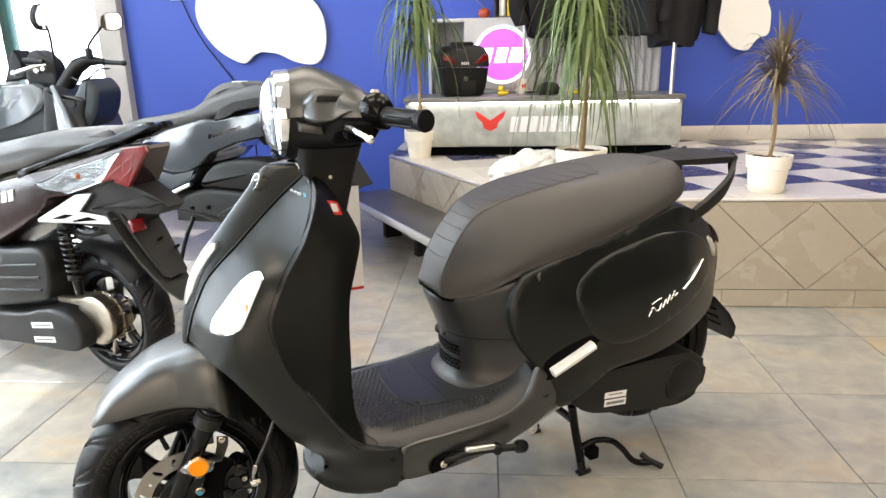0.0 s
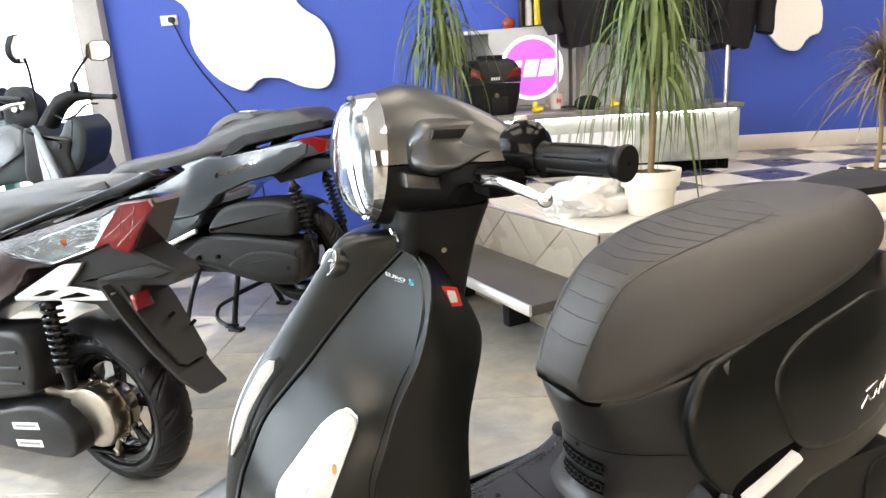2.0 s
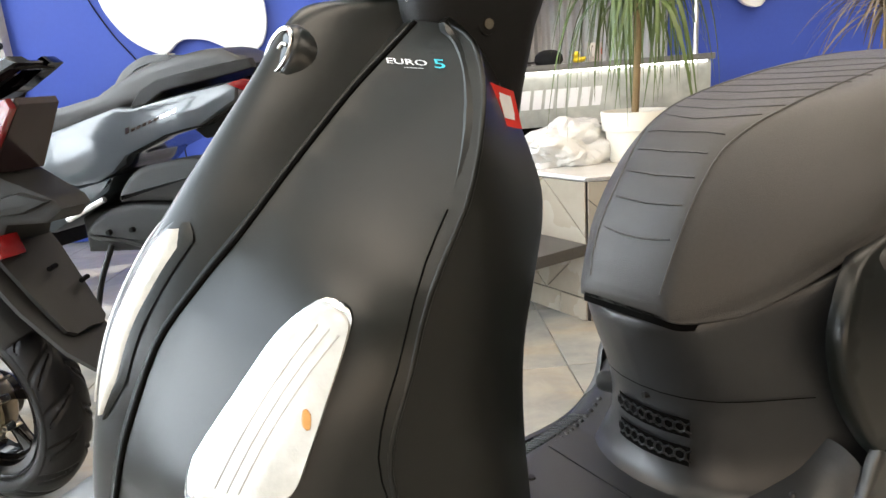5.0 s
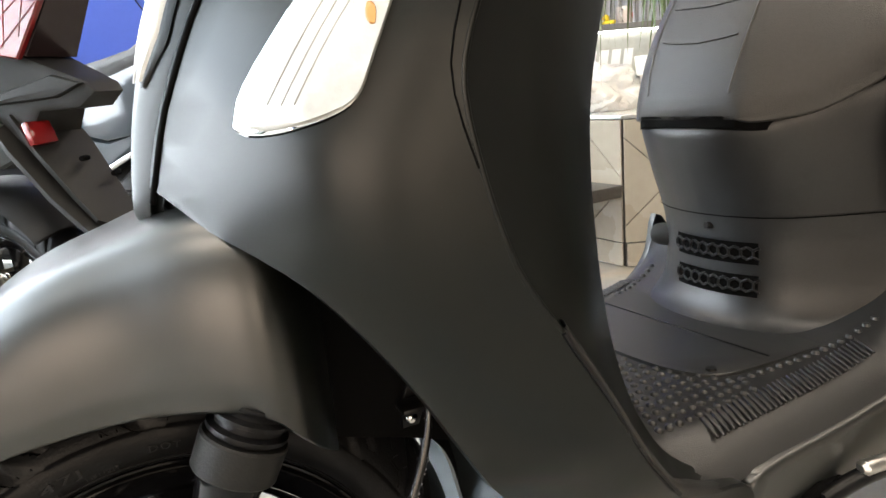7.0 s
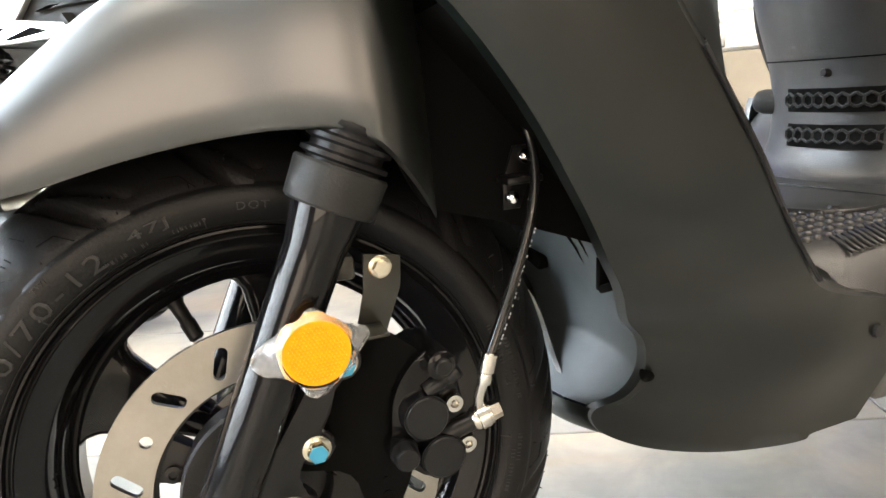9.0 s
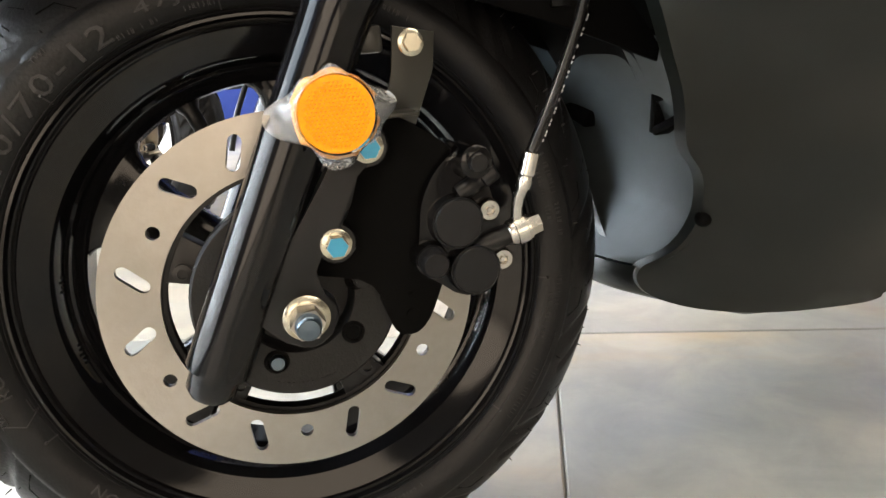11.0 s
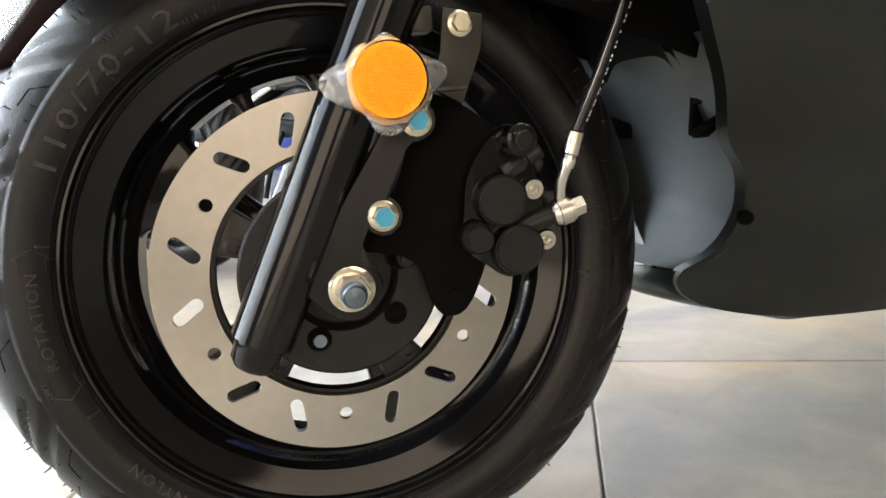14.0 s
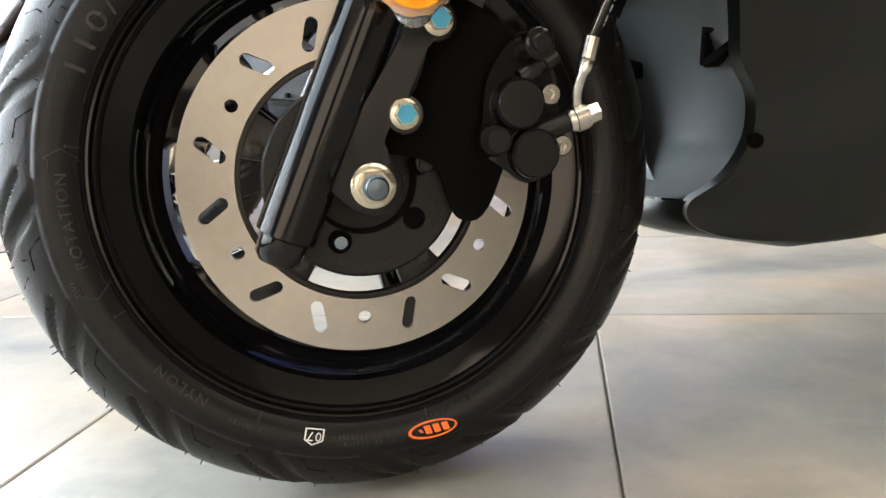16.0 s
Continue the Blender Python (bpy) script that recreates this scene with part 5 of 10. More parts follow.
side_panels = []
for side in (1, -1):
    sh = shield if side > 0 else far(shield)
    o = sp("front_side_panel", panel(bmesh.new(), side_outline, sh, 0.013, 0.012, 0, 0.0018, side), M_BODY_SHADED, scooter, "matt black front side panel", 30)
    side_panels.append(o)
    bm = bmesh.new()
    tube(bm, [(u + 0.002, side * (sh(u, z) - 0.0012), z) for u, z in loop2(EDGE[7:])], 0.0022, 10)
    sp("edge_moulding", bm, M_BODY_SHADED, o, "rounded edge moulding", 60)
    bm = bmesh.new()
    lip = loop2(EDGE[2:8])
    skin(bm, [[(u + du * min(1, k / 5), side * (sh(u, z) - dv), z + dz * min(1, k / 5)) for du, dv, dz in ((-0.001, -0.0004, 0), (0.003, 0.0002, 0.0015), (0.0065, 0.0025, 0.003), (0.0085, 0.007, 0.004), (0.0085, 0.014, 0.004))] for k, (u, z) in enumerate(lip)], False)
    sp("edge_lip", bm, M_MOULDED, o, "rolled rear lip of the leg shield", 60)
    bm = bmesh.new()
    seam = [(u - 0.008 * min(1, k / 6), z - 0.002 * min(1, k / 6)) for k, (u, z) in enumerate(loop2(EDGE[9:13]))]
    tube(bm, [(u, side * (sh(u, z) + 0.0002), z) for u, z in seam], 0.0006, 6)
    sp("seam", bm, M_DARK, o, "fine moulded seam", 60)
    bm = bmesh.new()
    tube(bm, [(u, side * (sh(u, z) + 0.0012), z) for u, z in loop2(SPLIT)], 0.002, 8)
    sp("panel_gap", bm, M_DARK, o, "dark joint beside the nose panel", 60)
    # Flat dark border, coloured as the shade of a recess.
    sp("signal_shade_border", panel(bmesh.new(), grown(1.06), sh, 0.012, 0.006, 0.0006, 0.0008, side), M_DARK, o, "dark sheet laid on as the shade round the signal", 60)
    sp("signal_rim", panel(bmesh.new(), grown(1.035), sh, 0.012, 0.008, 0.0016, 0.0022, side), M_CHROME, o, "bright signal surround", 60)
    sp("turn_signal", panel(bmesh.new(), grown(0.955), sh, 0.008, 0.006, 0.0045, 0.0022, side), M_LAMPWHITE, o, "clear white front turn signal", 60)
    for a, b in (((0.093, 0.612), (0.161, 0.700)), ((0.098, 0.611), (0.165, 0.698)), ((0.103, 0.611), (0.168, 0.695))):
        bm = bmesh.new()
        tube(bm, [(a[0] + (b[0] - a[0]) * k, side * (sh(a[0] + (b[0] - a[0]) * k, a[1] + (b[1] - a[1]) * k + 0.006 * math.sin(3.1 * k)) + 0.0045), a[1] + (b[1] - a[1]) * k + 0.006 * math.sin(3.1 * k)) for k in np.linspace(0, 1, 9)], 0.0006, 6)
        sp("lens_rib", bm, M_LAMPWHITE, o)
    bm = panel(bmesh.new(), [(p.x, p.y) for p in curve([(0.1405, 0.650, 0), (0.1425, 0.657, 0), (0.1445, 0.655, 0), (0.1425, 0.647, 0)], 3, True)], sh, 0.01, 0.001, 0.0052, 0.0008, side)
    sp("signal_bulb", bm, M_BULB, o, "amber bulb behind the lens", 60)
    for u, z in ((0.405, 0.264),):
        bm = bmesh.new()
        v = side * (sh(u, z))
        cyl(bm, (u, v - side * 0.003, z), (u, v + side * 0.0022, z), 0.0062, 0.0052, 18)
        sp("panel_screw", bm, M_SATIN, o)

# emission sticker, following the panel
def text_on(body, size, material, name, label, u0, z0, lean, shift, space=1.0, lift=0.0022):
    c = bpy.data.curves.new(name, "FONT")
    c.body, c.size, c.extrude, c.align_x, c.align_y, c.resolution_u, c.space_character = body, size, 0.0003, "CENTER", "CENTER", 2, space
    ob = bpy.data.objects.new(name, c)
    me = bpy.data.meshes.new_from_object(ob)
    bpy.data.objects.remove(ob)
    bm = bmesh.new()
    bm.from_mesh(me)
    ca, sa = math.cos(lean), math.sin(lean)
    for p in bm.verts:
        x, y, d = p.co
        x += shift
        u, z = u0 + x * ca - y * sa, z0 + x * sa + y * ca
        p.co = (u, shield(u, z) + lift + d, z)
    return sp(name, bm, material, side_panels[0], label, 0)


text_on("EURO", 0.0056, M_WHITEPRINT, "sticker_text", "white emission sticker lettering", 0.270, 0.842, radians(-17), -0.0045, 1.0)
text_on("5", 0.0088, M_TEALPRINT, "sticker_figure", "turquoise figure five", 0.270, 0.842, radians(-17), 0.0068)
text_on("-------", 0.003, M_WHITEPRINT, "sticker_bar", "", 0.2695, 0.8385, radians(-17), -0.003)

# nose between the side panels
NOSE = [(0.892, 0.262, 0.300, 0.080), (0.888, 0.229, 0.292, 0.086), (0.868, 0.206, 0.281, 0.0875), (0.833, 0.177, 0.242, 0.0865), (0.793, 0.143, 0.1985, 0.0855), (0.751, 0.108, 0.1545, 0.0845), (0.716, 0.082, 0.1175, 0.0815),
        (0.677, 0.061, 0.0845, 0.0755), (0.615, 0.041, 0.0555, 0.0635), (0.559, 0.031, 0.0395, 0.0545), (0.545, 0.033, 0.042, 0.052)]
nose_rows = smooth_rows(NOSE, 5)


def nose_u(z, v):
    """The nose's front: u at a height and a side position."""
    for a, b in zip(nose_rows, nose_rows[1:]):
        if b[0] <= z <= a[0]:
            t = (a[0] - z) / max(a[0] - b[0], 1e-9)
            r = a + (b - a) * t
            return r[1] + (r[2] - r[1]) * min(abs(v - VC) / (r[3] - VC), 1.2) ** 1.7
    return nose_rows[-1][1]


bm = bmesh.new()
for back in (0, 0.008):
    skin(bm, [[(uc + (us - uc) * abs(k) ** 1.7 + back, VC + (min(vs, shield(us, z)) - 0.003 - VC) * k, z) for k in np.linspace(-1, 1, 25)] for z, uc, us, vs in nose_rows], False)
nose = sp("nose_panel", bm, M_BODY_SHADED, scooter, "matt black centre nose panel", 60)
bm = bmesh.new()
for z, uc, us, vs in ((0.545, 0.04, 0.042, 0.05),):
    box(bm, (0.06, 0.04, 0.03), (0.08, VC, 0.545), 0.008)
sp("steering_seal", bm, M_DARK, nose)
for side in (1, -1):
    for name, pad, lift, m, lab in (("lamp_frame", 0.0035, 0.002, M_BODY_SHADED, "raised lamp surround"), ("daytime_lamp", 0.0, 0.004, M_LAMPWHITE, "clear white daytime running lamp")):
        bm = bmesh.new()
        rows = []
        for z in np.linspace(0.632 - pad, 0.748 + pad, 22):
            t = (z - 0.632) / 0.116
            c = 0.0125 + 0.005 * t
            w = (0.0085 + 0.002 * t + pad) * min(1, (z - 0.627 + pad) / 0.03, (0.754 + pad - z) / 0.016)
            rows.append([(nose_u(z, VC + c + x) - lift * (1 - abs(x / max(w, 1e-4)) ** 4), VC + side * (c + x), z) for x in np.linspace(-w, w, 9)])
        skin(bm, rows, False)
        sp(name, bm, m, nose, lab, 60)
bm = bmesh.new()
nd = Vector((-0.87, 0.12, 0.45)).normalized()
pb = Vector((nose_u(0.856, 0.043) + 0.010, 0.043, 0.856))
turned(bm, pb - nd * 0.034, pb + nd * 0.012, [(0, 0.0265), (0.02, 0.0245), (0.034, 0.0225), (0.0375, 0.0195), (0.038, 0.0185)], 36)
mount = sp("badge_mount", bm, M_BODY_SHADED, nose)
bm = bmesh.new()
turned(bm, pb + nd * 0.0025, pb + nd * 0.012, [(0, 0.0185), (0.0032, 0.0185), (0.004, 0.0175), (0.0032, 0.0152), (0.0012, 0.0148)], 36, False)
badge = sp("badge", bm, M_NICKEL, nose, "round chrome emblem ring")
bm = bmesh.new()
turned(bm, pb + nd * 0.0025, pb + nd * 0.012, [(0.0, 0.0152), (0.0016, 0.0152), (0.0022, 0.012), (0.0024, 0.0)], 36)
sp("badge_field", bm, M_GLOSS, badge, "gloss black emblem field")
bm = bmesh.new()
x1 = nd.cross(Vector((0, 0, 1))).normalized()
y1 = nd.cross(x1)
for a in (80, 200, 320):
    d, e = (x1 * math.cos(radians(a + k)) + y1 * math.sin(radians(a + k)) for k in (0, 55))
    tube(bm, curve([pb + nd * 0.0052 + d * 0.002, pb + nd * 0.0054 + d * 0.007, pb + nd * 0.0052 + (d + e) * 0.0066], 4), 0.0019, 8, 0.5)
sp("emblem_mark", bm, M_NICKEL, badge, "plain three-armed emblem")

# inner leg shield and glove box
GLOVE = [(0.302, 0.868, 0.118), (0.325, 0.852, 0.112), (0.352, 0.815, 0.108), (0.381, 0.763, 0.102), (0.392, 0.724, 0.101), (0.378, 0.665, 0.102), (0.362, 0.605, 0.104), (0.355, 0.53, 0.108), (0.352, 0.468, 0.116), (0.345, 0.41, 0.135), (0.343, 0.36, 0.158),
         (0.352, 0.325, 0.178), (0.380, 0.302, 0.196)]
inner_f = spread([(u, z, v - (0.0035 if i < 6 else 0.007)) for i, (u, z, v) in enumerate(EDGE[3:])] + GLOVE + [(0.26, 0.58, 0.165), (0.29, 0.7, 0.162), (0.3, 0.48, 0.162)])
inner_outline = loop2([(u - 0.003, z) for u, z, _ in EDGE[3:]])[:-1] + loop2(GLOVE)
bm = bmesh.new()
for side in (1, -1):
    panel(bm, inner_outline, inner_f if side > 0 else far(inner_f), 0.014, 0.01, 0, 0.003, side)
inner = sp("inner_leg_shield", bm, M_BODY_SHADED, scooter, "dark inner leg shield", 30)
bm = bmesh.new()
rows = []
for u, z, v in smooth_rows([(g[0], g[1], g[2]) for g in GLOVE], 3):
    rows.append([(u - 0.003 + 0.016 * (1 - abs(k) ** 2), VC + (v - VC) * k, z) for k in np.linspace(-1, 1, 15)])
skin(bm, rows, False)
sp("glove_box", bm, M_PLASTIC, inner, "black plastic glove box front", 60)
for side in (1, -1):
    bm = bmesh.new()
    rows = [[(u + 0.0015, side * (v + dv), z) for dv in (0.002, -0.001, -0.004)] for u, z, v in smooth_rows([(u, z, v) for u, z, v in EDGE[4:8]], 6)]
    tube(bm, [r[0] for r in rows], 0.0016, 6)
    sp("panel_seam", bm, M_SATIN, inner)
bm = bmesh.new()
lm = [Vector((0.318, 0.136, 0.826)), Vector((0.344, 0.129, 0.818)), Vector((0.352, 0.127, 0.79)), Vector((0.327, 0.135, 0.796))]
bm.faces.new([bm.verts.new(p) for p in lm])
label = sp("warning_label", bm, M_REDPAINT, inner, "red and white warning label", 0)
bm = bmesh.new()
cc = sum(lm, Vector()) / 4
for k in (0.25, -0.15):
    bm.faces.new([bm.verts.new(cc + (p - cc) * 0.5 + Vector((0, 0.0006, 0)) + Vector((0, 0, 0.008 * k))) for p in lm])
sp("label_print", bm, M_WHITEPRINT, inner, smooth=0)

# mudguard behind the front wheel, and the belly
def guard_rows(prof, deep):
    """Rows of a hollow sheet: edge u, height, middle and half width."""
    return [[(u + (deep * min(1, (z - 0.1785) / 0.045) - 0.0115 * max(0, 1 - (z - 0.1785) / 0.045)) * (1 - k * k), vm + w * k, z) for k in np.linspace(-1, 1, 25)] for u, z, vm, w in smooth_rows(prof, 5)]


bm = bmesh.new()
skin(bm, guard_rows([(0.235, 0.352, 0.0, 0.145), (0.262, 0.318, 0.0, 0.13), (0.280, 0.285, 0.0, 0.117), (0.2865, 0.255, 0.0, 0.1145), (0.2865, 0.235, 0.0, 0.1115), (0.285, 0.214, 0.0, 0.1035), (0.2825, 0.197, 0.0, 0.091), (0.278, 0.1855, 0.0, 0.073), (0.2745, 0.1785, 0.0, 0.054)], 0.02), False)
mud = sp("inner_mudguard", bm, mat("slate_grey_plastic", (0.042, 0.051, 0.055), 0.5, vary=0.14, grain=60, stain=9, spec=0.35, bump=0.06, bump_scale=500), scooter, "slate grey plastic mudguard behind the wheel", 60)
# The sheet's upper part is coloured black so the gap stays dark.
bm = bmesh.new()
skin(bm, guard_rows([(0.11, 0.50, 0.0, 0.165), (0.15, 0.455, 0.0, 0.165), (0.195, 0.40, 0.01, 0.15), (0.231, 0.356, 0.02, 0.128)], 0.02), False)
sp("inner_arch", bm, M_DARK, scooter, "upper mudguard sheet, black so the arch gap stays dark", 60)
# a dark box for the shade of a slot, and a moulded catch in the mudguard
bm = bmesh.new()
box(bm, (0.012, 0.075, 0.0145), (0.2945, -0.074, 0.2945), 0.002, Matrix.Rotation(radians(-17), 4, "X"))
sp("guard_slot_patch", bm, M_DARK, mud, "dark box laid on as the shade of a mudguard slot")
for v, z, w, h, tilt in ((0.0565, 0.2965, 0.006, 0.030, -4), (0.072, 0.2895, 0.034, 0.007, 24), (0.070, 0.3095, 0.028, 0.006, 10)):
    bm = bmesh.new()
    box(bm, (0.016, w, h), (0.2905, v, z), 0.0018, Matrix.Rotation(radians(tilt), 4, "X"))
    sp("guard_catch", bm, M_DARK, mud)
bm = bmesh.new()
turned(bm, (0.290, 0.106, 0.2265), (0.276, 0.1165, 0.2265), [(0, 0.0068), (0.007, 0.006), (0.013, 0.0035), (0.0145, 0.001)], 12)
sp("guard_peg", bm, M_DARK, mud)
bm = bmesh.new()
rows = []
CHIN = [(0.2735, 0.1785, 0.262, 0.1765), (0.2725, 0.168, 0.2595, 0.164), (0.279, 0.157, 0.266, 0.152), (0.298, 0.151, 0.287, 0.144)]
for u, z, um, zm in smooth_rows(CHIN, 4):
    ve = shield(u, z) - 0.002
    rows.append([(um + (u - um) * abs(k) ** 2.0, ve * k, zm + (z - zm) * abs(k) ** 2.2) for k in np.linspace(-1, 1, 25)])
for u, zb, w, zs in smooth_rows([(0.33, 0.140, 0.124, 0.154), (0.38, 0.147, 0.158, 0.163), (0.42, 0.157, 0.178, 0.186), (0.45, 0.169, 0.183, 0.195), (0.55, 0.174, 0.186, 0.205), (0.66, 0.184, 0.183, 0.22), (0.72, 0.22, 0.17, 0.25)], 4):
    mid = VC * min(max((0.62 - u) / 0.25, 0), 1)
    rows.append([(u - 0.008 * (1 - k * k) * (u < 0.29), mid + (w - mid) * math.copysign(min(1, abs(k) * 1.06) ** 0.9, k), zb + (zs - zb) * max(0, (abs(k) - 0.5) / 0.5) ** 2.2) for k in np.linspace(-1, 1, 25)])
skin(bm, rows, False)
sp("belly_pan", bm, M_BODY_SHADED, scooter, "matt black belly pan", 60)

# floorboard
FLOOR = [(0.350, 0.350, 0.17), (0.362, 0.330, 0.182), (0.385, 0.320, 0.192), (0.42, 0.318, 0.2), (0.5, 0.318, 0.203), (0.6, 0.319, 0.204), (0.66, 0.324, 0.204), (0.70, 0.335, 0.205), (0.74, 0.356, 0.206), (0.765, 0.39, 0.208)]


def floor_z(u, v):
    for a, b in zip(FLOOR, FLOOR[1:]):
        if a[0] <= u <= b[0]:
            t = (u - a[0]) / (b[0] - a[0])
            z, w = a[1] + (b[1] - a[1]) * t, a[2] + (b[2] - a[2]) * t
            return z - 0.034 * max(0, (abs(v) / w - 0.74) / 0.26) ** 2.2
    return 0.318


def far_scale(u):
    """Narrows the far half of the floorboard towards the front, to fit the camera's view."""
    return 0.77 + 0.23 * min(max((u - 0.46) / 0.25, 0), 1)


bm = bmesh.new()
skin(bm, [[(u, w * k * (1 if k > 0 else far_scale(u)), z - 0.034 * max(0, (abs(k) - 0.74) / 0.26) ** 2.2) for k in np.linspace(-1, 1, 41)] for u, z, w in smooth_rows(FLOOR, 4)], False)
floorboard = sp("floorboard", bm, M_MOULDED, scooter, "textured black plastic floorboard", 50)
bm = bmesh.new()
pan = [(0.475, 0), (0.478, 0.06), (0.492, 0.1), (0.525, 0.122), (0.62, 0.135), (0.69, 0.15), (0.715, 0.14), (0.72, 0.08), (0.72, 0)]
out = loop2([(a, b) for a, b in pan], 4)
out = out[:-1] + [(a, -b) for a, b in reversed(out)][:-1]
slab(bm, out, 0.317, 0.3215, "uv", 0.0015)
sp("deck_panel", bm, M_MOULDED, floorboard, "smooth black centre panel", 40)
bm = bmesh.new()
box(bm, (0.002, 0.24, 0.0016), (0.575, 0, 0.3222), 0.0005, Matrix.Rotation(radians(0), 4, "Z"))
sp("deck_seam", bm, M_SATIN, floorboard)
for v in (0.103, -0.078):
    bm = bmesh.new()
    cyl(bm, (0.508, v, 0.3205), (0.508, v, 0.3238), 0.0062, 0.0048, 14)
    sp("rivet", bm, M_SATIN, floorboard)
bm = bmesh.new()
for i in range(11):
    for j in range(-13, 14):
        u, v = 0.382 + i * 0.0125 + (0.006 if j % 2 else 0), j * 0.0125
        edge = 0.478 + 0.03 * (abs(v) / 0.1) ** 2 - 0.008
        if -0.118 < v < 0.155 and u < edge:
            z = floor_z(u, v)
            turned(bm, (u, v, z - 0.001), (u, v, z + 0.004), [(0, 0.0042), (0.0022, 0.0038), (0.0036, 0.0022), (0.0037, 0.0)], 8)
for side in (1, -1):
    for i in range(17):
        u = 0.505 + i * 0.0125
        v = side * (0.128 + 0.024 * (u - 0.5) / 0.2) * (1 if side > 0 else far_scale(u))
        z = floor_z(u, v)
        turned(bm, (u, v, z - 0.001), (u, v, z + 0.004), [(0, 0.0042), (0.0022, 0.0038), (0.0036, 0.0022), (0.0037, 0.0)], 8)
tagged(sp("grip_studs", bm, M_MOULDED, floorboard, "small round grip studs", 50), kind="stuff")
for side in (1, -1):
    bm = bmesh.new()
    for i in range(34):
        u = 0.425 + i * 0.0072
        v = 0.166 if side > 0 else -0.166 * far_scale(u)
        z = floor_z(u, 0.166)
        box(bm, (0.0032, 0.026, 0.003), (u, v, z + 0.0005), 0.0008, Matrix.Rotation(radians(side * 18), 4, "Z") @ Matrix.Rotation(radians(-side * 14), 4, "X"), 1)
    tagged(sp("grip_ribs", bm, M_MOULDED, floorboard, "ribbed grip strip along the floorboard edge", 40), kind="stuff")

# skirts below the floorboard
SKIRT = [(0.431, 0.228, 0.203), (0.428, 0.27, 0.209), (0.44, 0.284, 0.206), (0.55, 0.285, 0.2065), (0.66, 0.29, 0.2065), (0.715, 0.308, 0.2075), (0.752, 0.342, 0.2095), (0.77, 0.395, 0.212), (0.80, 0.36, 0.214), (0.82, 0.30, 0.21), (0.78, 0.25, 0.2), (0.72, 0.218, 0.192),
         (0.66, 0.198, 0.188), (0.55, 0.186, 0.186), (0.45, 0.19, 0.187)]
skirt_f = spread(SKIRT + [(0.55, 0.23, 0.2), (0.68, 0.25, 0.202)])
for side in (1, -1):
    sp("side_skirt", panel(bmesh.new(), [(p.x, p.y) for p in curve([(a, b, 0) for a, b, _ in SKIRT], 3, True)], skirt_f, 0.015, 0.012, 0, 0.003, side), M_BODY, scooter, "matt black side skirt", 60)

# column below the seat, with honeycomb vents
COL = [(0.318, 0.600, 1.12), (0.33, 0.622, 1.06), (0.36, 0.634, 1.02), (0.40, 0.633, 1.0), (0.435, 0.628, 1.0), (0.49, 0.606, 1.0), (0.53, 0.590, 1.0), (0.543, 0.589, 1.0), (0.547, 0.593, 0.985), (0.548, 0.602, 0.96)]
half = [(0, 0), (0.003, 0.03), (0.013, 0.06), (0.032, 0.088), (0.062, 0.112), (0.105, 0.138), (0.15, 0.168), (0.19, 0.194)]
rowsm = smooth_rows(COL, 4)


def col_point(z, v):
    for a, b in zip(rowsm, rowsm[1:]):
        if a[0] <= z <= b[0]:
            r = a + (b - a) * (z - a[0]) / (b[0] - a[0])
            for p, q in zip(half, half[1:]):
                if p[1] <= abs(v) <= q[1]:
                    return r[1] + p[0] + (q[0] - p[0]) * (abs(v) - p[1]) / (q[1] - p[1])
    return 0.63


smooth_half = [(p.x, p.y) for p in curve([(a, b, 0) for a, b in half], 4)]
bm = bmesh.new()


def col_rise(z, a):
    """The column's upper edge climbs towards the rear."""
    return z + max(0, (z - 0.49) / 0.058) * 0.075 * (a / 0.19) ** 1.3


skin(bm, [[(uf + a, b * k, col_rise(z, a)) for a, b in reversed(smooth_half)] + [(uf + a, -b * k, col_rise(z, a)) for a, b in smooth_half[1:]] for z, uf, k in rowsm], False)
column = sp("seat_column", bm, M_MOULDED, scooter, "black plastic column below the seat", 60)
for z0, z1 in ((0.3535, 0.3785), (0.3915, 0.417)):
    # No hole here: a black sheet on the column gives the vent's shade.
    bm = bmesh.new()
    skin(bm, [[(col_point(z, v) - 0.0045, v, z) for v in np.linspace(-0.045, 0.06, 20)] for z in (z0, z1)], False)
    vent = sp("vent_opening", bm, M_DARK, column, "dark sheet laid on as the vent's shaded depth", 60)
    bm = bmesh.new()
    hx = 0.0073
    for i in range(-5, 8):
        for j in range(3):
            v, z = (i + 0.5 * (j % 2)) * hx * 1.75 + 0.004, z0 + 0.002 + j * hx * 1.5
            if -0.043 < v < 0.058:
                for k in range(6):
                    a, b = radians(30 + 60 * k), radians(90 + 60 * k)
                    p = [(v + hx * math.cos(a), z + hx * math.sin(a)), (v + hx * math.cos(b), z + hx * math.sin(b))]
                    if all(z0 - 0.001 <= q[1] <= z1 + 0.001 for q in p):
                        tube(bm, [(col_point(q[1], q[0]) - 0.005, q[0], q[1]) for q in p], 0.0017, 5)
    tagged(sp("honeycomb", bm, M_PLASTIC, vent, "black honeycomb vent mesh", 0), kind="stuff")
bm = bmesh.new()
skin(bm, [[(col_point(z, v) - 0.003, v, z) for v in np.linspace(-0.1, 0.15, 30)] for z in (0.446, 0.4475)], False)
sp("column_seam", bm, M_DARK, column)
bm = bmesh.new()
cyl(bm, (0.632, 0.006, 0.4325), (0.624, 0.004, 0.433), 0.0048, 0.004, 14)
sp("column_screw", bm, M_SATIN, column)
bm = bmesh.new()
turned(bm, (0.672, -0.085, 0.4), (0.655, -0.112, 0.402), [(0, 0.015), (0.016, 0.0145), (0.024, 0.012), (0.028, 0.006), (0.029, 0.0)], 20)
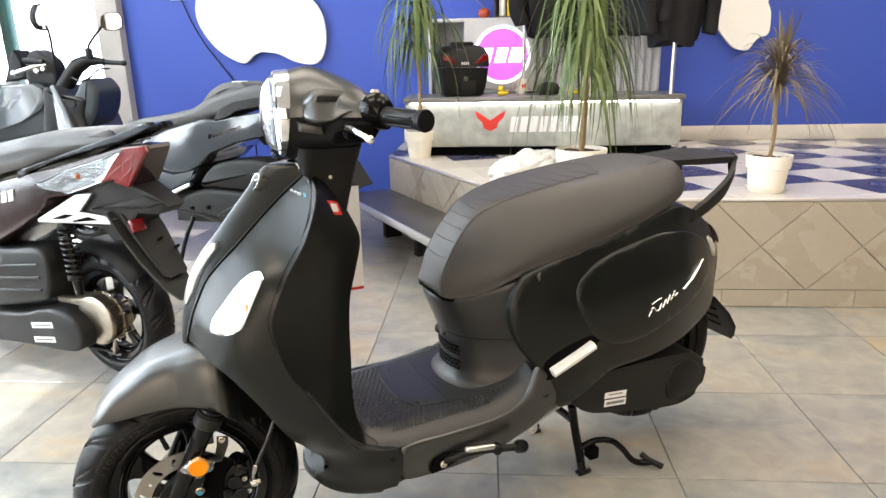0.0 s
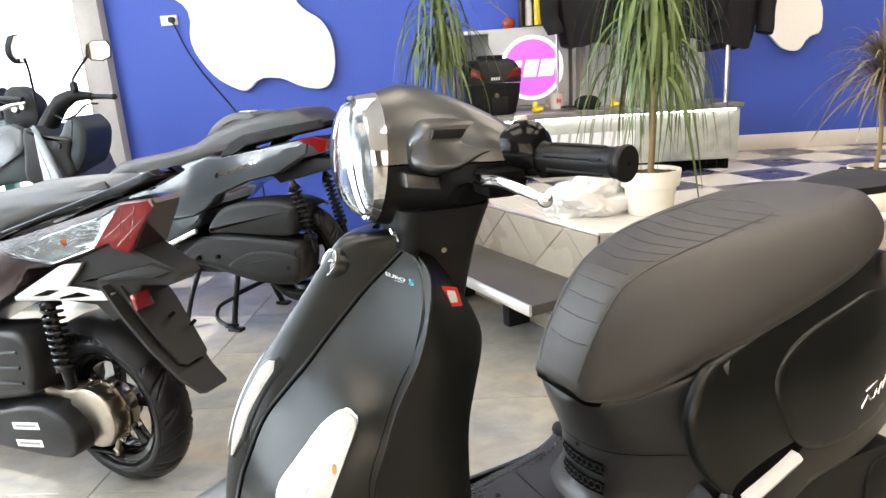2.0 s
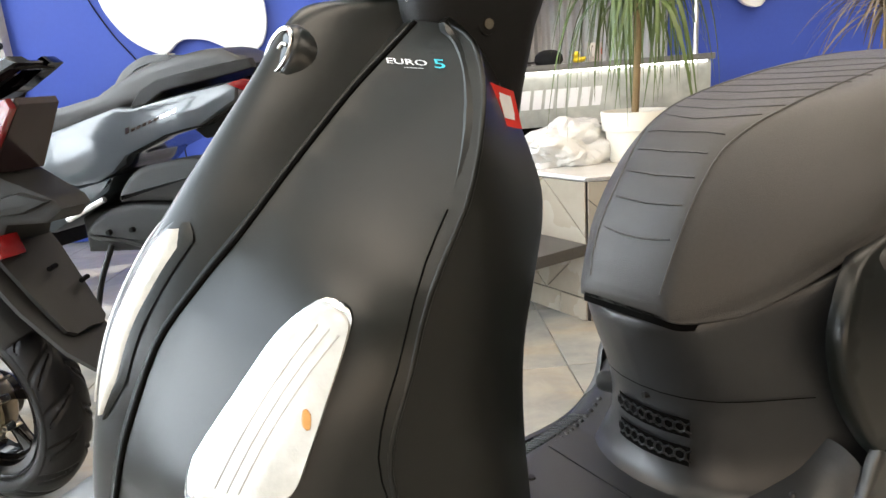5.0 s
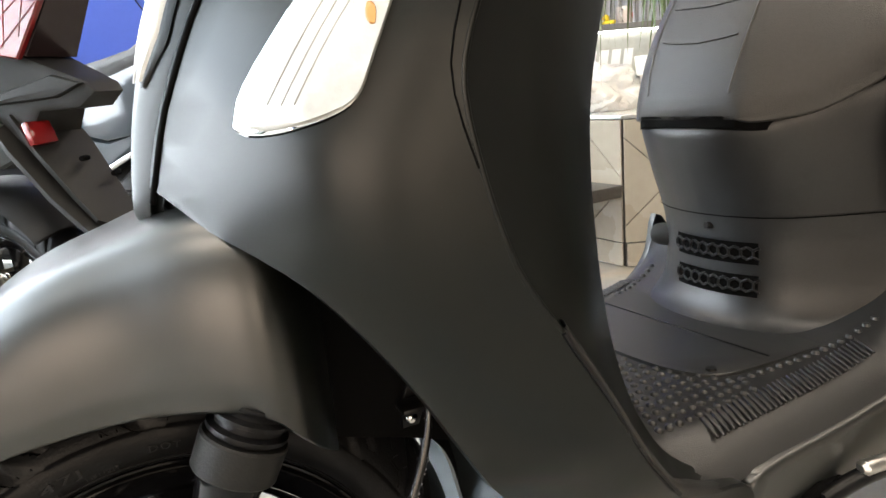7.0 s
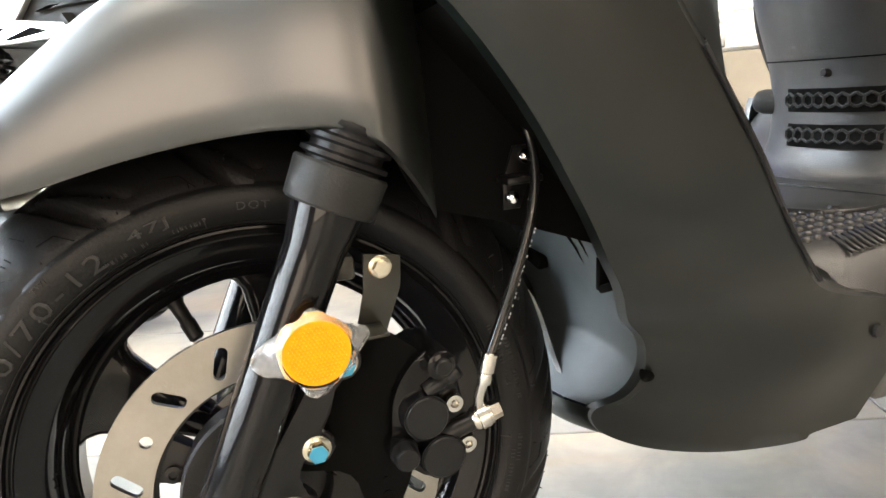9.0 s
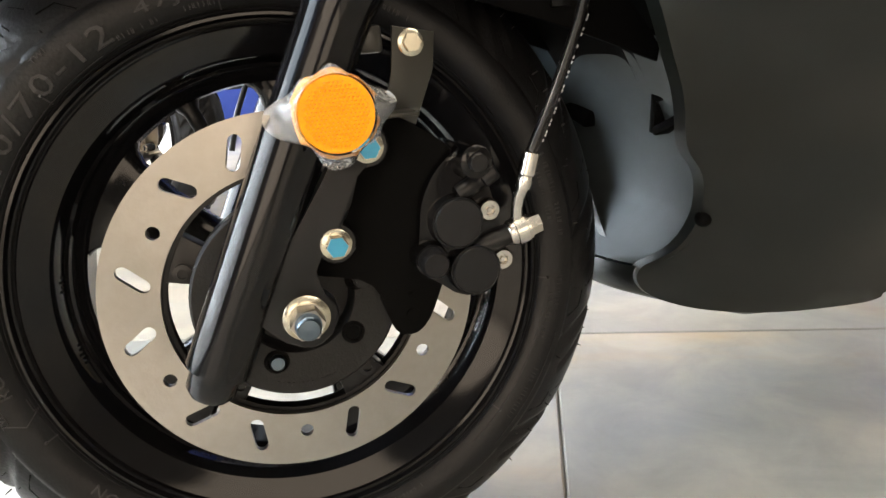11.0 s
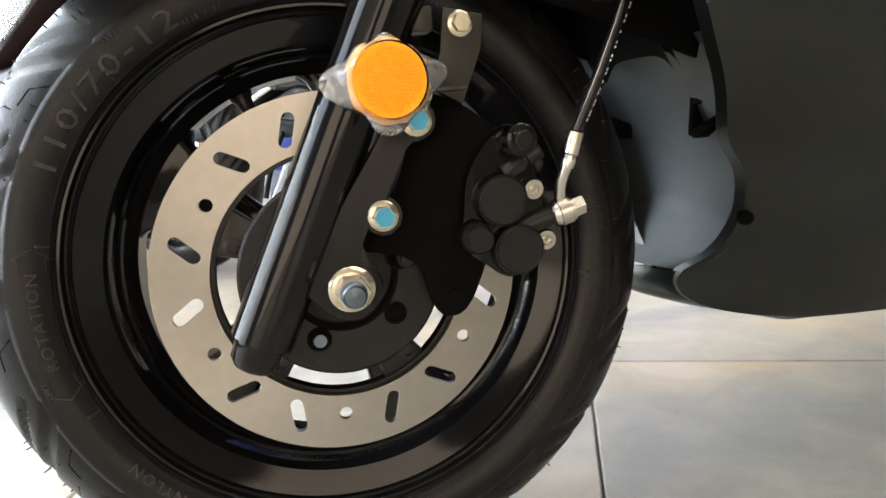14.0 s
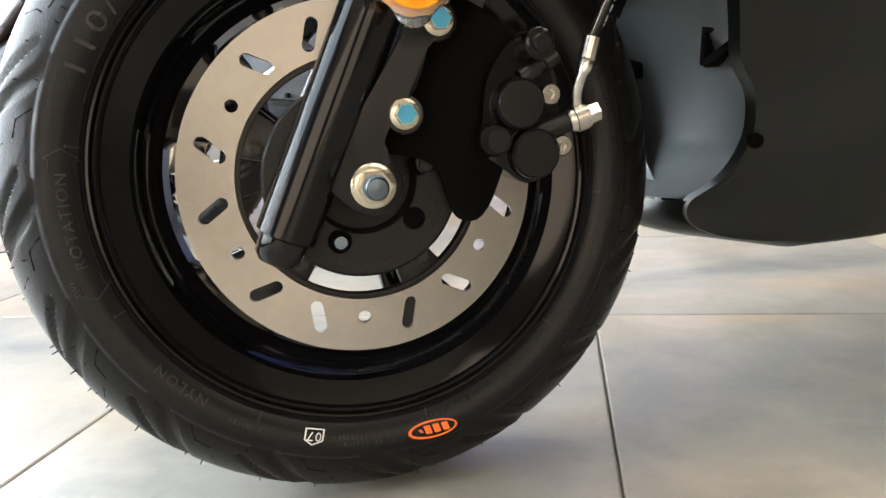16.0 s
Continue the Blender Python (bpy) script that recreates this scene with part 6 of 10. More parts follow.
sp("lock_cover", bm, M_PLASTIC_GREY, column)

# seat
SEAT = [(0.592, 0.556, 0.576, 0.066, 0.055), (0.602, 0.552, 0.612, 0.078, 0.06), (0.622, 0.552, 0.656, 0.094, 0.062), (0.65, 0.556, 0.700, 0.115, 0.062), (0.684, 0.572, 0.740, 0.138, 0.066), (0.72, 0.592, 0.760, 0.156, 0.078),
        (0.78, 0.621, 0.776, 0.175, 0.1), (0.86, 0.644, 0.790, 0.188, 0.118), (0.99, 0.677, 0.806, 0.193, 0.128), (1.1, 0.705, 0.817, 0.186, 0.124), (1.2, 0.732, 0.822, 0.162, 0.11), (1.26, 0.752, 0.818, 0.125, 0.085), (1.29, 0.775, 0.806, 0.08, 0.055)]
seat_rows = smooth_rows(SEAT, 5)


def seat_half(r):
    u, zb, zt, wb, wt = r
    h = zt - zb
    k = [(0, zb), (wb * 0.9, zb), (wb, zb + 0.1 * h), (wb * 0.985, zb + 0.34 * h), (wb * 0.45 + wt * 0.55, zb + 0.72 * h), (wt * 0.94, zb + 0.94 * h), (wt * 0.55, zt - 0.004 * h), (0, zt)]
    return [(p.x, p.y) for p in curve([(a, b, 0) for a, b in k], 5)]


def seat_loop(r):
    hp = seat_half(r)
    return [(r[0], a, b) for a, b in hp] + [(r[0], -a, b) for a, b in reversed(hp[1:-1])]


bm = bmesh.new()
skin(bm, [seat_loop(r) for r in seat_rows], True, True)
seat = sp("seat", bm, M_SEAT, scooter, "black vinyl seat with stitched ribs", 70)


def seat_at(u, k, lift=0.0006):
    """A point of the seat's skin: k runs from 0 (bottom, left) over 0.5 (top middle) to 1 (bottom, right)."""
    for a, b in zip(seat_rows, seat_rows[1:]):
        if a[0] <= u <= b[0]:
            r = a + (b - a) * (u - a[0]) / (b[0] - a[0])
            hp = seat_half(r)
            s = (k if k <= 0.5 else 1 - k) * 2 * (len(hp) - 1)
            i = min(int(s), len(hp) - 2)
            y, z = (hp[i][c] + (hp[i + 1][c] - hp[i][c]) * (s - i) for c in (0, 1))
            return Vector((u, (y + lift) * (1 if k <= 0.5 else -1), z + lift))
    return Vector((u, 0, 0.8))


def stitch(points, r=0.0012):
    bm = bmesh.new()
    tube(bm, points, r, 5)
    sp("stitching", bm, M_THREAD, seat, "stitched seam", 60)


for s in (0, 1):
    stitch([seat_at(u, abs(s - k)) for u, k in [(x, 0.36) for x in np.linspace(0.594, 0.70, 16)] + [(x, 0.36 + 0.03 * (x - 0.7) / 0.1) for x in np.linspace(0.705, 0.8, 10)]
            + [(x, 0.39 + 0.025 * math.sin((x - 0.8) * 6)) for x in np.linspace(0.81, 0.98, 12)] + [(0.99 + 0.055 * math.sin(q), 0.413 + 0.087 * (1 - math.cos(q))) for q in np.linspace(0.1, 1.57, 12)]], 0.0013)
    stitch([seat_at(u, abs(s - k)) for u, k in [(1.075, 0.18), (1.085, 0.27), (1.11, 0.34), (1.15, 0.375), (1.2, 0.395), (1.25, 0.42)]], 0.0012)
for i, u in enumerate((0.612, 0.632, 0.652, 0.672, 0.695, 0.722, 0.752, 0.785, 0.82, 0.857, 0.897, 0.94, 0.985)):
    bm = bmesh.new()
    pts = [seat_at(u + 0.016 * (2 * abs(k - 0.5) / 0.16) ** 2 * (0.75 if u > 0.72 else 0.1), k, 0.0002) for k in np.linspace(0.39, 0.61, 15)]
    tube(bm, pts, 0.0015, 6, None, 0.7)
    sp("rib", bm, M_SEAT, seat, "", 60)
bm = bmesh.new()
skin(bm, [[(u, w * k, zb - 0.008) for k in np.linspace(-1, 1, 9)] + [(u, w * k, zb + 0.004) for k in np.linspace(1, -1, 9)] for u, zb, zt, w, wt in [(r[0], r[1], r[2], r[3] * 0.93, r[4]) for r in seat_rows]], True, True)
sp("seat_base", bm, M_DARK, seat, "black plastic seat base", 40)
# Black filler, added to keep the gap under the seat in shade.
bm = bmesh.new()
slab(bm, [(0.622, 0.53), (0.618, 0.56), (0.72, 0.60), (0.85, 0.645), (0.85, 0.53)], -0.05, 0.05, "uz", 0.004)
sp("seat_gap_fill", bm, M_DARK, seat, "black block filling the shaded gap below the seat")
for v, w in ((-0.035, 0.018), (0.012, 0.03), (0.05, 0.012)):
    bm = bmesh.new()
    box(bm, (0.012, w, 0.014), (0.606, v, 0.552), 0.002)
    sp("hinge_lug", bm, M_SATIN, seat)

# rear body
REAR = [(0.742, 0.606, 0.188), (0.782, 0.624, 0.186), (0.855, 0.643, 0.186), (1.0, 0.677, 0.184), (1.109, 0.702, 0.178), (1.2, 0.712, 0.160), (1.28, 0.695, 0.132), (1.345, 0.66, 0.112), (1.41, 0.602, 0.096), (1.455, 0.54, 0.078), (1.475, 0.485, 0.062), (1.468, 0.45, 0.066),
        (1.396, 0.412, 0.128), (1.3, 0.385, 0.168), (1.237, 0.368, 0.186), (1.114, 0.349, 0.204), (1.004, 0.345, 0.209), (0.954, 0.325, 0.207), (0.9, 0.292, 0.204), (0.845, 0.275, 0.203), (0.822, 0.300, 0.209), (0.80, 0.365, 0.2135), (0.765, 0.405, 0.208), (0.728, 0.455, 0.204), (0.708, 0.50, 0.202), (0.704, 0.552, 0.198)]
rear_f = spread(REAR + [(0.85, 0.5, 0.221), (1.0, 0.52, 0.228), (1.1, 0.45, 0.226), (1.2, 0.55, 0.212), (1.3, 0.5, 0.18), (0.95, 0.42, 0.22), (0.8, 0.55, 0.212), (1.05, 0.62, 0.212), (0.9, 0.35, 0.217)])
rear_outline = [(p.x, p.y) for p in curve([(a, b, 0) for a, b, _ in REAR], 4, True)]
oval = [(p.x, p.y) for p in curve([(a, b, 0) for a, b in [(0.868, 0.559), (0.884, 0.503), (0.915, 0.455), (0.972, 0.424), (1.05, 0.418), (1.177, 0.457), (1.30, 0.507), (1.345, 0.545), (1.335, 0.6), (1.25, 0.643), (1.17, 0.658), (1.094, 0.660), (0.972, 0.634), (0.9, 0.602)]], 4, True)]
rear_panels = []
for side in (1, -1):
    o = sp("rear_body_panel", panel(bmesh.new(), rear_outline, rear_f, 0.016, 0.02, 0, 0.004, side), M_BODY_SHADED, scooter, "matt black rear body panel", 60, None if side > 0 else Matrix.Translation((-0.045, 0.012, 0)))
    rear_panels.append(o)
    bm = panel(bmesh.new(), [(1.1 + (x - 1.1) * 1.016, 0.54 + (y - 0.54) * 1.03) for x, y in oval], rear_f, 0.02, 0.004, 0.0006, 0.0005, side)
    sp("cover_gap", bm, M_DARK, o, smooth=60)
    cover = sp("side_cover", panel(bmesh.new(), oval, lambda a, b: rear_f(a, b), 0.014, 0.006, 0.0045, 0.004, side), M_BODY_SHADED, o, "oval satin black side cover", 60)
    bm = bmesh.new()
    p = [(1.066, 0.474), (1.078, 0.497), (1.088, 0.486), (1.098, 0.487), (1.104, 0.502), (1.11, 0.49), (1.118, 0.512), (1.122, 0.497), (1.132, 0.52), (1.136, 0.504), (1.148, 0.527), (1.15, 0.512), (1.16, 0.518)]
    tube(bm, curve([(a, side * (rear_f(a, b) + 0.0062), b) for a, b in p], 4), 0.0021, 6)
    tube(bm, curve([(a, side * (rear_f(a, b) + 0.0062), b) for a, b in ((1.072, 0.505), (1.09, 0.513), (1.105, 0.517))], 4), 0.0018, 6)
    sp("script_badge", bm, M_CHROME, o, "chrome script emblem", 60)
    bm = bmesh.new()
    tube(bm, [(a, side * (rear_f(a, b) + 0.006), b) for a, b in ((1.182, 0.522), (1.215, 0.538), (1.25, 0.556), (1.285, 0.572))], 0.0055, 8, None, 0.5)
    sp("chrome_trim", bm, M_CHROME, o, "chrome trim strip", 60)
    if side < 0:
        continue
    # footpeg on a dark sheet that draws the shade of its pocket
    bm = panel(bmesh.new(), [(p.x, p.y) for p in curve([(a, b, 0) for a, b in [(0.782, 0.376), (0.79, 0.41), (0.85, 0.442), (0.925, 0.455), (0.932, 0.436), (0.87, 0.39), (0.80, 0.36)]], 4, True)], rear_f, 0.02, 0.004, 0.001, 0.001, side)
    sp("peg_shade_sheet", bm, M_DARK, o, "dark sheet laid on as the shade of the footpeg pocket", 60)
    bm = bmesh.new()
    va, vb = (side * (rear_f(a, b) + 0.009) for a, b in ((0.8, 0.381), (0.908, 0.433)))
    loops = []
    for t in np.linspace(0, 1, 9):
        q = Vector((0.8, va, 0.381)).lerp(Vector((0.908, vb, 0.433)), t)
        w = 0.0115 - 0.002 * abs(t - 0.5)
        loops.append([q + Vector((-0.43 * y, side * x, 0.9 * y)) for x, y in ((-0.008, -w), (0.007, -w * 0.9), (0.011, 0), (0.006, w * 0.9), (-0.008, w))])
    skin(bm, loops, True, True)
    sp("footpeg", bm, M_STICKER, o, "folded footpeg wrapped in white film", 30)

bm = bmesh.new()
rows = []
for u, z, w in smooth_rows([(1.2, 0.712, 0.16), (1.28, 0.696, 0.132), (1.345, 0.661, 0.112), (1.41, 0.603, 0.096), (1.455, 0.541, 0.078), (1.477, 0.486, 0.062), (1.468, 0.45, 0.066)], 4):
    rows.append([(u + 0.014 * (1 - k * k), w * k, z + 0.01 * (1 - k * k)) for k in np.linspace(-1, 1, 15)])
skin(bm, rows, False)
sp("tail_panel", bm, M_BODY, scooter, "matt black tail panel", 60)
bm = bmesh.new()
rows = []
for u, z, w in smooth_rows([(1.362, 0.656, 0.075), (1.40, 0.624, 0.095), (1.425, 0.592, 0.1), (1.442, 0.566, 0.09)], 4):
    rows.append([(u + 0.02 * (1 - k * k), w * k, z + 0.008 * (1 - k * k) + 0.006) for k in np.linspace(-1, 1, 15)])
skin(bm, rows, False)
sp("tail_lamp", bm, M_RED, scooter, "red tail lamp", 60)
for side in (1, -1):
    bm = panel(bmesh.new(), [(p.x, p.y) for p in curve([(a, b, 0) for a, b in [(1.36, 0.605), (1.385, 0.6), (1.42, 0.565), (1.425, 0.545), (1.395, 0.552), (1.37, 0.58)]], 4, True)], rear_f, 0.01, 0.006, 0.004, 0.003, side)
    sp("rear_turn_signal", bm, M_LAMPWHITE, scooter, "clear white rear turn signal", 60)

# luggage rail behind the seat
bm = bmesh.new()
out = loop2([(1.24, 0.0), (1.245, 0.055), (1.30, 0.075), (1.40, 0.092), (1.47, 0.098), (1.497, 0.06), (1.505, 0.0)], 5)
slab(bm, out + [(a, -b) for a, b in reversed(out[1:-1])], 0.800, 0.815, "uv", 0.004)
rail = sp("luggage_rack", bm, M_PLASTIC_GREY, scooter, "black plastic rear rack", 40)
for side in (1, -1):
    bm = bmesh.new()
    pts = curve([(1.462, side * 0.088, 0.806), (1.45, side * 0.105, 0.782), (1.39, side * 0.142, 0.748), (1.31, side * 0.168, 0.718), (1.235, side * 0.184, 0.694)], 6)
    loops = []
    for i, p in enumerate(pts):
        w = 0.0165 + 0.007 * math.sin(math.pi * i / (len(pts) - 1))
        loops.append([p + Vector((0.25 * y, side * x, y)) for x, y in ((-0.008, -w), (0.006, -w * 0.9), (0.0105, 0), (0.006, w * 0.9), (-0.008, w))])
    skin(bm, loops, True, True)
    sp("grab_handle", bm, M_PLASTIC_GREY, rail, "black grab handle", 50)
bm = bmesh.new()
box(bm, (0.1, 0.07, 0.08), (1.30, 0, 0.765), 0.02)
sp("rack_mount", bm, M_PLASTIC, rail)

# engine, rear wheel, stands
bm = bmesh.new()
eng = [(0.90, 0.25), (0.94, 0.222), (1.0, 0.205), (1.18, 0.172), (1.26, 0.168), (1.315, 0.19), (1.335, 0.235), (1.33, 0.275), (1.295, 0.305), (1.22, 0.318), (1.05, 0.322), (0.93, 0.318), (0.895, 0.29)]
slab(bm, [(p.x, p.y) for p in curve([(a, b, 0) for a, b in eng], 4, True)], 0.075, 0.183, "uz", 0.012)
engine = sp("engine_cover", bm, M_PLASTIC_GREY, scooter, "black engine and transmission cover", 50)
bm = bmesh.new()
slab(bm, [(p.x, p.y) for p in curve([(a, b, 0) for a, b in [(1.21, 0.19), (1.30, 0.2), (1.318, 0.24), (1.29, 0.285), (1.22, 0.29), (1.195, 0.24)]], 4, True)], 0.17, 0.188, "uz", 0.006)
sp("cover_plate", bm, M_PLASTIC, engine, smooth=50)
bm = bmesh.new()
box(bm, (0.34, 0.09, 0.07), (1.1, 0.1, 0.355), 0.02, Matrix.Rotation(radians(-3), 4, "Y"))
sp("air_box", bm, M_DARK, engine, "black air box", 50)
bm = bmesh.new()
box(bm, (0.3, 0.16, 0.12), (1.0, -0.02, 0.26), 0.03)
sp("crankcase", bm, M_SATIN, engine, smooth=50)
for z, h in ((0.251, 0.017), (0.229, 0.019)):
    bm = bmesh.new()
    box(bm, (0.07, 0.0006, h), (1.024, 0.1836, z + 0.0), 0, Matrix.Rotation(radians(6), 4, "Y"))
    st = sp("sticker", bm, M_STICKER, engine, "white paper sticker with grey print", 0)
    bm = bmesh.new()
    if h > 0.018:
        box(bm, (0.058, 0.0006, 0.008), (1.024, 0.1841, z), 0, Matrix.Rotation(radians(6), 4, "Y"))
    else:
        box(bm, (0.045, 0.0006, 0.003), (1.024, 0.1841, z + 0.002), 0, Matrix.Rotation(radians(6), 4, "Y"))
    sp("sticker_print", bm, M_PRINT, st, smooth=0)
rear_wheel = cast_wheel("rear_wheel", scooter, 1.285, 0.0, 0.262, 5, 10, seg=72)
sp("tyre", tyre_mesh(bmesh.new(), 1.285, 0.0, 0.262, 240), M_RUBBER, rear_wheel, "black scooter tyre", 50)
bm = bmesh.new()
rows = [[(u, v, z) for v in np.linspace(-w, w, 9)] for u, z, w in ((1.40, 0.43, 0.075), (1.45, 0.40, 0.085), (1.51, 0.34, 0.09), (1.545, 0.29, 0.088), (1.575, 0.24, 0.06))]
skin(bm, rows, False)
skin(bm, [[(u + 0.008, v, z + 0.006) for u, v, z in r] for r in rows], False)
flap = sp("mudflap", bm, M_PLASTIC, scooter, "black plastic rear mudflap", 40)
for i in range(4):
    bm = bmesh.new()
    t = i / 4
    box(bm, (0.004, 0.15 - 0.02 * i, 0.006), (1.462 + 0.1 * t, 0, 0.388 - 0.13 * t), 0.001)
    sp("flap_rib", bm, M_PLASTIC, flap)
bm = bmesh.new()
tube(bm, [(0.958, -0.1, 0.15), (0.958, 0.105, 0.15)], 0.011, 12)
stand = sp("centre_stand", bm, M_SATIN, scooter, "black tubular centre stand", 50)
for side in (1, -1):
    bm = bmesh.new()
    tube(bm, curve([(0.952, side * 0.10, 0.195), (0.962, side * 0.105, 0.12), (0.972, side * 0.112, 0.06), (0.980, side * 0.117, 0.006)], 5), 0.0115, 12)
    leg = sp("stand_leg", bm, M_GLOSS, stand, "", 50)
    bm = bmesh.new()
    tube(bm, curve([(0.966, side * 0.122, 0.03), (0.976, side * 0.122, 0.008), (0.992, side * 0.124, -0.003), (1.0, side * 0.128, 0.004)], 4), 0.0065, 10)
    box(bm, (0.034, 0.022, 0.008), (0.982, side * 0.117, -0.0058), 0.002)
    sp("stand_foot", bm, M_SATIN, leg, "", 50)
bm = bmesh.new()
tube(bm, curve([(0.970, 0.114, 0.066), (0.99, 0.120, 0.08), (1.022, 0.127, 0.087), (1.06, 0.14, 0.08), (1.09, 0.15, 0.052), (1.115, 0.16, 0.018), (1.14, 0.168, 0.005), (1.168, 0.178, 0.004)], 7), 0.0085, 12)
lever = sp("stand_lever", bm, M_GLOSS, stand, "gloss black stand lever", 50)
bm = bmesh.new()
tube(bm, curve([(1.152, 0.155, 0.022), (1.166, 0.172, 0.008), (1.178, 0.19, 0.003), (1.184, 0.205, 0.002)], 5), 0.0085, 10)
sp("lever_pad", bm, M_SATIN, lever, "", 50)
bm = bmesh.new()
box(bm, (0.03, 0.03, 0.034), (1.01, 0.118, 0.05), 0.004)
sp("stand_stop", bm, M_DARK, stand)
# side stand, folded up under the floorboard
bm = bmesh.new()
slab(bm, [(0.498, 0.196), (0.502, 0.228), (0.53, 0.238), (0.568, 0.23), (0.565, 0.212), (0.53, 0.2)], 0.172, 0.205, "uz", 0.003)
sides = sp("side_stand", bm, M_DARK, scooter, "folded black side stand", 40)
bm = bmesh.new()
tube(bm, curve([(0.53, 0.205, 0.222), (0.58, 0.213, 0.230), (0.64, 0.222, 0.228), (0.70, 0.236, 0.224)], 6), 0.0085, 12)
arm = sp("stand_arm", bm, M_SATIN, sides, "", 50)
bm = bmesh.new()
turned(bm, (0.575, 0.214, 0.240), (0.655, 0.226, 0.236), [(0, 0.004), (0.004, 0.0075), (0.068, 0.0075), (0.074, 0.004), (0.082, 0.003)], 14)
sp("stand_spring", bm, M_ALU, sides, "bright return spring")
bm = bmesh.new()
turned(bm, (0.652, 0.216, 0.226), (0.652, 0.236, 0.228), [(0, 0.013), (0.014, 0.013), (0.018, 0.009), (0.018, 0)], 18)
sp("pivot", bm, M_SATIN, sides)
bm = bmesh.new()
turned(bm, (0.704, 0.226, 0.218), (0.712, 0.25, 0.232), [(0, 0.012), (0.004, 0.0155), (0.02, 0.0155), (0.026, 0.012), (0.026, 0.0)], 18)
sp("stand_foot", bm, M_RUBBER, sides, "black rubber stand tip")
bm = bmesh.new()
turned(bm, (0.525, 0.2, 0.214), (0.525, 0.214, 0.216), [(0, 0.009), (0.008, 0.009), (0.01, 0.006), (0.01, 0)], 12)
sp("pivot_bolt", bm, M_ZINC, sides, "zinc pivot bolt")
# engine mount in front of the stand
bm = bmesh.new()
turned(bm, (0.795, 0.10, 0.198), (0.795, 0.158, 0.198), [(0, 0.016), (0.05, 0.016), (0.053, 0.013), (0.053, 0.007), (0.049, 0.006), (0.049, 0)], 22)
mount2 = sp("engine_mount", bm, M_ALU, scooter, "bare metal engine mount bush", 40)
bm = bmesh.new()
tube(bm, curve([(0.80, 0.145, 0.206), (0.85, 0.14, 0.224), (0.90, 0.135, 0.236)], 5), 0.006, 10)
sp("link_rod", bm, M_ALU, mount2, "pale metal link rod")
bm = bmesh.new()
tube(bm, [(0.72, 0.1, 0.225), (0.83, 0.105, 0.225), (0.95, 0.1, 0.215)], 0.013, 10)
sp("frame_arm", bm, M_CASTALU, mount2, "bare metal frame arm", 50)

# ---- headlamp housing and handlebar ----
HC = Vector((0.0, -0.004, 0.987))


def ring_pts(u_top, u_bot, r, n=48, cy=-0.004, cz=0.987, sq=0.0):
    out = []
    for i in range(n):
        a = 2 * math.pi * i / n
        z = cz + r * math.sin(a)
        t = (math.sin(a) + 1) / 2
        out.append((u_bot + (u_top - u_bot) * t, cy + r * math.cos(a), z))
    return out


NAC = [(0.284, 0.264, 0.0815, 1.069, 0.905, 0.92), (0.298, 0.276, 0.084, 1.072, 0.902, 0.9), (0.318, 0.3, 0.092, 1.076, 0.898, 0.86), (0.342, 0.33, 0.110, 1.072, 0.900, 0.8), (0.37, 0.36, 0.134, 1.060, 0.905, 0.72), (0.395, 0.388, 0.148, 1.047, 0.915, 0.68), (0.415, 0.41, 0.15, 1.034, 0.925, 0.66), (0.428, 0.424, 0.135, 1.022, 0.94, 0.66)]
upper, lower = [], []
for ut, ub, w, zt, zb, k in smooth_rows(NAC, 5):
    zc = 0.985
    up, lo = [], []
    for i in range(25):
        a = math.pi * i / 24
        c, s = math.cos(a), math.sin(a)
        hw = math.copysign(abs(c) ** k, c) * w
        up.append((ub + (ut - ub) * (0.5 + 0.5 * s), HC.y + hw, zc + (zt - zc) * s ** 0.9))
        lo.append((ub + (ut - ub) * (0.5 - 0.5 * s), HC.y + hw * (1 - 0.28 * s), zc - 0.002 - (zc - zb) * s ** 0.9))
    upper.append(up)
    lower.append(lo)
bm = bmesh.new()
skin(bm, upper, False)
bm.faces.new([bm.verts.new(p) for p in upper[-1]])
housing = sp("headlamp_housing", bm, M_BODY, scooter, "satin matt black headlamp housing", 60, MF)
bm = bmesh.new()
skin(bm, lower, False)
bm.faces.new([bm.verts.new(p) for p in lower[-1]])
sp("lower_housing", bm, M_PLASTIC, housing, "black plastic lower headlamp housing", 60)
BROW = [(0.298, [(0.060, 1.000), (0.080, 1.016), (0.098, 1.010), (0.099, 1.004), (0.108, 0.985), (0.092, 0.978)]),
        (0.316, [(0.060, 1.000), (0.076, 1.036), (0.111, 1.029), (0.112, 1.013), (0.124, 0.979), (0.106, 0.968)]),
        (0.345, [(0.060, 1.000), (0.080, 1.040), (0.117, 1.031), (0.118, 1.011), (0.137, 0.981), (0.116, 0.972)]),
        (0.372, [(0.060, 1.000), (0.085, 1.039), (0.121, 1.030), (0.123, 1.008), (0.144, 0.996), (0.124, 0.986)]),
        (0.410, [(0.070, 1.000), (0.095, 1.029), (0.126, 1.018), (0.130, 1.005), (0.150, 1.001), (0.13, 0.988)]),
        (0.440, [(0.080, 1.000), (0.100, 1.018), (0.128, 1.009), (0.131, 1.001), (0.146, 0.997), (0.13, 0.987)])]
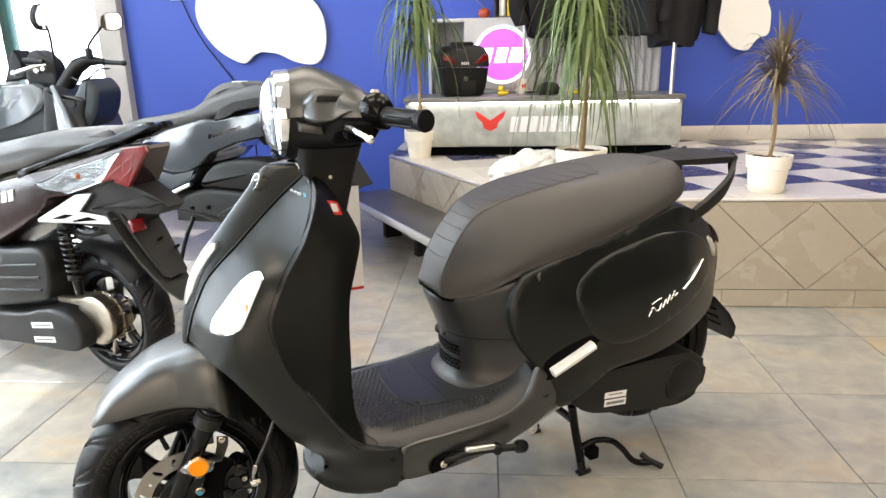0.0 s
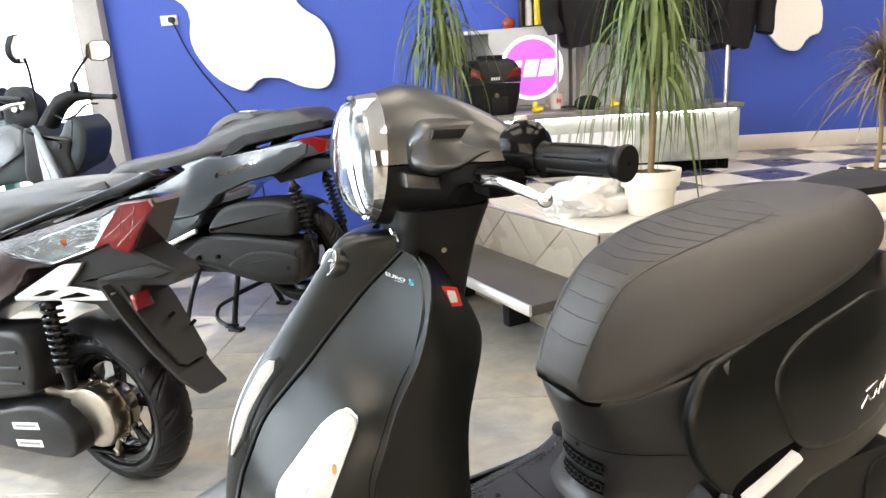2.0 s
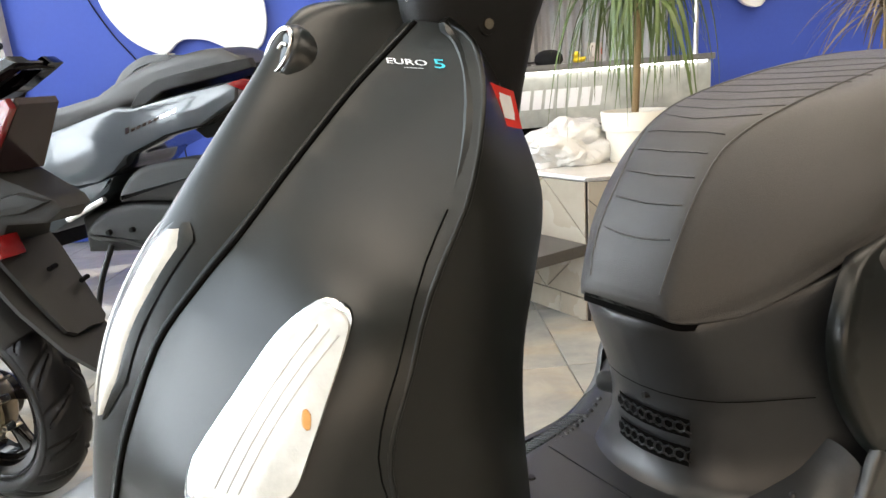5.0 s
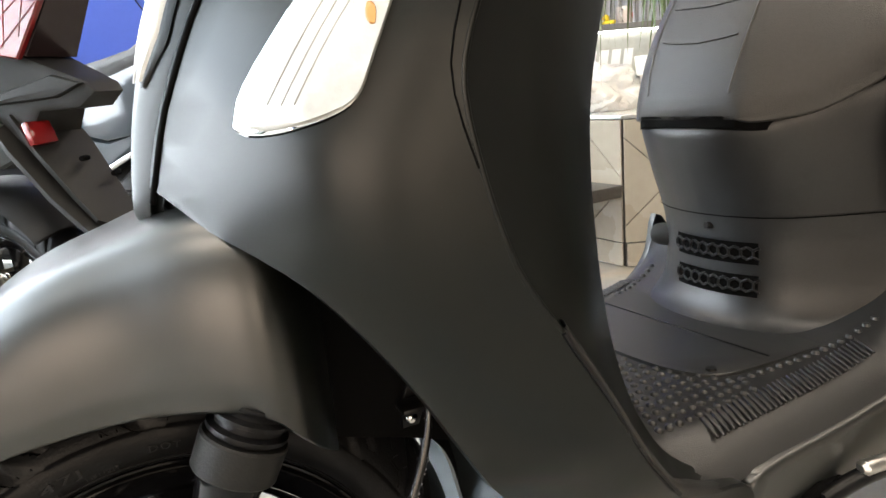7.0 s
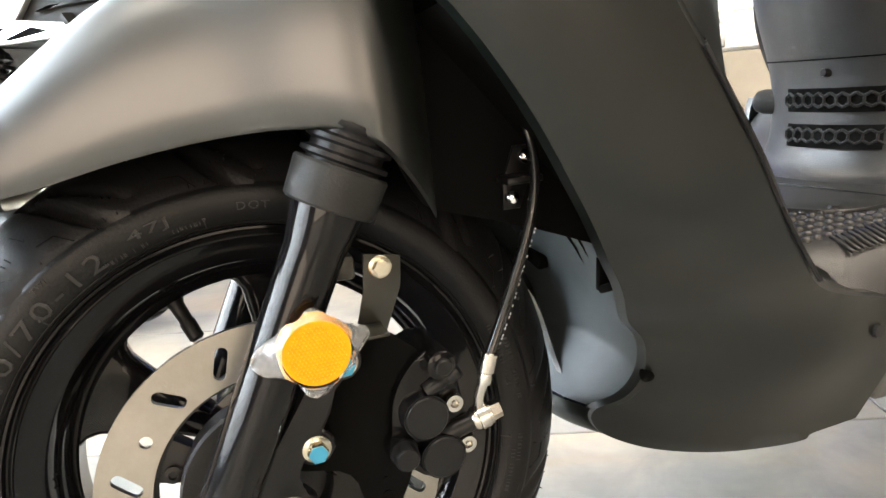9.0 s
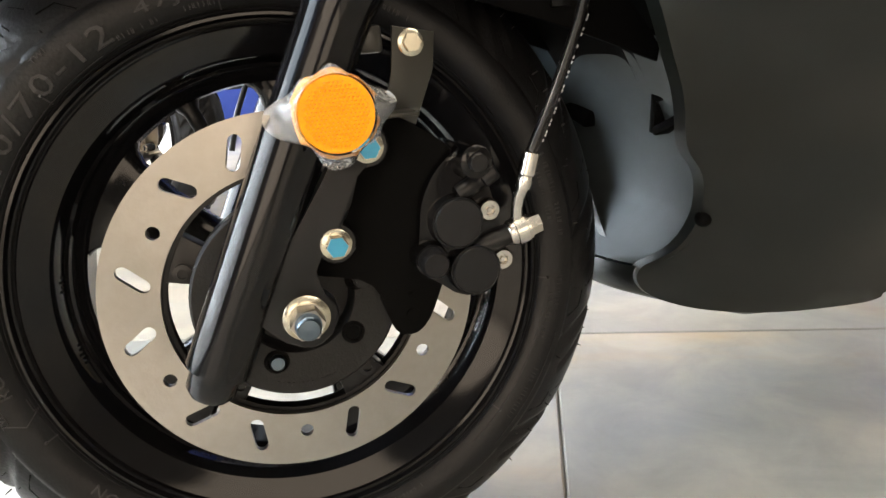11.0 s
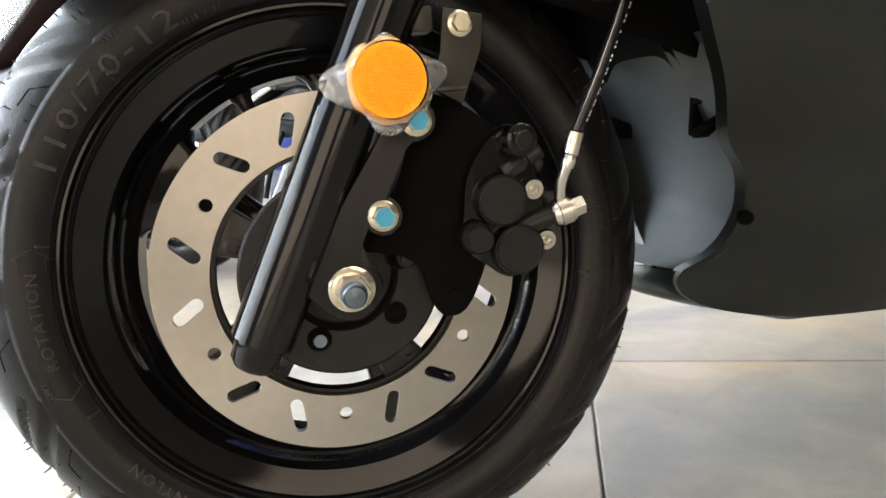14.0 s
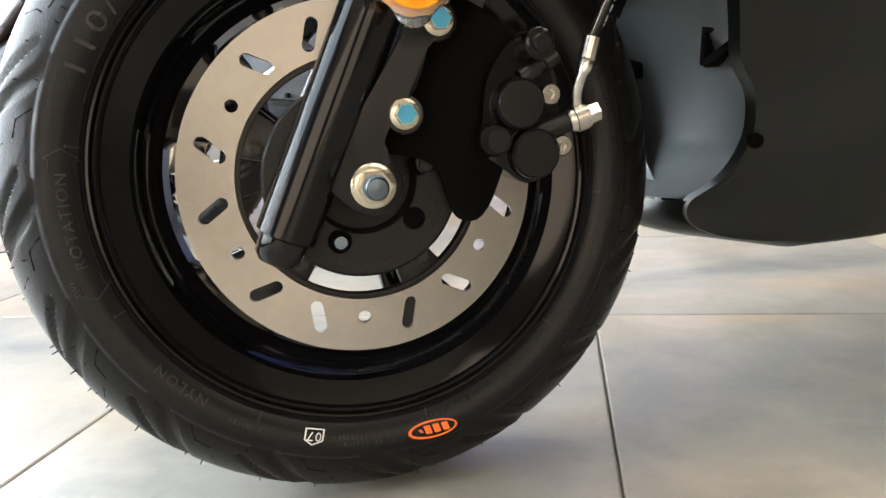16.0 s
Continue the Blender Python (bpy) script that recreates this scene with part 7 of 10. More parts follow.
for side in (1, -1):
    # angular brow over the lever, with a dark slab for the shade of its flank recess
    bm = bmesh.new()
    skin(bm, [[(u, HC.y + side * v, z) for v, z in sec] for u, sec in BROW], True, True)
    bmesh.ops.bevel(bm, geom=list(bm.edges), offset=0.0055, segments=4, profile=0.5, affect="EDGES")
    brow = sp("brow", bm, M_BODY, housing, smooth=40)
    bm = bmesh.new()
    slab(bm, [(0.318, 1.014), (0.368, 1.0115), (0.367, 1.0225), (0.322, 1.0245)], *sorted((HC.y + side * 0.105, HC.y + side * 0.1205)), "uz", 0.002)
    sp("brow_recess_slab", bm, M_PLASTIC, brow, "", 40)
    bm = bmesh.new()
    slab(bm, [(0.286, 0.978), (0.329, 0.969), (0.330, 0.952), (0.288, 0.960)], *sorted((HC.y + side * 0.06, HC.y + side * 0.113)), "uz", 0.005)
    sp("cheek", bm, M_BODY, housing, "", 40)
    # Solid black block, coloured as the shade inside the lever opening.
    bm = bmesh.new()
    slab(bm, [(0.343, 0.937), (0.350, 0.955), (0.379, 0.968), (0.428, 0.976), (0.434, 0.956), (0.42, 0.936)], *sorted((HC.y + side * 0.05, HC.y + side * 0.122)), "uz", 0.004)
    sp("lever_shade_block", bm, M_DARK, housing, "dark block in place of the shaded opening behind the lever", 40)
# chrome ring, reflector and lens
bm = bmesh.new()
prof = [ring_pts(0.262, 0.262, 0.0745), ring_pts(0.256, 0.258, 0.0795), ring_pts(0.262, 0.262, 0.0815), ring_pts(0.284, 0.2655, 0.0834), ring_pts(0.285, 0.2665, 0.081)]
skin(bm, prof, True)
sp("headlamp_rim", bm, M_CHROME, housing, "chrome headlamp rim", 40)
bm = bmesh.new()
a0 = (0.30, HC.y, 0.987)
turned(bm, a0, (0.2, HC.y, 0.987), [(0.0, 0.02), (0.004, 0.045), (0.018, 0.066), (0.036, 0.0745)], 48)
for k in range(8):
    t = radians(45 * k + 10)
    box(bm, (0.018, 0.004, 0.03), (0.283, HC.y + 0.047 * math.cos(t), 0.987 + 0.047 * math.sin(t)), 0.001, Matrix.Rotation(-t + math.pi / 2, 4, "X"))
box(bm, (0.014, 0.11, 0.008), (0.274, HC.y, 0.987), 0.002)
box(bm, (0.014, 0.008, 0.11), (0.276, HC.y, 0.987), 0.002)
for a in (45, 135, 225, 315):
    c, d = math.cos(radians(a)), math.sin(radians(a))
    turned(bm, (0.287, HC.y + 0.031 * c, 0.987 + 0.031 * d), (0.27, HC.y + 0.031 * c, 0.987 + 0.031 * d), [(0, 0.006), (0.004, 0.017), (0.013, 0.021), (0.013, 0.0185), (0.002, 0.006)], 20, False)
sp("headlamp_reflector", bm, M_HEADREF, housing, "silvered headlamp reflector", 40)
bm = bmesh.new()
turned(bm, (0.27, HC.y, 0.987), (0.2, HC.y, 0.989), [(0.006, 0.0745), (0.014, 0.074), (0.026, 0.067), (0.036, 0.052), (0.042, 0.03), (0.044, 0.0), (0.042, 0.0), (0.040, 0.0295), (0.0342, 0.0505), (0.0245, 0.0652), (0.0135, 0.072), (0.006, 0.0725), (0.006, 0.0745)], 64, False)
lens = sp("headlamp_lens", bm, M_LENS, housing, "domed clear headlamp lens", 60)
lens.visible_shadow = False
# neck
bm = bmesh.new()
loops = []
for z, u0, u1, w in ((0.925, 0.287, 0.412, 0.085), (0.90, 0.287, 0.408, 0.066), (0.865, 0.288, 0.398, 0.052), (0.82, 0.292, 0.386, 0.048), (0.75, 0.30, 0.37, 0.046)):
    loops.append([((u0 + u1) / 2 + (u1 - u0) / 2 * math.copysign(abs(math.cos(q)) ** 0.45, math.cos(q)), 0.004 + w * math.copysign(abs(math.sin(q)) ** 0.45, math.sin(q)), z) for q in (2 * math.pi * i / 32 for i in range(32))])
skin(bm, loops, True, True)
neck = sp("steering_neck", bm, M_PLASTIC, scooter, "black plastic steering neck cover", 50, MF)
bm = bmesh.new()
cyl(bm, (0.345, 0.05, 0.866), (0.345, 0.0565, 0.866), 0.0085, 0.0075, 18)
sp("screw_boss", bm, M_PLASTIC, neck)
bm = bmesh.new()
cyl(bm, (0.345, 0.0562, 0.866), (0.345, 0.0585, 0.866), 0.0042, 0.0038, 12)
sp("neck_screw", bm, M_ZINC, neck, "yellow zinc screw")
bm = bmesh.new()
tube(bm, [(0.284, 0.034, 0.897), (0.284, 0.046, 0.894)], 0.0032, 8)
tube(bm, curve([(0.284, 0.05, 0.895), (0.286, 0.048, 0.89), (0.288, 0.047, 0.884)], 4), 0.0014, 6)
sp("aim_screw", bm, M_CHROME, neck, "headlamp aim screw")

for side in (1, -1):
    def hp(u, v, z):
        return Vector((u, HC.y + side * (v - HC.y), z))
    g0, g1 = hp(0.436, 0.150, 0.986), hp(0.481, 0.262, 0.984)
    bm = bmesh.new()
    turned(bm, g0, g1, [(-0.004, 0.013), (-0.004, 0.023), (0.002, 0.0235), (0.005, 0.0185), (0.008, 0.0178), (0.009, 0.0168), (0.05, 0.0162), (0.104, 0.0164), (0.105, 0.0172), (0.108, 0.0172), (0.109, 0.0164), (0.113, 0.0168), (0.115, 0.0195), (0.1185, 0.0198), (0.1205, 0.0188), (0.1205, 0.003), (0.1185, 0.0025)], 36)
    grip = sp("handlebar_grip", bm, M_RUBBER, housing, "black rubber handlebar grip", 45)
    d = (g1 - g0).normalized()
    x = d.cross(Vector((0, 0, 1))).normalized()
    y = d.cross(x)
    for k in range(6):
        t = radians(60 * k + 15)
        o = x * math.cos(t) + y * math.sin(t)
        rb = bmesh.new()
        tube(rb, [g0 + d * 0.022 + o * 0.0166, g0 + d * 0.06 + o * 0.0172, g0 + d * 0.096 + o * 0.0166], 0.0021, 6)
        sp("grip_rib", rb, M_RUBBER, grip)
    bm = bmesh.new()
    loops = []
    for u, v, z, a, b in ((0.405, 0.128, 0.995, 0.022, 0.022), (0.418, 0.138, 0.997, 0.03, 0.032), (0.432, 0.148, 0.994, 0.03, 0.034), (0.438, 0.158, 0.99, 0.024, 0.028)):
        loops.append([hp(u + a * math.cos(q) * 0.75, v - 0.35 * a * math.cos(q), z + b * math.sin(q)) for q in (2 * math.pi * i / 20 for i in range(20))])
    skin(bm, loops, True, True)
    sp("switch_housing", bm, M_GLOSS, housing, "gloss black switch housing", 60)
    bm = bmesh.new()
    turned(bm, hp(0.425, 0.13, 1.018), hp(0.425, 0.13, 1.05), [(0, 0.0095), (0.008, 0.0095), (0.0095, 0.008), (0.014, 0.0075), (0.015, 0.005)], 20)
    sp("mirror_plug", bm, M_CERAMIC, housing, "pale plastic mirror socket plug")
    bm = bmesh.new()
    box(bm, (0.05, 0.05, 0.03), hp(0.385, 0.15, 0.963), 0.008)
    sp("lever_perch", bm, M_DARK, housing)
    bm = bmesh.new()
    lever = curve([hp(0.362, 0.140, 0.967), hp(0.360, 0.165, 0.968), hp(0.363, 0.192, 0.970), hp(0.366, 0.22, 0.969), hp(0.372, 0.245, 0.965), hp(0.380, 0.263, 0.960)], 6)
    loops = []
    for i, p in enumerate(lever):
        w = 0.0078 - 0.0026 * i / len(lever)
        loops.append([p + Vector((w * 0.62 * math.cos(q), 0, w * math.sin(q))) for q in (2 * math.pi * j / 12 for j in range(12))])
    skin(bm, loops, True, True)
    bmesh.ops.create_uvsphere(bm, u_segments=16, v_segments=12, radius=0.0078, matrix=Matrix.Translation(hp(0.381, 0.266, 0.959)))
    sp("brake_lever", bm, M_CHROME, housing, "polished brake lever with a ball end", 60)

# card hanging behind the leg shield
card = thing("price_card", "white info card with a red edge on the black scooter", "card", B)
bm = bmesh.new()
box(bm, (0.12, 0.0015, 0.25), (0.392, -0.07, 0.682), 0)
sp("sheet", bm, M_STICKER, card)
bm = bmesh.new()
box(bm, (0.12, 0.0024, 0.007), (0.392, -0.07, 0.5605), 0)
sp("red_band", bm, M_REDPAINT, card, "printed red band")
bm = bmesh.new()
for i in range(5):
    box(bm, (0.012, 0.0022, 0.003), (0.424, -0.07, 0.6 + 0.012 * i), 0)
sp("print", bm, M_PRINT, card, smooth=0)
bm = bmesh.new()
tube(bm, [(0.384, -0.07, 0.80), (0.37, -0.03, 0.85), (0.36, 0.0, 0.9)], 0.0012, 5)
sp("string", bm, M_WHITE, card)

# ---- the other scooters ----
def fine(outline, step=0.03, rounded=False):
    """Splits the sides of an outline into short pieces."""
    if rounded:
        return [(p.x, p.y) for p in curve([(a, b, 0) for a, b in outline], 5, True)]
    out = []
    for i in range(len(outline)):
        a, b = outline[i], outline[(i + 1) % len(outline)]
        n = max(1, int(math.hypot(b[0] - a[0], b[1] - a[1]) / step))
        out += [(a[0] + (b[0] - a[0]) * k / n, a[1] + (b[1] - a[1]) * k / n) for k in range(n)]
    return out


def bulk(bm, outline, half, inset=0.012, crown=0.0, lo=None, slim=1.0):
    """A solid across the scooter: the outline in (u, z), its half width from half(u), its flanks rounded."""
    n = len(outline)
    A = 0.5 * sum(outline[i - 1][0] * outline[i][1] - outline[i][0] * outline[i - 1][1] for i in range(n))
    sgn = 1 if A > 0 else -1
    off = []
    for i in range(n):
        t = Vector(outline[(i + 1) % n]) - Vector(outline[i - 1])
        off.append(Vector((-t.y, t.x)).normalized() * sgn)
    rings = []
    spans = [(1.0, 1.0), (0.985, 0.35), (0.93, 0.0), (0.5, 0.0), (0.0, 0.0), (-0.5, 0.0), (-0.93, 0.0), (-0.985, 0.35), (-1.0, 1.0)]
    if lo is not None:
        spans = [(1.0, 1.0), (0.97, 0.35), (0.9, 0.0), (0.0, 0.0)]
    zmid = sum(p[1] for p in outline) / n
    for s, k in spans:
        ring = []
        for (u, z), o in zip(outline, off):
            h = half(u)
            v = s * h * (1 if s > 0 else slim) if lo is None else lo + s * (h - lo)
            dz = crown * (1 - s * s) if z > zmid else 0
            ring.append((u + o.x * inset * k, v, z + o.y * inset * k + dz))
        rings.append(ring)
    skin(bm, rings, True, True)
    return bm


def spring(parent, a, b, r, turns, name="shock_absorber", label="black coil spring shock absorber"):
    a, b = Vector(a), Vector(b)
    bm = bmesh.new()
    d = (b - a).length
    turned(bm, a, b, [(0, 0.012), (0.02, 0.016), (0.03, r * 0.95), (0.04, r * 0.95), (0.041, 0.011), (d * 0.75, 0.011), (d * 0.76, r), (d * 0.8, r), (d * 0.81, 0.016), (d, 0.013)], 20)
    ob = sp(name, bm, M_SATIN, parent, label)
    z = (b - a).normalized()
    x = z.cross(Vector((0, 1, 0))).normalized()
    y = z.cross(x)
    pts = []
    for i in range(turns * 12 + 1):
        q = 2 * math.pi * i / 12
        pts.append(a + z * (0.035 + (d * 0.76 - 0.035) * i / (turns * 12)) + (x * math.cos(q) + y * math.sin(q)) * r * 0.9)
    bm = bmesh.new()
    tube(bm, pts, 0.0048, 6)
    sp("coil", bm, M_SATIN, ob)
    return ob


def wheel(parent, u, z, R, turn, name="rear_wheel"):
    k = R / 0.229
    w = cast_wheel(name, parent, u, 0.0, z, 5, turn, k, 8.5, seg=72)
    sp("tyre", tyre_mesh(bmesh.new(), u, 0.0, z, 360, k, 1.08), M_RUBBER, w, "black road tyre with swept tread", 50)
    return w


def guard(bm, u, z, R, a0, a1, w, t=0.006):
    rows = []
    for a in np.linspace(a0, a1, 18):
        c, s = math.cos(radians(a)), math.sin(radians(a))
        rows.append([(u + (R - 0.03 * abs(x / w) ** 3) * c, x, z + (R - 0.03 * abs(x / w) ** 3) * s) for x in np.linspace(-w, w, 11)])
    skin(bm, rows, False)
    skin(bm, [[(p[0] + t * 0.5, p[1], p[2] + t) for p in r] for r in rows], False)
    return bm


def tongue(bm, rows, t=0.01, mid=0.0):
    """A hanging flap: rows of u, z, half width."""
    loops = []
    for u, z, w in rows:
        loops.append([(u, -w, z), (u - t * 0.2, -w * 0.5, z + t * 0.4), (u, 0, z + t * 0.5), (u - t * 0.2, w * 0.5, z + t * 0.4), (u, w, z), (u + t, w, z + t * 0.7), (u + t, 0, z + t * 1.2), (u + t, -w, z + t * 0.7)])
    skin(bm, [[(a, b + mid, c) for a, b, c in loop] for loop in loops], True, True)
    return bm


# dark plum sporty scooter
plum = thing("scooter", "dark plum sporty scooter with silver trim and a black seat", "scooter", pose(-0.808, 2.768, -0.01, 0, 0, 157.3))


def half2(u, z=0.0):
    return 0.168 if u < -0.12 else max(0.168 - (u + 0.12) / 0.45 * 0.105, 0.03)


wheel(plum, 0.0, 0.247, 0.242, 12)
bm = bulk(bmesh.new(), fine([(-0.80, 0.60), (-0.624, 0.654), (-0.161, 0.752), (-0.032, 0.781), (0.102, 0.816), (0.24, 0.853), (0.331, 0.858), (0.336, 0.847), (0.258, 0.734), (0.213, 0.75), (0.06, 0.70), (-0.054, 0.68), (-0.106, 0.623), (-0.225, 0.565), (-0.764, 0.332), (-0.86, 0.34)]), half2, 0.014, slim=0.35)
rear2 = sp("rear_body", bm, M_BROWN, plum, "gloss dark plum rear body", 35)
for side in (1,):
    bm = panel(bmesh.new(), fine([(-0.081, 0.726), (0.04, 0.772), (0.199, 0.817), (0.256, 0.843), (0.167, 0.745), (0.043, 0.706)], 0.02), half2, 0.02, 0.004, 0.0065, 0.002, side)
    sp("lamp_reflector", bm, mat("dull_lamp_silver", (0.26, 0.27, 0.27), 0.16, 1.0, vary=0.2, grain=60, bump=0.4, bump_scale=60), rear2, "silvered lamp bowl", 20)
    bm = panel(bmesh.new(), fine([(-0.081, 0.726), (0.04, 0.772), (0.199, 0.817), (0.256, 0.843), (0.167, 0.745), (0.043, 0.706)], 0.02), half2, 0.02, 0.004, 0.0165, 0.003, side)
    sp("clear_lens", bm, M_LENS, rear2, "clear plastic rear signal lens", 40)
    bm = bmesh.new()
    bmesh.ops.create_uvsphere(bm, u_segments=14, v_segments=10, radius=0.008, matrix=Matrix.Translation((0.085, side * (half2(0.085) + 0.0085), 0.758)))
    sp("amber_bulb", bm, M_ORANGEPRINT, rear2, "amber bulb")
    bm = panel(bmesh.new(), fine([(0.258, 0.847), (0.331, 0.855), (0.336, 0.842), (0.258, 0.732), (0.22, 0.741), (0.21, 0.756), (0.169, 0.743)], 0.02), half2, 0.02, 0.01, 0.014, 0.003, side)
    sp("red_lens", bm, M_RED, rear2, "faceted red tail lamp lens", 20)
    for a, b in (((0.20, 0.765), (0.30, 0.835)), ((0.235, 0.75), (0.315, 0.815)), ((0.262, 0.84), (0.24, 0.75)), ((0.3, 0.845), (0.272, 0.765))):
        bm = bmesh.new()
        tube(bm, [(a[0], side * (half2(a[0]) + 0.0145), a[1]), (b[0], side * (half2(b[0]) + 0.0138), b[1])], 0.0012, 6)
        sp("lens_rib", bm, M_RED, rear2)
    bm = panel(bmesh.new(), fine([(-0.095, 0.613), (0.059, 0.697), (0.118, 0.702), (0.062, 0.643), (0.188, 0.625), (0.167, 0.609), (-0.094, 0.606)], 0.02), half2, 0.02, 0.012, 0.010, 0.002, side)
    trim = sp("silver_trim", bm, M_ALU, rear2, "silver lightning-shaped side trim", 30)
    # Dark patches laid on the trim for the shade in its slots.
    for o in ([(-0.041, 0.617), (0.009, 0.634), (0.042, 0.634), (0.006, 0.62)], [(0.038, 0.614), (0.095, 0.629), (0.128, 0.62), (0.041, 0.611)]):
        bm = panel(bmesh.new(), fine(o, 0.02), half2, 0.02, 0.004, 0.0112, 0.0006, side)
        sp("trim_slot_patch", bm, M_DARK, trim, "dark patch laid on as the shade of a slot", 30)
bm = bulk(bmesh.new(), fine([(-0.067, 0.627), (0.061, 0.70), (0.197, 0.756), (0.257, 0.729), (0.355, 0.683), (0.366, 0.667), (0.331, 0.643), (0.255, 0.642), (0.203, 0.564), (0.155, 0.546), (0.118, 0.588), (0.001, 0.601)]), lambda u, z=0.0: half2(u) - 0.006, 0.014, slim=0.35)
fair2 = sp("tail_fairing", bm, M_PLASTIC_GREY, plum, "dark grey plastic tail fairing", 35)
bm = bulk(bmesh.new(), fine([(0.10, 0.655), (0.30, 0.70), (0.352, 0.682), (0.30, 0.662)], 0.03), lambda u, z=0.0: half2(u) + 0.004, 0.006, slim=0.35)
sp("fairing_ridge", bm, M_PLASTIC_GREY, fair2, "", 35)
bm = bulk(bmesh.new(), fine([(-0.80, 0.76), (-0.629, 0.79), (-0.40, 0.82), (-0.119, 0.868), (0.064, 0.883), (0.20, 0.889), (0.246, 0.882), (-0.025, 0.808), (-0.152, 0.777), (-0.689, 0.662), (-0.82, 0.66)]), lambda u, z=0.0: half2(u) * 0.92, 0.03, 0.02, slim=0.6)
sp("seat", bm, M_SEAT, plum, "black vinyl seat with a bright sheen", 50)
for side in (1, -1):
    bm = panel(bmesh.new(), fine([(-0.163, 0.744), (-0.156, 0.764), (-0.026, 0.804), (0.22, 0.88), (0.342, 0.921), (0.358, 0.913), (0.262, 0.876), (0.069, 0.826), (-0.087, 0.778)], 0.02), lambda u, z=0.0: (half2(u) * 0.96 + 0.006) * (1 if side > 0 else 0.4), 0.02, 0.03, 0.004, 0.003, side)
    sp("grab_rail", bm, M_GLOSS, plum, "gloss black passenger grab rail", 35)
bm = bmesh.new()
box(bm, (0.05, 0.085, 0.016), (0.325, 0.022, 0.91), 0.006)
sp("rail_bridge", bm, M_GLOSS, plum)
bm = tongue(bmesh.new(), [(0.16, 0.64, 0.075), (0.208, 0.575, 0.075), (0.275, 0.488, 0.066), (0.35, 0.41, 0.052), (0.402, 0.378, 0.042), (0.414, 0.376, 0.03)], 0.008, 0.04)
flap2 = sp("mudflap", bm, M_PLASTIC_GREY, plum, "long dark plastic mudflap", 35)
bm = tongue(bmesh.new(), [(0.195, 0.635, 0.06), (0.24, 0.575, 0.062), (0.302, 0.49, 0.052), (0.338, 0.443, 0.044), (0.346, 0.434, 0.03)], 0.008, 0.03)
sp("plate_holder", bm, M_PLASTIC_GREY, flap2, "", 35)
bm = bmesh.new()
box(bm, (0.016, 0.05, 0.042), (0.25, 0.075, 0.605), 0.004, Matrix.Rotation(radians(-20), 4, "Y"))
sp("reflector", bm, M_RED, flap2, "red rectangular reflector")
# Dark tubes laid on the plate holder, coloured as the shade of slots.
for u, z, v in ((0.285, 0.55, 0.03), (0.31, 0.517, -0.01)):
    bm = bmesh.new()
    tube(bm, [(u, v - 0.012, z + 0.004), (u + 0.012, v + 0.012, z + 0.004)], 0.005, 8)
    sp("plate_slot_mark", bm, M_DARK, flap2)
bm = guard(bmesh.new(), 0.0, 0.247, 0.272, 40, 158, 0.085)
sp("inner_guard", bm, M_PLASTIC, plum, "black inner rear mudguard", 50)
bm = bulk(bmesh.new(), fine([(-0.66, 0.20), (-0.339, 0.243), (-0.21, 0.278), (-0.11, 0.288), (-0.035, 0.267), (0.004, 0.215), (-0.02, 0.163), (-0.102, 0.138), (-0.38, 0.12), (-0.66, 0.10)], 0.03, True), lambda u: 0.162, 0.014, lo=0.06)
eng2 = sp("belt_cover", bm, M_PLASTIC, plum, "black transmission cover with two white stickers", 45)
for z0 in (0.2207, 0.1665):
    bm = bmesh.new()
    box(bm, (0.122, 0.0008, 0.021), (-0.205, 0.1628, z0), 0, Matrix.Rotation(radians(-9.5), 4, "Y"))
    st = sp("sticker", bm, M_STICKER, eng2, "white paper sticker", 0)
    bm = bmesh.new()
    box(bm, (0.1, 0.0008, 0.007), (-0.205, 0.1633, z0), 0, Matrix.Rotation(radians(-9.5), 4, "Y"))
    sp("sticker_print", bm, M_PRINT, st, smooth=0)
bm = bulk(bmesh.new(), fine([(-0.56, 0.445), (-0.307, 0.487), (-0.16, 0.50), (-0.118, 0.44), (-0.135, 0.355), (-0.205, 0.304), (-0.58, 0.25)], 0.03, True), lambda u: 0.158, 0.02, lo=0.05)
air2 = sp("air_box", bm, M_PLASTIC, plum, "black ribbed air box", 45)
for k in range(3):
    bm = bmesh.new()
    tube(bm, [(-0.5, 0.159, 0.40 - 0.045 * k), (-0.17, 0.159, 0.445 - 0.045 * k)], 0.005, 8)
    sp("air_box_rib", bm, M_PLASTIC, air2)
bm = bmesh.new()
turned(bm, (0.0, 0.004, 0.249), (0.0, 0.14, 0.249), [(0, 0.05), (0.003, 0.072), (0.01, 0.079), (0.038, 0.083), (0.04, 0.089), (0.049, 0.089), (0.051, 0.083), (0.088, 0.09), (0.098, 0.086), (0.104, 0.07), (0.104, 0.0)], 48)
gear2 = sp("gearbox", bm, M_CASTALU, plum, "bare cast aluminium gearbox", 35)
bm = bmesh.new()
loops = []
for u, z, h in ((-0.03, 0.262, 0.075), (-0.09, 0.28, 0.045), (-0.15, 0.292, 0.026), (-0.2, 0.297, 0.02)):
    loops.append([(u, 0.062 + 0.03 * math.copysign(abs(math.cos(q)) ** 0.6, math.cos(q)), z + h * math.copysign(abs(math.sin(q)) ** 0.6, math.sin(q))) for q in (2 * math.pi * i / 20 for i in range(20))])
skin(bm, loops, True, True)
sp("swing_arm", bm, M_CASTALU, gear2, "cast aluminium arm of the gearbox", 50)
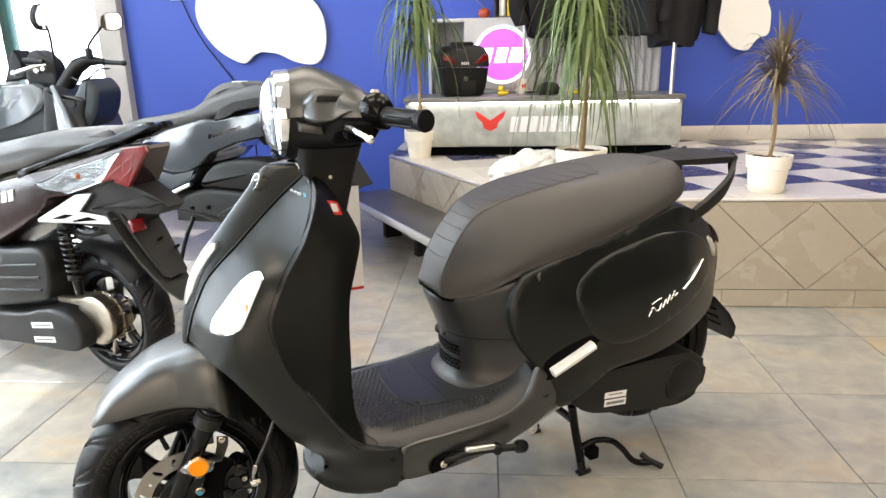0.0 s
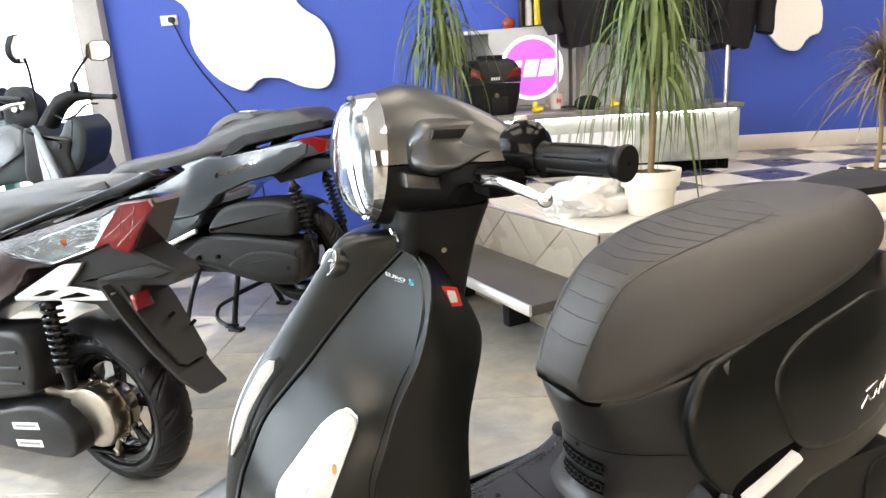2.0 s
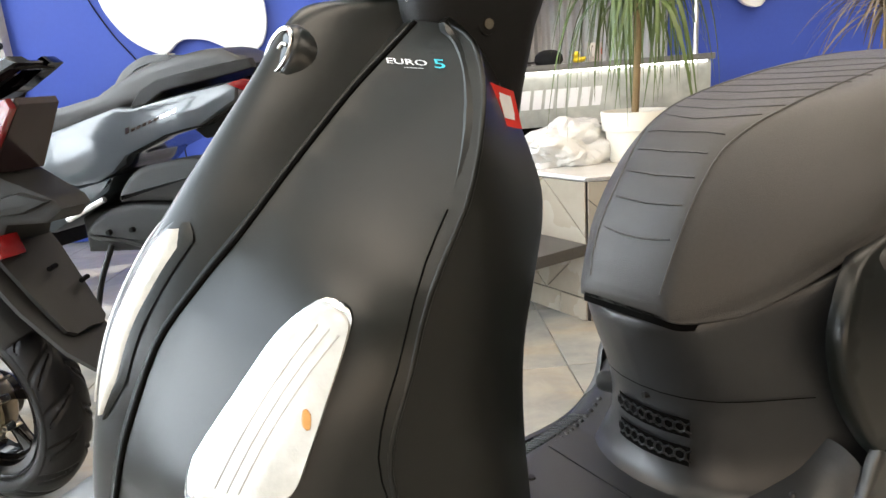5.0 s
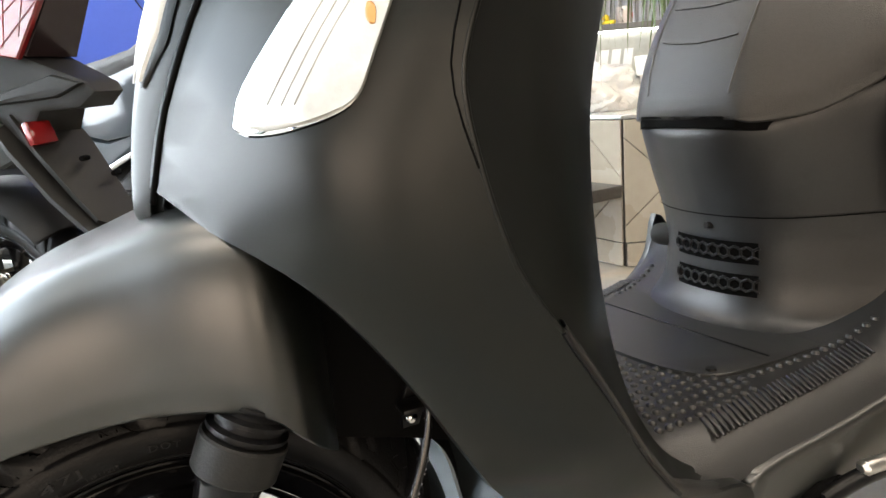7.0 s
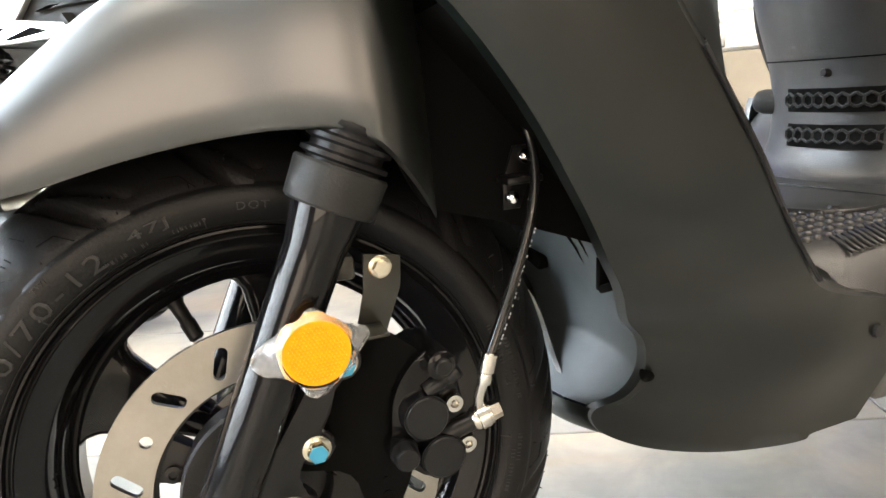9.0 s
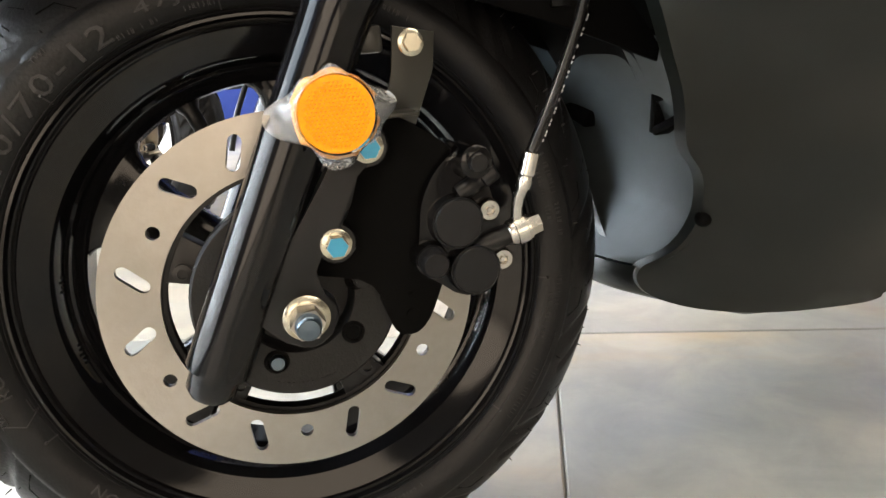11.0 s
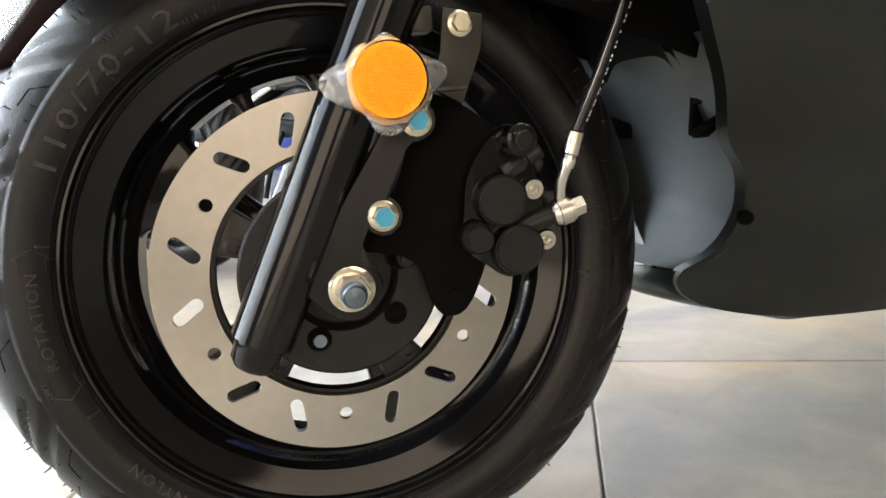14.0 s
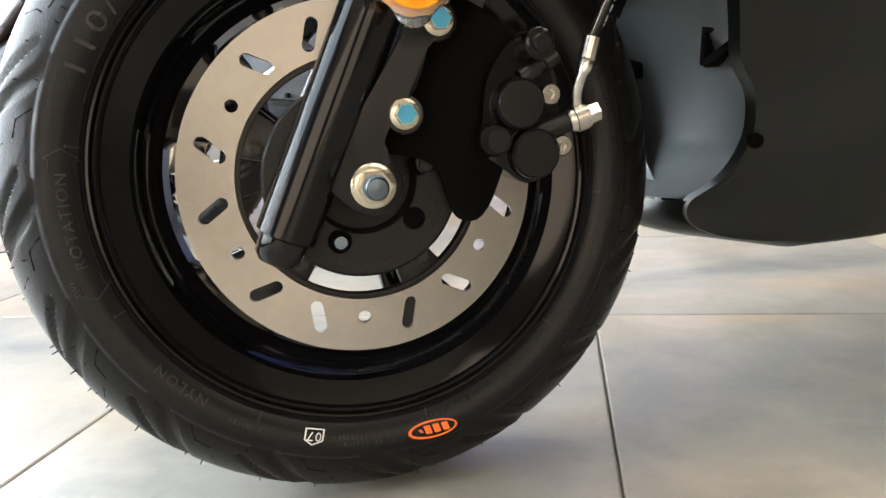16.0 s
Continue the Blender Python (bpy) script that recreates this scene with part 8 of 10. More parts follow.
for a in (15, 62, 118, 172, 235, 300, 335):
    bm = bmesh.new()
    c, d = math.cos(radians(a)), math.sin(radians(a))
    turned(bm, (0.091 * c, 0.036, 0.249 + 0.091 * d), (0.091 * c, 0.07, 0.249 + 0.091 * d), [(0, 0.0095), (0.02, 0.0095), (0.0205, 0.0065), (0.026, 0.006), (0.027, 0.003)], 14)
    sp("gearbox_bolt", bm, M_NICKEL, gear2)
for a in (40, 90, 145, 200, 320):
    bm = bmesh.new()
    c, d = math.cos(radians(a)), math.sin(radians(a))
    box(bm, (0.012, 0.032, 0.005), (0.083 * c, 0.022, 0.249 + 0.083 * d), 0.0015, Matrix.Rotation(-radians(a), 4, "Y"))
    box(bm, (0.01, 0.034, 0.005), (0.087 * c, 0.074, 0.249 + 0.087 * d), 0.0015, Matrix.Rotation(-radians(a), 4, "Y"))
    sp("gearbox_rib", bm, M_CASTALU, gear2)
bm = bmesh.new()
tube(bm, curve([(0.02, 0.03, 0.20), (-0.002, 0.032, 0.155), (-0.02, 0.034, 0.108)], 5), 0.009, 12)
turned(bm, (-0.02, 0.024, 0.106), (-0.02, 0.05, 0.106), [(0, 0.013), (0.018, 0.013), (0.02, 0.009)], 16)
sp("brake_arm", bm, M_CASTALU, gear2, "aluminium brake arm")
bm = bmesh.new()
tube(bm, curve([(-0.02, 0.044, 0.106), (-0.1, 0.06, 0.112), (-0.24, 0.075, 0.13)], 5), 0.005, 8)
sp("brake_cable", bm, M_RUBBER, gear2, "black rear brake cable")
spring(plum, (-0.03, 0.128, 0.62), (-0.004, 0.135, 0.355), 0.026, 9)
bm = bmesh.new()
box(bm, (0.5, 0.2, 0.16), (-0.45, -0.02, 0.3), 0.04)
sp("crankcase", bm, M_SATIN, plum, "", 45)
# script bars on the flank
bm = bmesh.new()
for k in range(5):
    slab(bm, [(-0.40 + 0.04 * k, 0.628 + 0.008 * k), (-0.372 + 0.04 * k, 0.634 + 0.008 * k), (-0.362 + 0.04 * k, 0.672 + 0.008 * k), (-0.39 + 0.04 * k, 0.666 + 0.008 * k)], 0.1685, 0.1705, "uz")
sp("script_badge", bm, M_WHITEPRINT, rear2, "plain silver bars of a script badge", 0)
# its front, towards the windows
bm = bmesh.new()
bulk(bm, fine([(-0.78, 0.36), (-1.12, 0.34), (-1.16, 0.26), (-0.78, 0.22)]), lambda u: 0.16, 0.02)
sp("footboard", bm, M_PLASTIC, plum, "black plastic footboard", 45)
bm = bmesh.new()
bulk(bm, fine([(-1.10, 0.36), (-1.16, 0.62), (-1.27, 0.9), (-1.33, 0.95), (-1.38, 0.88), (-1.36, 0.62), (-1.27, 0.4), (-1.16, 0.28)], 0.04, True), lambda u: 0.17, 0.03)
sp("leg_shield", bm, M_BROWN, plum, "gloss dark plum leg shield", 45)
wheel(plum, -1.36, 0.247, 0.24, 0, "front_wheel")
bm = bmesh.new()
tube(bm, [(-1.22, -0.08, 0.5), (-1.36, -0.08, 0.247)], 0.018, 12)
tube(bm, [(-1.22, 0.08, 0.5), (-1.36, 0.08, 0.247)], 0.018, 12)
sp("fork", bm, M_SATIN, plum)
bm = bmesh.new()
bulk(bm, fine([(-1.20, 0.93), (-1.16, 1.0), (-1.22, 1.07), (-1.34, 1.04), (-1.36, 0.95)], 0.03, True), lambda u: 0.11, 0.03)
tube(bm, curve([(-1.18, -0.36, 1.03), (-1.2, -0.12, 1.02), (-1.22, 0, 1.0), (-1.2, 0.12, 1.02), (-1.18, 0.36, 1.03)], 6), 0.015, 12)
sp("handlebar", bm, M_PLASTIC, plum, "black covered handlebar", 45)

# gloss grey scooter
grey = thing("scooter", "gloss grey adventure scooter with a black seat on its stand", "scooter", pose(-0.598, 4.02, -0.01, 0, 0, 161.3))


def half3(u, z=0.0):
    return 0.19 if u < 0 else max(0.19 - u / 0.45 * 0.10, 0.05)


wheel(grey, 0.0, 0.339, 0.245, 30)
bm = bulk(bmesh.new(), fine([(-0.798, 0.621), (-0.716, 0.698), (-0.614, 0.742), (-0.307, 0.815), (-0.225, 0.812), (0.151, 0.873), (0.194, 0.873), (0.182, 0.81), (0.044, 0.731), (-0.111, 0.699), (-0.288, 0.635), (-0.356, 0.577), (-0.437, 0.539), (-0.543, 0.526), (-0.687, 0.562)]), half3, 0.02)
rear3 = sp("rear_body", bm, M_GREYPAINT, grey, "gloss grey rear body", 40)
bm = bulk(bmesh.new(), fine([(-0.98, 0.70), (-0.962, 0.716), (-0.907, 0.755), (-0.833, 0.79), (-0.702, 0.813), (-0.503, 0.838), (-0.397, 0.856), (-0.286, 0.905), (-0.143, 0.952), (0.059, 0.985), (0.145, 0.984), (0.205, 0.952), (0.226, 0.924), (-0.027, 0.872), (-0.22, 0.832), (-0.456, 0.777), (-0.644, 0.735), (-0.809, 0.695)]), lambda u, z=0.0: half3(u) * 0.86, 0.03, 0.012)
seat3 = sp("seat", bm, M_SEAT, grey, "black stepped seat", 50)
bm = bulk(bmesh.new(), fine([(-0.38, 0.86), (-0.325, 0.935), (-0.225, 0.985), (-0.139, 0.988), (-0.09, 0.965), (-0.261, 0.905)], 0.03, True), lambda u: 0.1, 0.03)
sp("backrest", bm, M_SEAT, seat3, "black seat bolster", 50)
bm = bmesh.new()
box(bm, (0.06, 0.05, 0.004), (-0.17, 0.03, 0.992), 0.001)
sp("label", bm, M_STICKER, seat3, "small white tag")
for side in (1, -1):
    bm = panel(bmesh.new(), fine([(-0.225, 0.813), (-0.174, 0.865), (-0.096, 0.897), (0.071, 0.922), (0.246, 0.945), (0.256, 0.919), (0.133, 0.897), (-0.082, 0.862), (-0.164, 0.821)], 0.025), lambda u, z=0.0: half3(u) * 0.98, 0.025, 0.03, 0.006, 0.004, side)
    sp("grab_rail", bm, M_PLASTIC_GREY, grey, "dark grey grab rail", 40)
    bm = panel(bmesh.new(), fine([(0.16, 0.868), (0.217, 0.878), (0.271, 0.864), (0.264, 0.825), (0.235, 0.815), (0.22, 0.84)], 0.02), half3, 0.02, 0.03, 0.002, 0.003, side)
    sp("tail_lamp", bm, M_RED, grey, "red tail lamp", 30)
bm = bmesh.new()
bulk(bm, fine([(0.10, 0.85), (0.27, 0.862), (0.258, 0.81), (0.14, 0.79)]), lambda u, z=0.0: half3(u) - 0.012, 0.01)
sp("lamp_body", bm, M_GREYPAINT, grey, "", 40)
bm = bmesh.new()
bulk(bm, fine([(-0.05, 0.72), (0.183, 0.788), (0.313, 0.785), (0.322, 0.748), (0.22, 0.73), (0.0, 0.68)]), lambda u: 0.1, 0.01)
tail3 = sp("under_tail", bm, M_PLASTIC, grey, "black plastic under-tail", 40)
bm = tongue(bmesh.new(), [(0.30, 0.76, 0.05), (0.335, 0.70, 0.07), (0.37, 0.65, 0.085), (0.445, 0.555, 0.085), (0.50, 0.477, 0.08)], 0.012)
sp("plate_holder", bm, M_PLASTIC_GREY, tail3, "dark plate holder", 40)
bm = bmesh.new()
bulk(bm, fine([(-0.9, 0.56), (-0.767, 0.58), (-0.66, 0.55), (-0.544, 0.525), (-0.359, 0.565), (-0.40, 0.505), (-0.586, 0.404), (-0.709, 0.346), (-0.9, 0.34)]), lambda u: 0.185, 0.02)
sp("lower_fairing", bm, M_GREYMATT, grey, "matt slate grey lower fairing", 40)
bm = bmesh.new()
bulk(bm, fine([(-0.364, 0.472), (-0.304, 0.554), (-0.211, 0.6), (-0.019, 0.62), (0.093, 0.603), (0.114, 0.572), (0.101, 0.494), (0.075, 0.467), (-0.02, 0.463), (-0.264, 0.469)], 0.03, True), lambda u: 0.19, 0.025, lo=0.05)
sp("air_box", bm, M_PLASTIC_GREY, grey, "dark grey air box cover", 45)
bm = bmesh.new()
bulk(bm, fine([(-0.547, 0.35), (-0.463, 0.417), (-0.324, 0.456), (-0.102, 0.45), (0.093, 0.437), (0.126, 0.408), (0.124, 0.343), (0.093, 0.265), (0.044, 0.242), (-0.138, 0.247), (-0.328, 0.288), (-0.412, 0.307), (-0.524, 0.316)], 0.03, True), lambda u: 0.188, 0.025, lo=0.05)
eng3 = sp("engine_cover", bm, M_PLASTIC_GREY, grey, "dark grey engine cover", 45)
bm = bmesh.new()
bulk(bm, fine([(-0.266, 0.315), (-0.17, 0.375), (-0.058, 0.393), (0.09, 0.38), (0.105, 0.345), (0.085, 0.29), (-0.051, 0.274), (-0.132, 0.28)], 0.03, True), lambda u: 0.2, 0.012, lo=0.15)
sp("cover_plate", bm, M_PLASTIC_GREY, eng3, "", 45)
for u, z in ((-0.32, 0.36), (0.06, 0.325), (-0.43, 0.35)):
    bm = bmesh.new()
    cyl(bm, (u, 0.185, z), (u, 0.203, z), 0.011, 0.0095, 16)
    sp("cover_bolt", bm, M_DARK, eng3)
spring(grey, (0.085, 0.135, 0.70), (0.165, 0.135, 0.385), 0.028, 10)
spring(grey, (0.085, -0.135, 0.70), (0.165, -0.135, 0.385), 0.028, 10)
bm = bmesh.new()
tube(bm, [(-0.60, 0.205, 0.404), (-0.41, 0.205, 0.481)], 0.011, 12)
sp("footpeg", bm, M_ALU, grey, "folded pale aluminium footpeg", 50)
bm = guard(bmesh.new(), 0.0, 0.339, 0.268, 60, 150, 0.08)
sp("inner_guard", bm, M_PLASTIC, grey, "black inner rear mudguard", 50)
bm = bmesh.new()
cyl(bm, (0.0, 0.05, 0.339), (0.0, 0.1, 0.339), 0.035, 0.03, 24)
box(bm, (0.2, 0.04, 0.05), (-0.09, 0.11, 0.345), 0.01)
sp("hub_arm", bm, M_CASTALU, grey, "aluminium swing arm end", 40)
bm = bmesh.new()
for side in (1, -1):
    tube(bm, curve([(-0.30, side * 0.1, 0.26), (-0.30, side * 0.15, 0.12), (-0.29, side * 0.19, 0.018)], 5), 0.014, 10)
    box(bm, (0.07, 0.045, 0.016), (-0.28, side * 0.19, 0.009), 0.004)
tube(bm, [(-0.30, -0.13, 0.16), (-0.30, 0.13, 0.16)], 0.012, 10)
st3 = sp("centre_stand", bm, M_SATIN, grey, "black tubular centre stand", 45)
bm = bmesh.new()
tube(bm, curve([(-0.30, 0.14, 0.15), (-0.33, 0.22, 0.13), (-0.30, 0.28, 0.1), (-0.24, 0.31, 0.085), (-0.19, 0.32, 0.083)], 6), 0.009, 10)
box(bm, (0.05, 0.04, 0.014), (-0.19, 0.32, 0.083), 0.004)
sp("stand_lever", bm, M_SATIN, st3, "", 45)
bm = bmesh.new()
tube(bm, curve([(-0.50, 0.12, 0.28), (-0.53, 0.17, 0.16), (-0.55, 0.2, 0.05), (-0.555, 0.21, 0.012)], 5), 0.012, 10)
sp("side_stand", bm, M_SATIN, grey, "", 45)
bm = bmesh.new()
for k in range(9):
    a, z = -0.272 + 0.0265 * k, 0.717 + 0.0078 * k
    h = 0.022 if k == 0 else 0.012
    slab(bm, [(a, z), (a + 0.019, z + 0.005), (a + 0.024, z + 0.005 + h), (a + 0.006, z + h)], 0.1895, 0.1915, "uz")
sp("script_badge", bm, M_CHROME, rear3, "chrome bars of a script badge", 0)
bm = bmesh.new()
bulk(bm, fine([(-0.86, 0.38), (-1.2, 0.36), (-1.22, 0.27), (-0.86, 0.25)]), lambda u: 0.17, 0.02)
bulk(bm, fine([(-0.62, 0.25), (-0.30, 0.26), (-0.30, 0.44), (-0.62, 0.42)]), lambda u: 0.12, 0.02)
sp("footboard", bm, M_PLASTIC, grey, "black plastic footboard and crankcase", 45)
bm = bmesh.new()
bulk(bm, fine([(-1.15, 0.36), (-1.2, 0.62), (-1.3, 0.9), (-1.37, 0.98), (-1.46, 0.82), (-1.42, 0.6), (-1.3, 0.4), (-1.18, 0.28)], 0.04, True), lambda u: 0.18, 0.03)
sp("leg_shield", bm, M_GREYPAINT, grey, "", 45)
wheel(grey, -1.45, 0.25, 0.245, 0, "front_wheel")
bm = bmesh.new()
for v in (-0.08, 0.08):
    tube(bm, [(-1.3, v, 0.52), (-1.45, v, 0.25)], 0.018, 12)
sp("fork", bm, M_SATIN, grey)

# slate scooter by the windows: its handlebar, mirrors and front
slate = thing("scooter", "dark slate scooter with two mirrors beside the windows", "scooter", pose(0, 0, -0.01))


def wp(name, bm, material, parent, label="", smooth=45):
    return part(name, bm, material, parent, label, smooth)


def shifted(outline, half, y, inset=0.02, step=0.03, rounded=True):
    """A moulded body from an outline in x and z, about the plane y."""
    bm = bulk(bmesh.new(), fine(outline, step, rounded), lambda u: half, inset)
    for v in bm.verts:
        v.co.y += y
    return bm


bm = shifted([(-2.45, 0.97), (-2.2, 0.985), (-2.041, 0.992), (-1.978, 0.945), (-1.90, 0.918), (-1.86, 0.90), (-1.80, 0.86), (-1.76, 0.76), (-1.806, 0.72), (-1.929, 0.705), (-2.099, 0.70), (-2.307, 0.67), (-2.52, 0.62)], 0.1, 4.42)
shield4 = wp("front_shield", bm, M_GREYMATT, slate, "matt slate grey front shield")
bm = shifted([(-1.81, 0.93), (-1.775, 0.985), (-1.735, 1.012), (-1.70, 0.985), (-1.678, 0.936), (-1.698, 0.844), (-1.745, 0.765), (-1.79, 0.735), (-1.875, 0.745), (-1.89, 0.862)], 0.125, 4.42, 0.03)
wp("glove_box", bm, M_GREYMATT, shield4, "slate grey inner compartment")
bm = shifted([(-1.98, 0.97), (-1.89, 0.93), (-1.76, 0.905), (-1.775, 0.83), (-1.785, 0.72), (-2.01, 0.70), (-2.005, 0.85)], 0.138, 4.42, 0.02)
wp("key_panel", bm, M_PLASTIC, shield4, "black key panel")
bm = bmesh.new()
cyl(bm, (-1.822, 4.30, 0.875), (-1.82, 4.272, 0.877), 0.019, 0.015, 18)
wp("key_switch", bm, M_SATIN, shield4, "black ignition switch")
bm = bmesh.new()
slab(bm, fine([(-2.42, 0.955), (-2.228, 0.98), (-2.05, 0.992), (-2.0, 0.962), (-1.992, 0.894), (-2.028, 0.848), (-2.172, 0.777), (-2.428, 0.694)], 0.05), 4.296, 4.318, "uz", 0.008)
wp("front_panel", bm, M_GREYPAINT, shield4, "glossy slate front panel")
bm = bmesh.new()
slab(bm, [(-2.35, 0.965), (-2.12, 0.975), (-2.10, 0.945), (-2.20, 0.86), (-2.36, 0.80)], 4.290, 4.299, "uz", 0.003)
wp("side_screen", bm, M_LENS, shield4, "clear reflecting side screen")
# instruments, a small fly screen and the far bar's controls
bm = shifted([(-2.277, 1.0), (-2.22, 1.14), (-2.195, 1.175), (-2.165, 1.12), (-2.14, 1.02)], 0.07, 4.46, 0.008, 0.03, False)
wp("fly_screen", bm, M_PLASTIC, slate, "small dark fly screen")
bm = shifted([(-2.13, 1.0), (-2.102, 1.135), (-2.046, 1.175), (-2.0, 1.145), (-1.955, 1.095), (-1.955, 1.01), (-1.98, 0.975), (-2.06, 0.985)], 0.05, 4.42, 0.02)
dash = wp("instrument_hood", bm, M_PLASTIC, slate, "black instrument hood with chrome fittings")
bm = bmesh.new()
tube(bm, curve([(-2.15, 4.31, 1.05), (-2.09, 4.30, 1.066), (-2.03, 4.31, 1.082), (-1.98, 4.34, 1.09)], 5), 0.011, 10)
turned(bm, (-2.16, 4.31, 1.048), (-2.12, 4.305, 1.06), [(0, 0.016), (0.02, 0.017), (0.022, 0.012)], 14)
wp("brake_lever", bm, M_CHROME, dash, "silver brake lever")
for x, z, r in ((-2.035, 1.058, 0.017), (-1.995, 1.065, 0.014)):
    bm = bmesh.new()
    cyl(bm, (x, 4.345, z), (x + 0.008, 4.315, z + 0.005), r, r * 0.8, 16)
    wp("fitting", bm, M_ALU, dash)
bm = bmesh.new()
tube(bm, [(-2.10, 4.33, 1.115), (-1.99, 4.34, 1.105)], 0.016, 12)
wp("far_grip", bm, M_RUBBER, dash, "black rubber grip")
bm = bmesh.new()
loops = []
for x, z, w, d in ((-1.965, 0.90, 0.05, 0.055), (-1.93, 0.955, 0.046, 0.055), (-1.885, 1.015, 0.042, 0.05), (-1.83, 1.08, 0.038, 0.045), (-1.77, 1.108, 0.03, 0.036), (-1.70, 1.108, 0.022, 0.026), (-1.66, 1.103, 0.017, 0.02)):
    loops.append([(x - 0.5 * w * math.cos(q), 4.39 + d * math.sin(q), z + w * math.cos(q)) for q in (2 * math.pi * i / 16 for i in range(16))])
skin(bm, loops, True, True)
bar4 = wp("handlebar", bm, M_PLASTIC, slate, "black handlebar cover")
bm = bmesh.new()
turned(bm, (-1.668, 4.37, 1.101), (-1.53, 4.37, 1.091), [(0, 0.019), (0.012, 0.019), (0.014, 0.0135), (0.118, 0.0135), (0.12, 0.0155), (0.13, 0.0155), (0.138, 0.011)], 20)
wp("grip", bm, M_RUBBER, bar4, "black rubber grip")
bm = bmesh.new()
tube(bm, curve([(-1.83, 4.33, 1.02), (-1.77, 4.30, 1.0), (-1.71, 4.30, 1.02), (-1.66, 4.31, 1.06), (-1.60, 4.32, 1.065)], 6), 0.005, 8)
wp("brake_lever", bm, M_SATIN, bar4, "dark brake lever")
bm = bmesh.new()
box(bm, (0.03, 0.035, 0.05), (-1.73, 4.36, 1.15), 0.006)
tube(bm, curve([(-1.733, 4.36, 1.16), (-1.722, 4.36, 1.195), (-1.68, 4.35, 1.235), (-1.615, 4.34, 1.295)], 6), 0.0065, 10)
mir4 = wp("mirror_arm", bm, M_SATIN, slate, "black mirror stalk")


def mirror_head(x, y, z, turn, tilt, w, h, parent):
    m = pose(x, y, z, 0, tilt, turn)
    out = fine([(-w, -h * 0.25), (-w * 0.75, h * 0.7), (-w * 0.2, h), (w * 0.8, h * 0.85), (w, h * 0.3), (w * 0.8, -h * 0.75), (w * 0.1, -h), (-w * 0.7, -h * 0.8)], 0.02)
    bm = bmesh.new()
    slab(bm, out, -0.008, 0.022, "uz", 0.006)
    shell = wp("mirror_shell", bm, M_PLASTIC, parent, "black mirror shell")
    shell.matrix_basis = m
    bm = bmesh.new()
    slab(bm, [(a * 0.9, b * 0.9) for a, b in out], -0.0095, -0.0078, "uz")
    wp("mirror_glass", bm, M_MIRROR, shell, "mirror glass", 0)


mirror_head(-1.556, 4.33, 1.310, 25, -6, 0.060, 0.049, mir4)
bm = bmesh.new()
tube(bm, curve([(-1.952, 4.38, 1.09), (-1.946, 4.37, 1.18), (-1.944, 4.365, 1.25), (-1.95, 4.36, 1.30)], 6), 0.007, 10)
mir5 = wp("mirror_arm", bm, M_SATIN, slate, "black mirror stalk")
mirror_head(-1.975, 4.36, 1.345, 90, 25, 0.062, 0.072, mir5)
bm = bmesh.new()
bulk(bm, fine([(-2.5, 0.62), (-2.0, 0.66), (-1.92, 0.4), (-2.0, 0.26), (-2.5, 0.26)], 0.05), lambda u: 0.13, 0.03)
for v in bm.verts:
    v.co.y += 4.46
wp("footboard", bm, M_PLASTIC, slate, "black lower body")
bm = tyre_mesh(bmesh.new(), 0, 0, 0, 240)
w4 = wp("front_wheel", bm, M_RUBBER, slate, "black tyre", 50)
w4.matrix_basis = pose(-2.3, 4.46, 0.23)

# ---- the counter and what stands on the platform ----
counter = thing("display_counter", "low grey concrete-look counter with an underlit white edge", "counter", pose(0, 0, 0))
bm = bmesh.new()
box(bm, (1.56, 0.36, 0.056), (0.83, 5.02, PLAT_Z + 0.028), 0.003)
part("plinth", bm, M_DARK, counter)
bm = bmesh.new()
box(bm, (1.68, 0.42, 0.272), (0.82, 5.01, 0.674), 0.01)
part("body", bm, M_PODFRONT, counter)
bm = bmesh.new()
box(bm, (1.62, 0.008, 0.008), (0.82, 4.791, 0.806))
part("light_strip", bm, M_LED, counter, "glowing white light strip under the top")
bm = bmesh.new()
box(bm, (1.70, 0.445, 0.03), (0.82, 5.0025, 0.827), 0.004)
part("top", bm, M_PODTOP, counter, "dark grey counter top")
for x in (0.05, 1.6):
    bm = bmesh.new()
    cyl(bm, (x, 4.84, PLAT_Z), (x, 4.84, PLAT_Z + 0.058), 0.02, None, 16)
    part("foot", bm, M_DARK, counter)
wing = [(0.41, 0.76), (0.455, 0.735), (0.505, 0.70), (0.555, 0.735), (0.60, 0.76), (0.585, 0.715), (0.555, 0.69), (0.545, 0.655), (0.505, 0.635), (0.465, 0.655), (0.455, 0.69), (0.425, 0.715)]
bm = bmesh.new()
slab(bm, wing, 4.7975, 4.7995, "uz")
part("red_emblem", bm, M_REDPAINT, counter, "plain red winged emblem", smooth=0)
for i in range(8):
    x = 0.622 + i * 0.0605
    bm = bmesh.new()
    slab(bm, [(x, 0.628), (x + 0.044, 0.628), (x + 0.058, 0.722), (x + 0.014, 0.722)], 4.7975, 4.7995, "uz")
    part("white_bar", bm, M_WHITEPRINT, counter, smooth=0)

shelf = thing("shelf_unit", "pale grey shelf unit standing behind the counter", "shelf", pose(0, 0, 0))
for x in (0.10, 0.84):
    bm = bmesh.new()
    box(bm, (0.022, 0.22, 1.30 - PLAT_Z), (x, 5.37, PLAT_Z + (1.30 - PLAT_Z) / 2), 0.002)
    part("side", bm, M_GREYBOARD, shelf)
bm = bmesh.new()
box(bm, (0.80, 0.24, 0.022), (0.47, 5.365, 1.311), 0.002)
part("top_board", bm, M_GREYBOARD, shelf)
bm = bmesh.new()
box(bm, (0.70, 0.01, 0.82), (0.47, 5.47, 0.89))
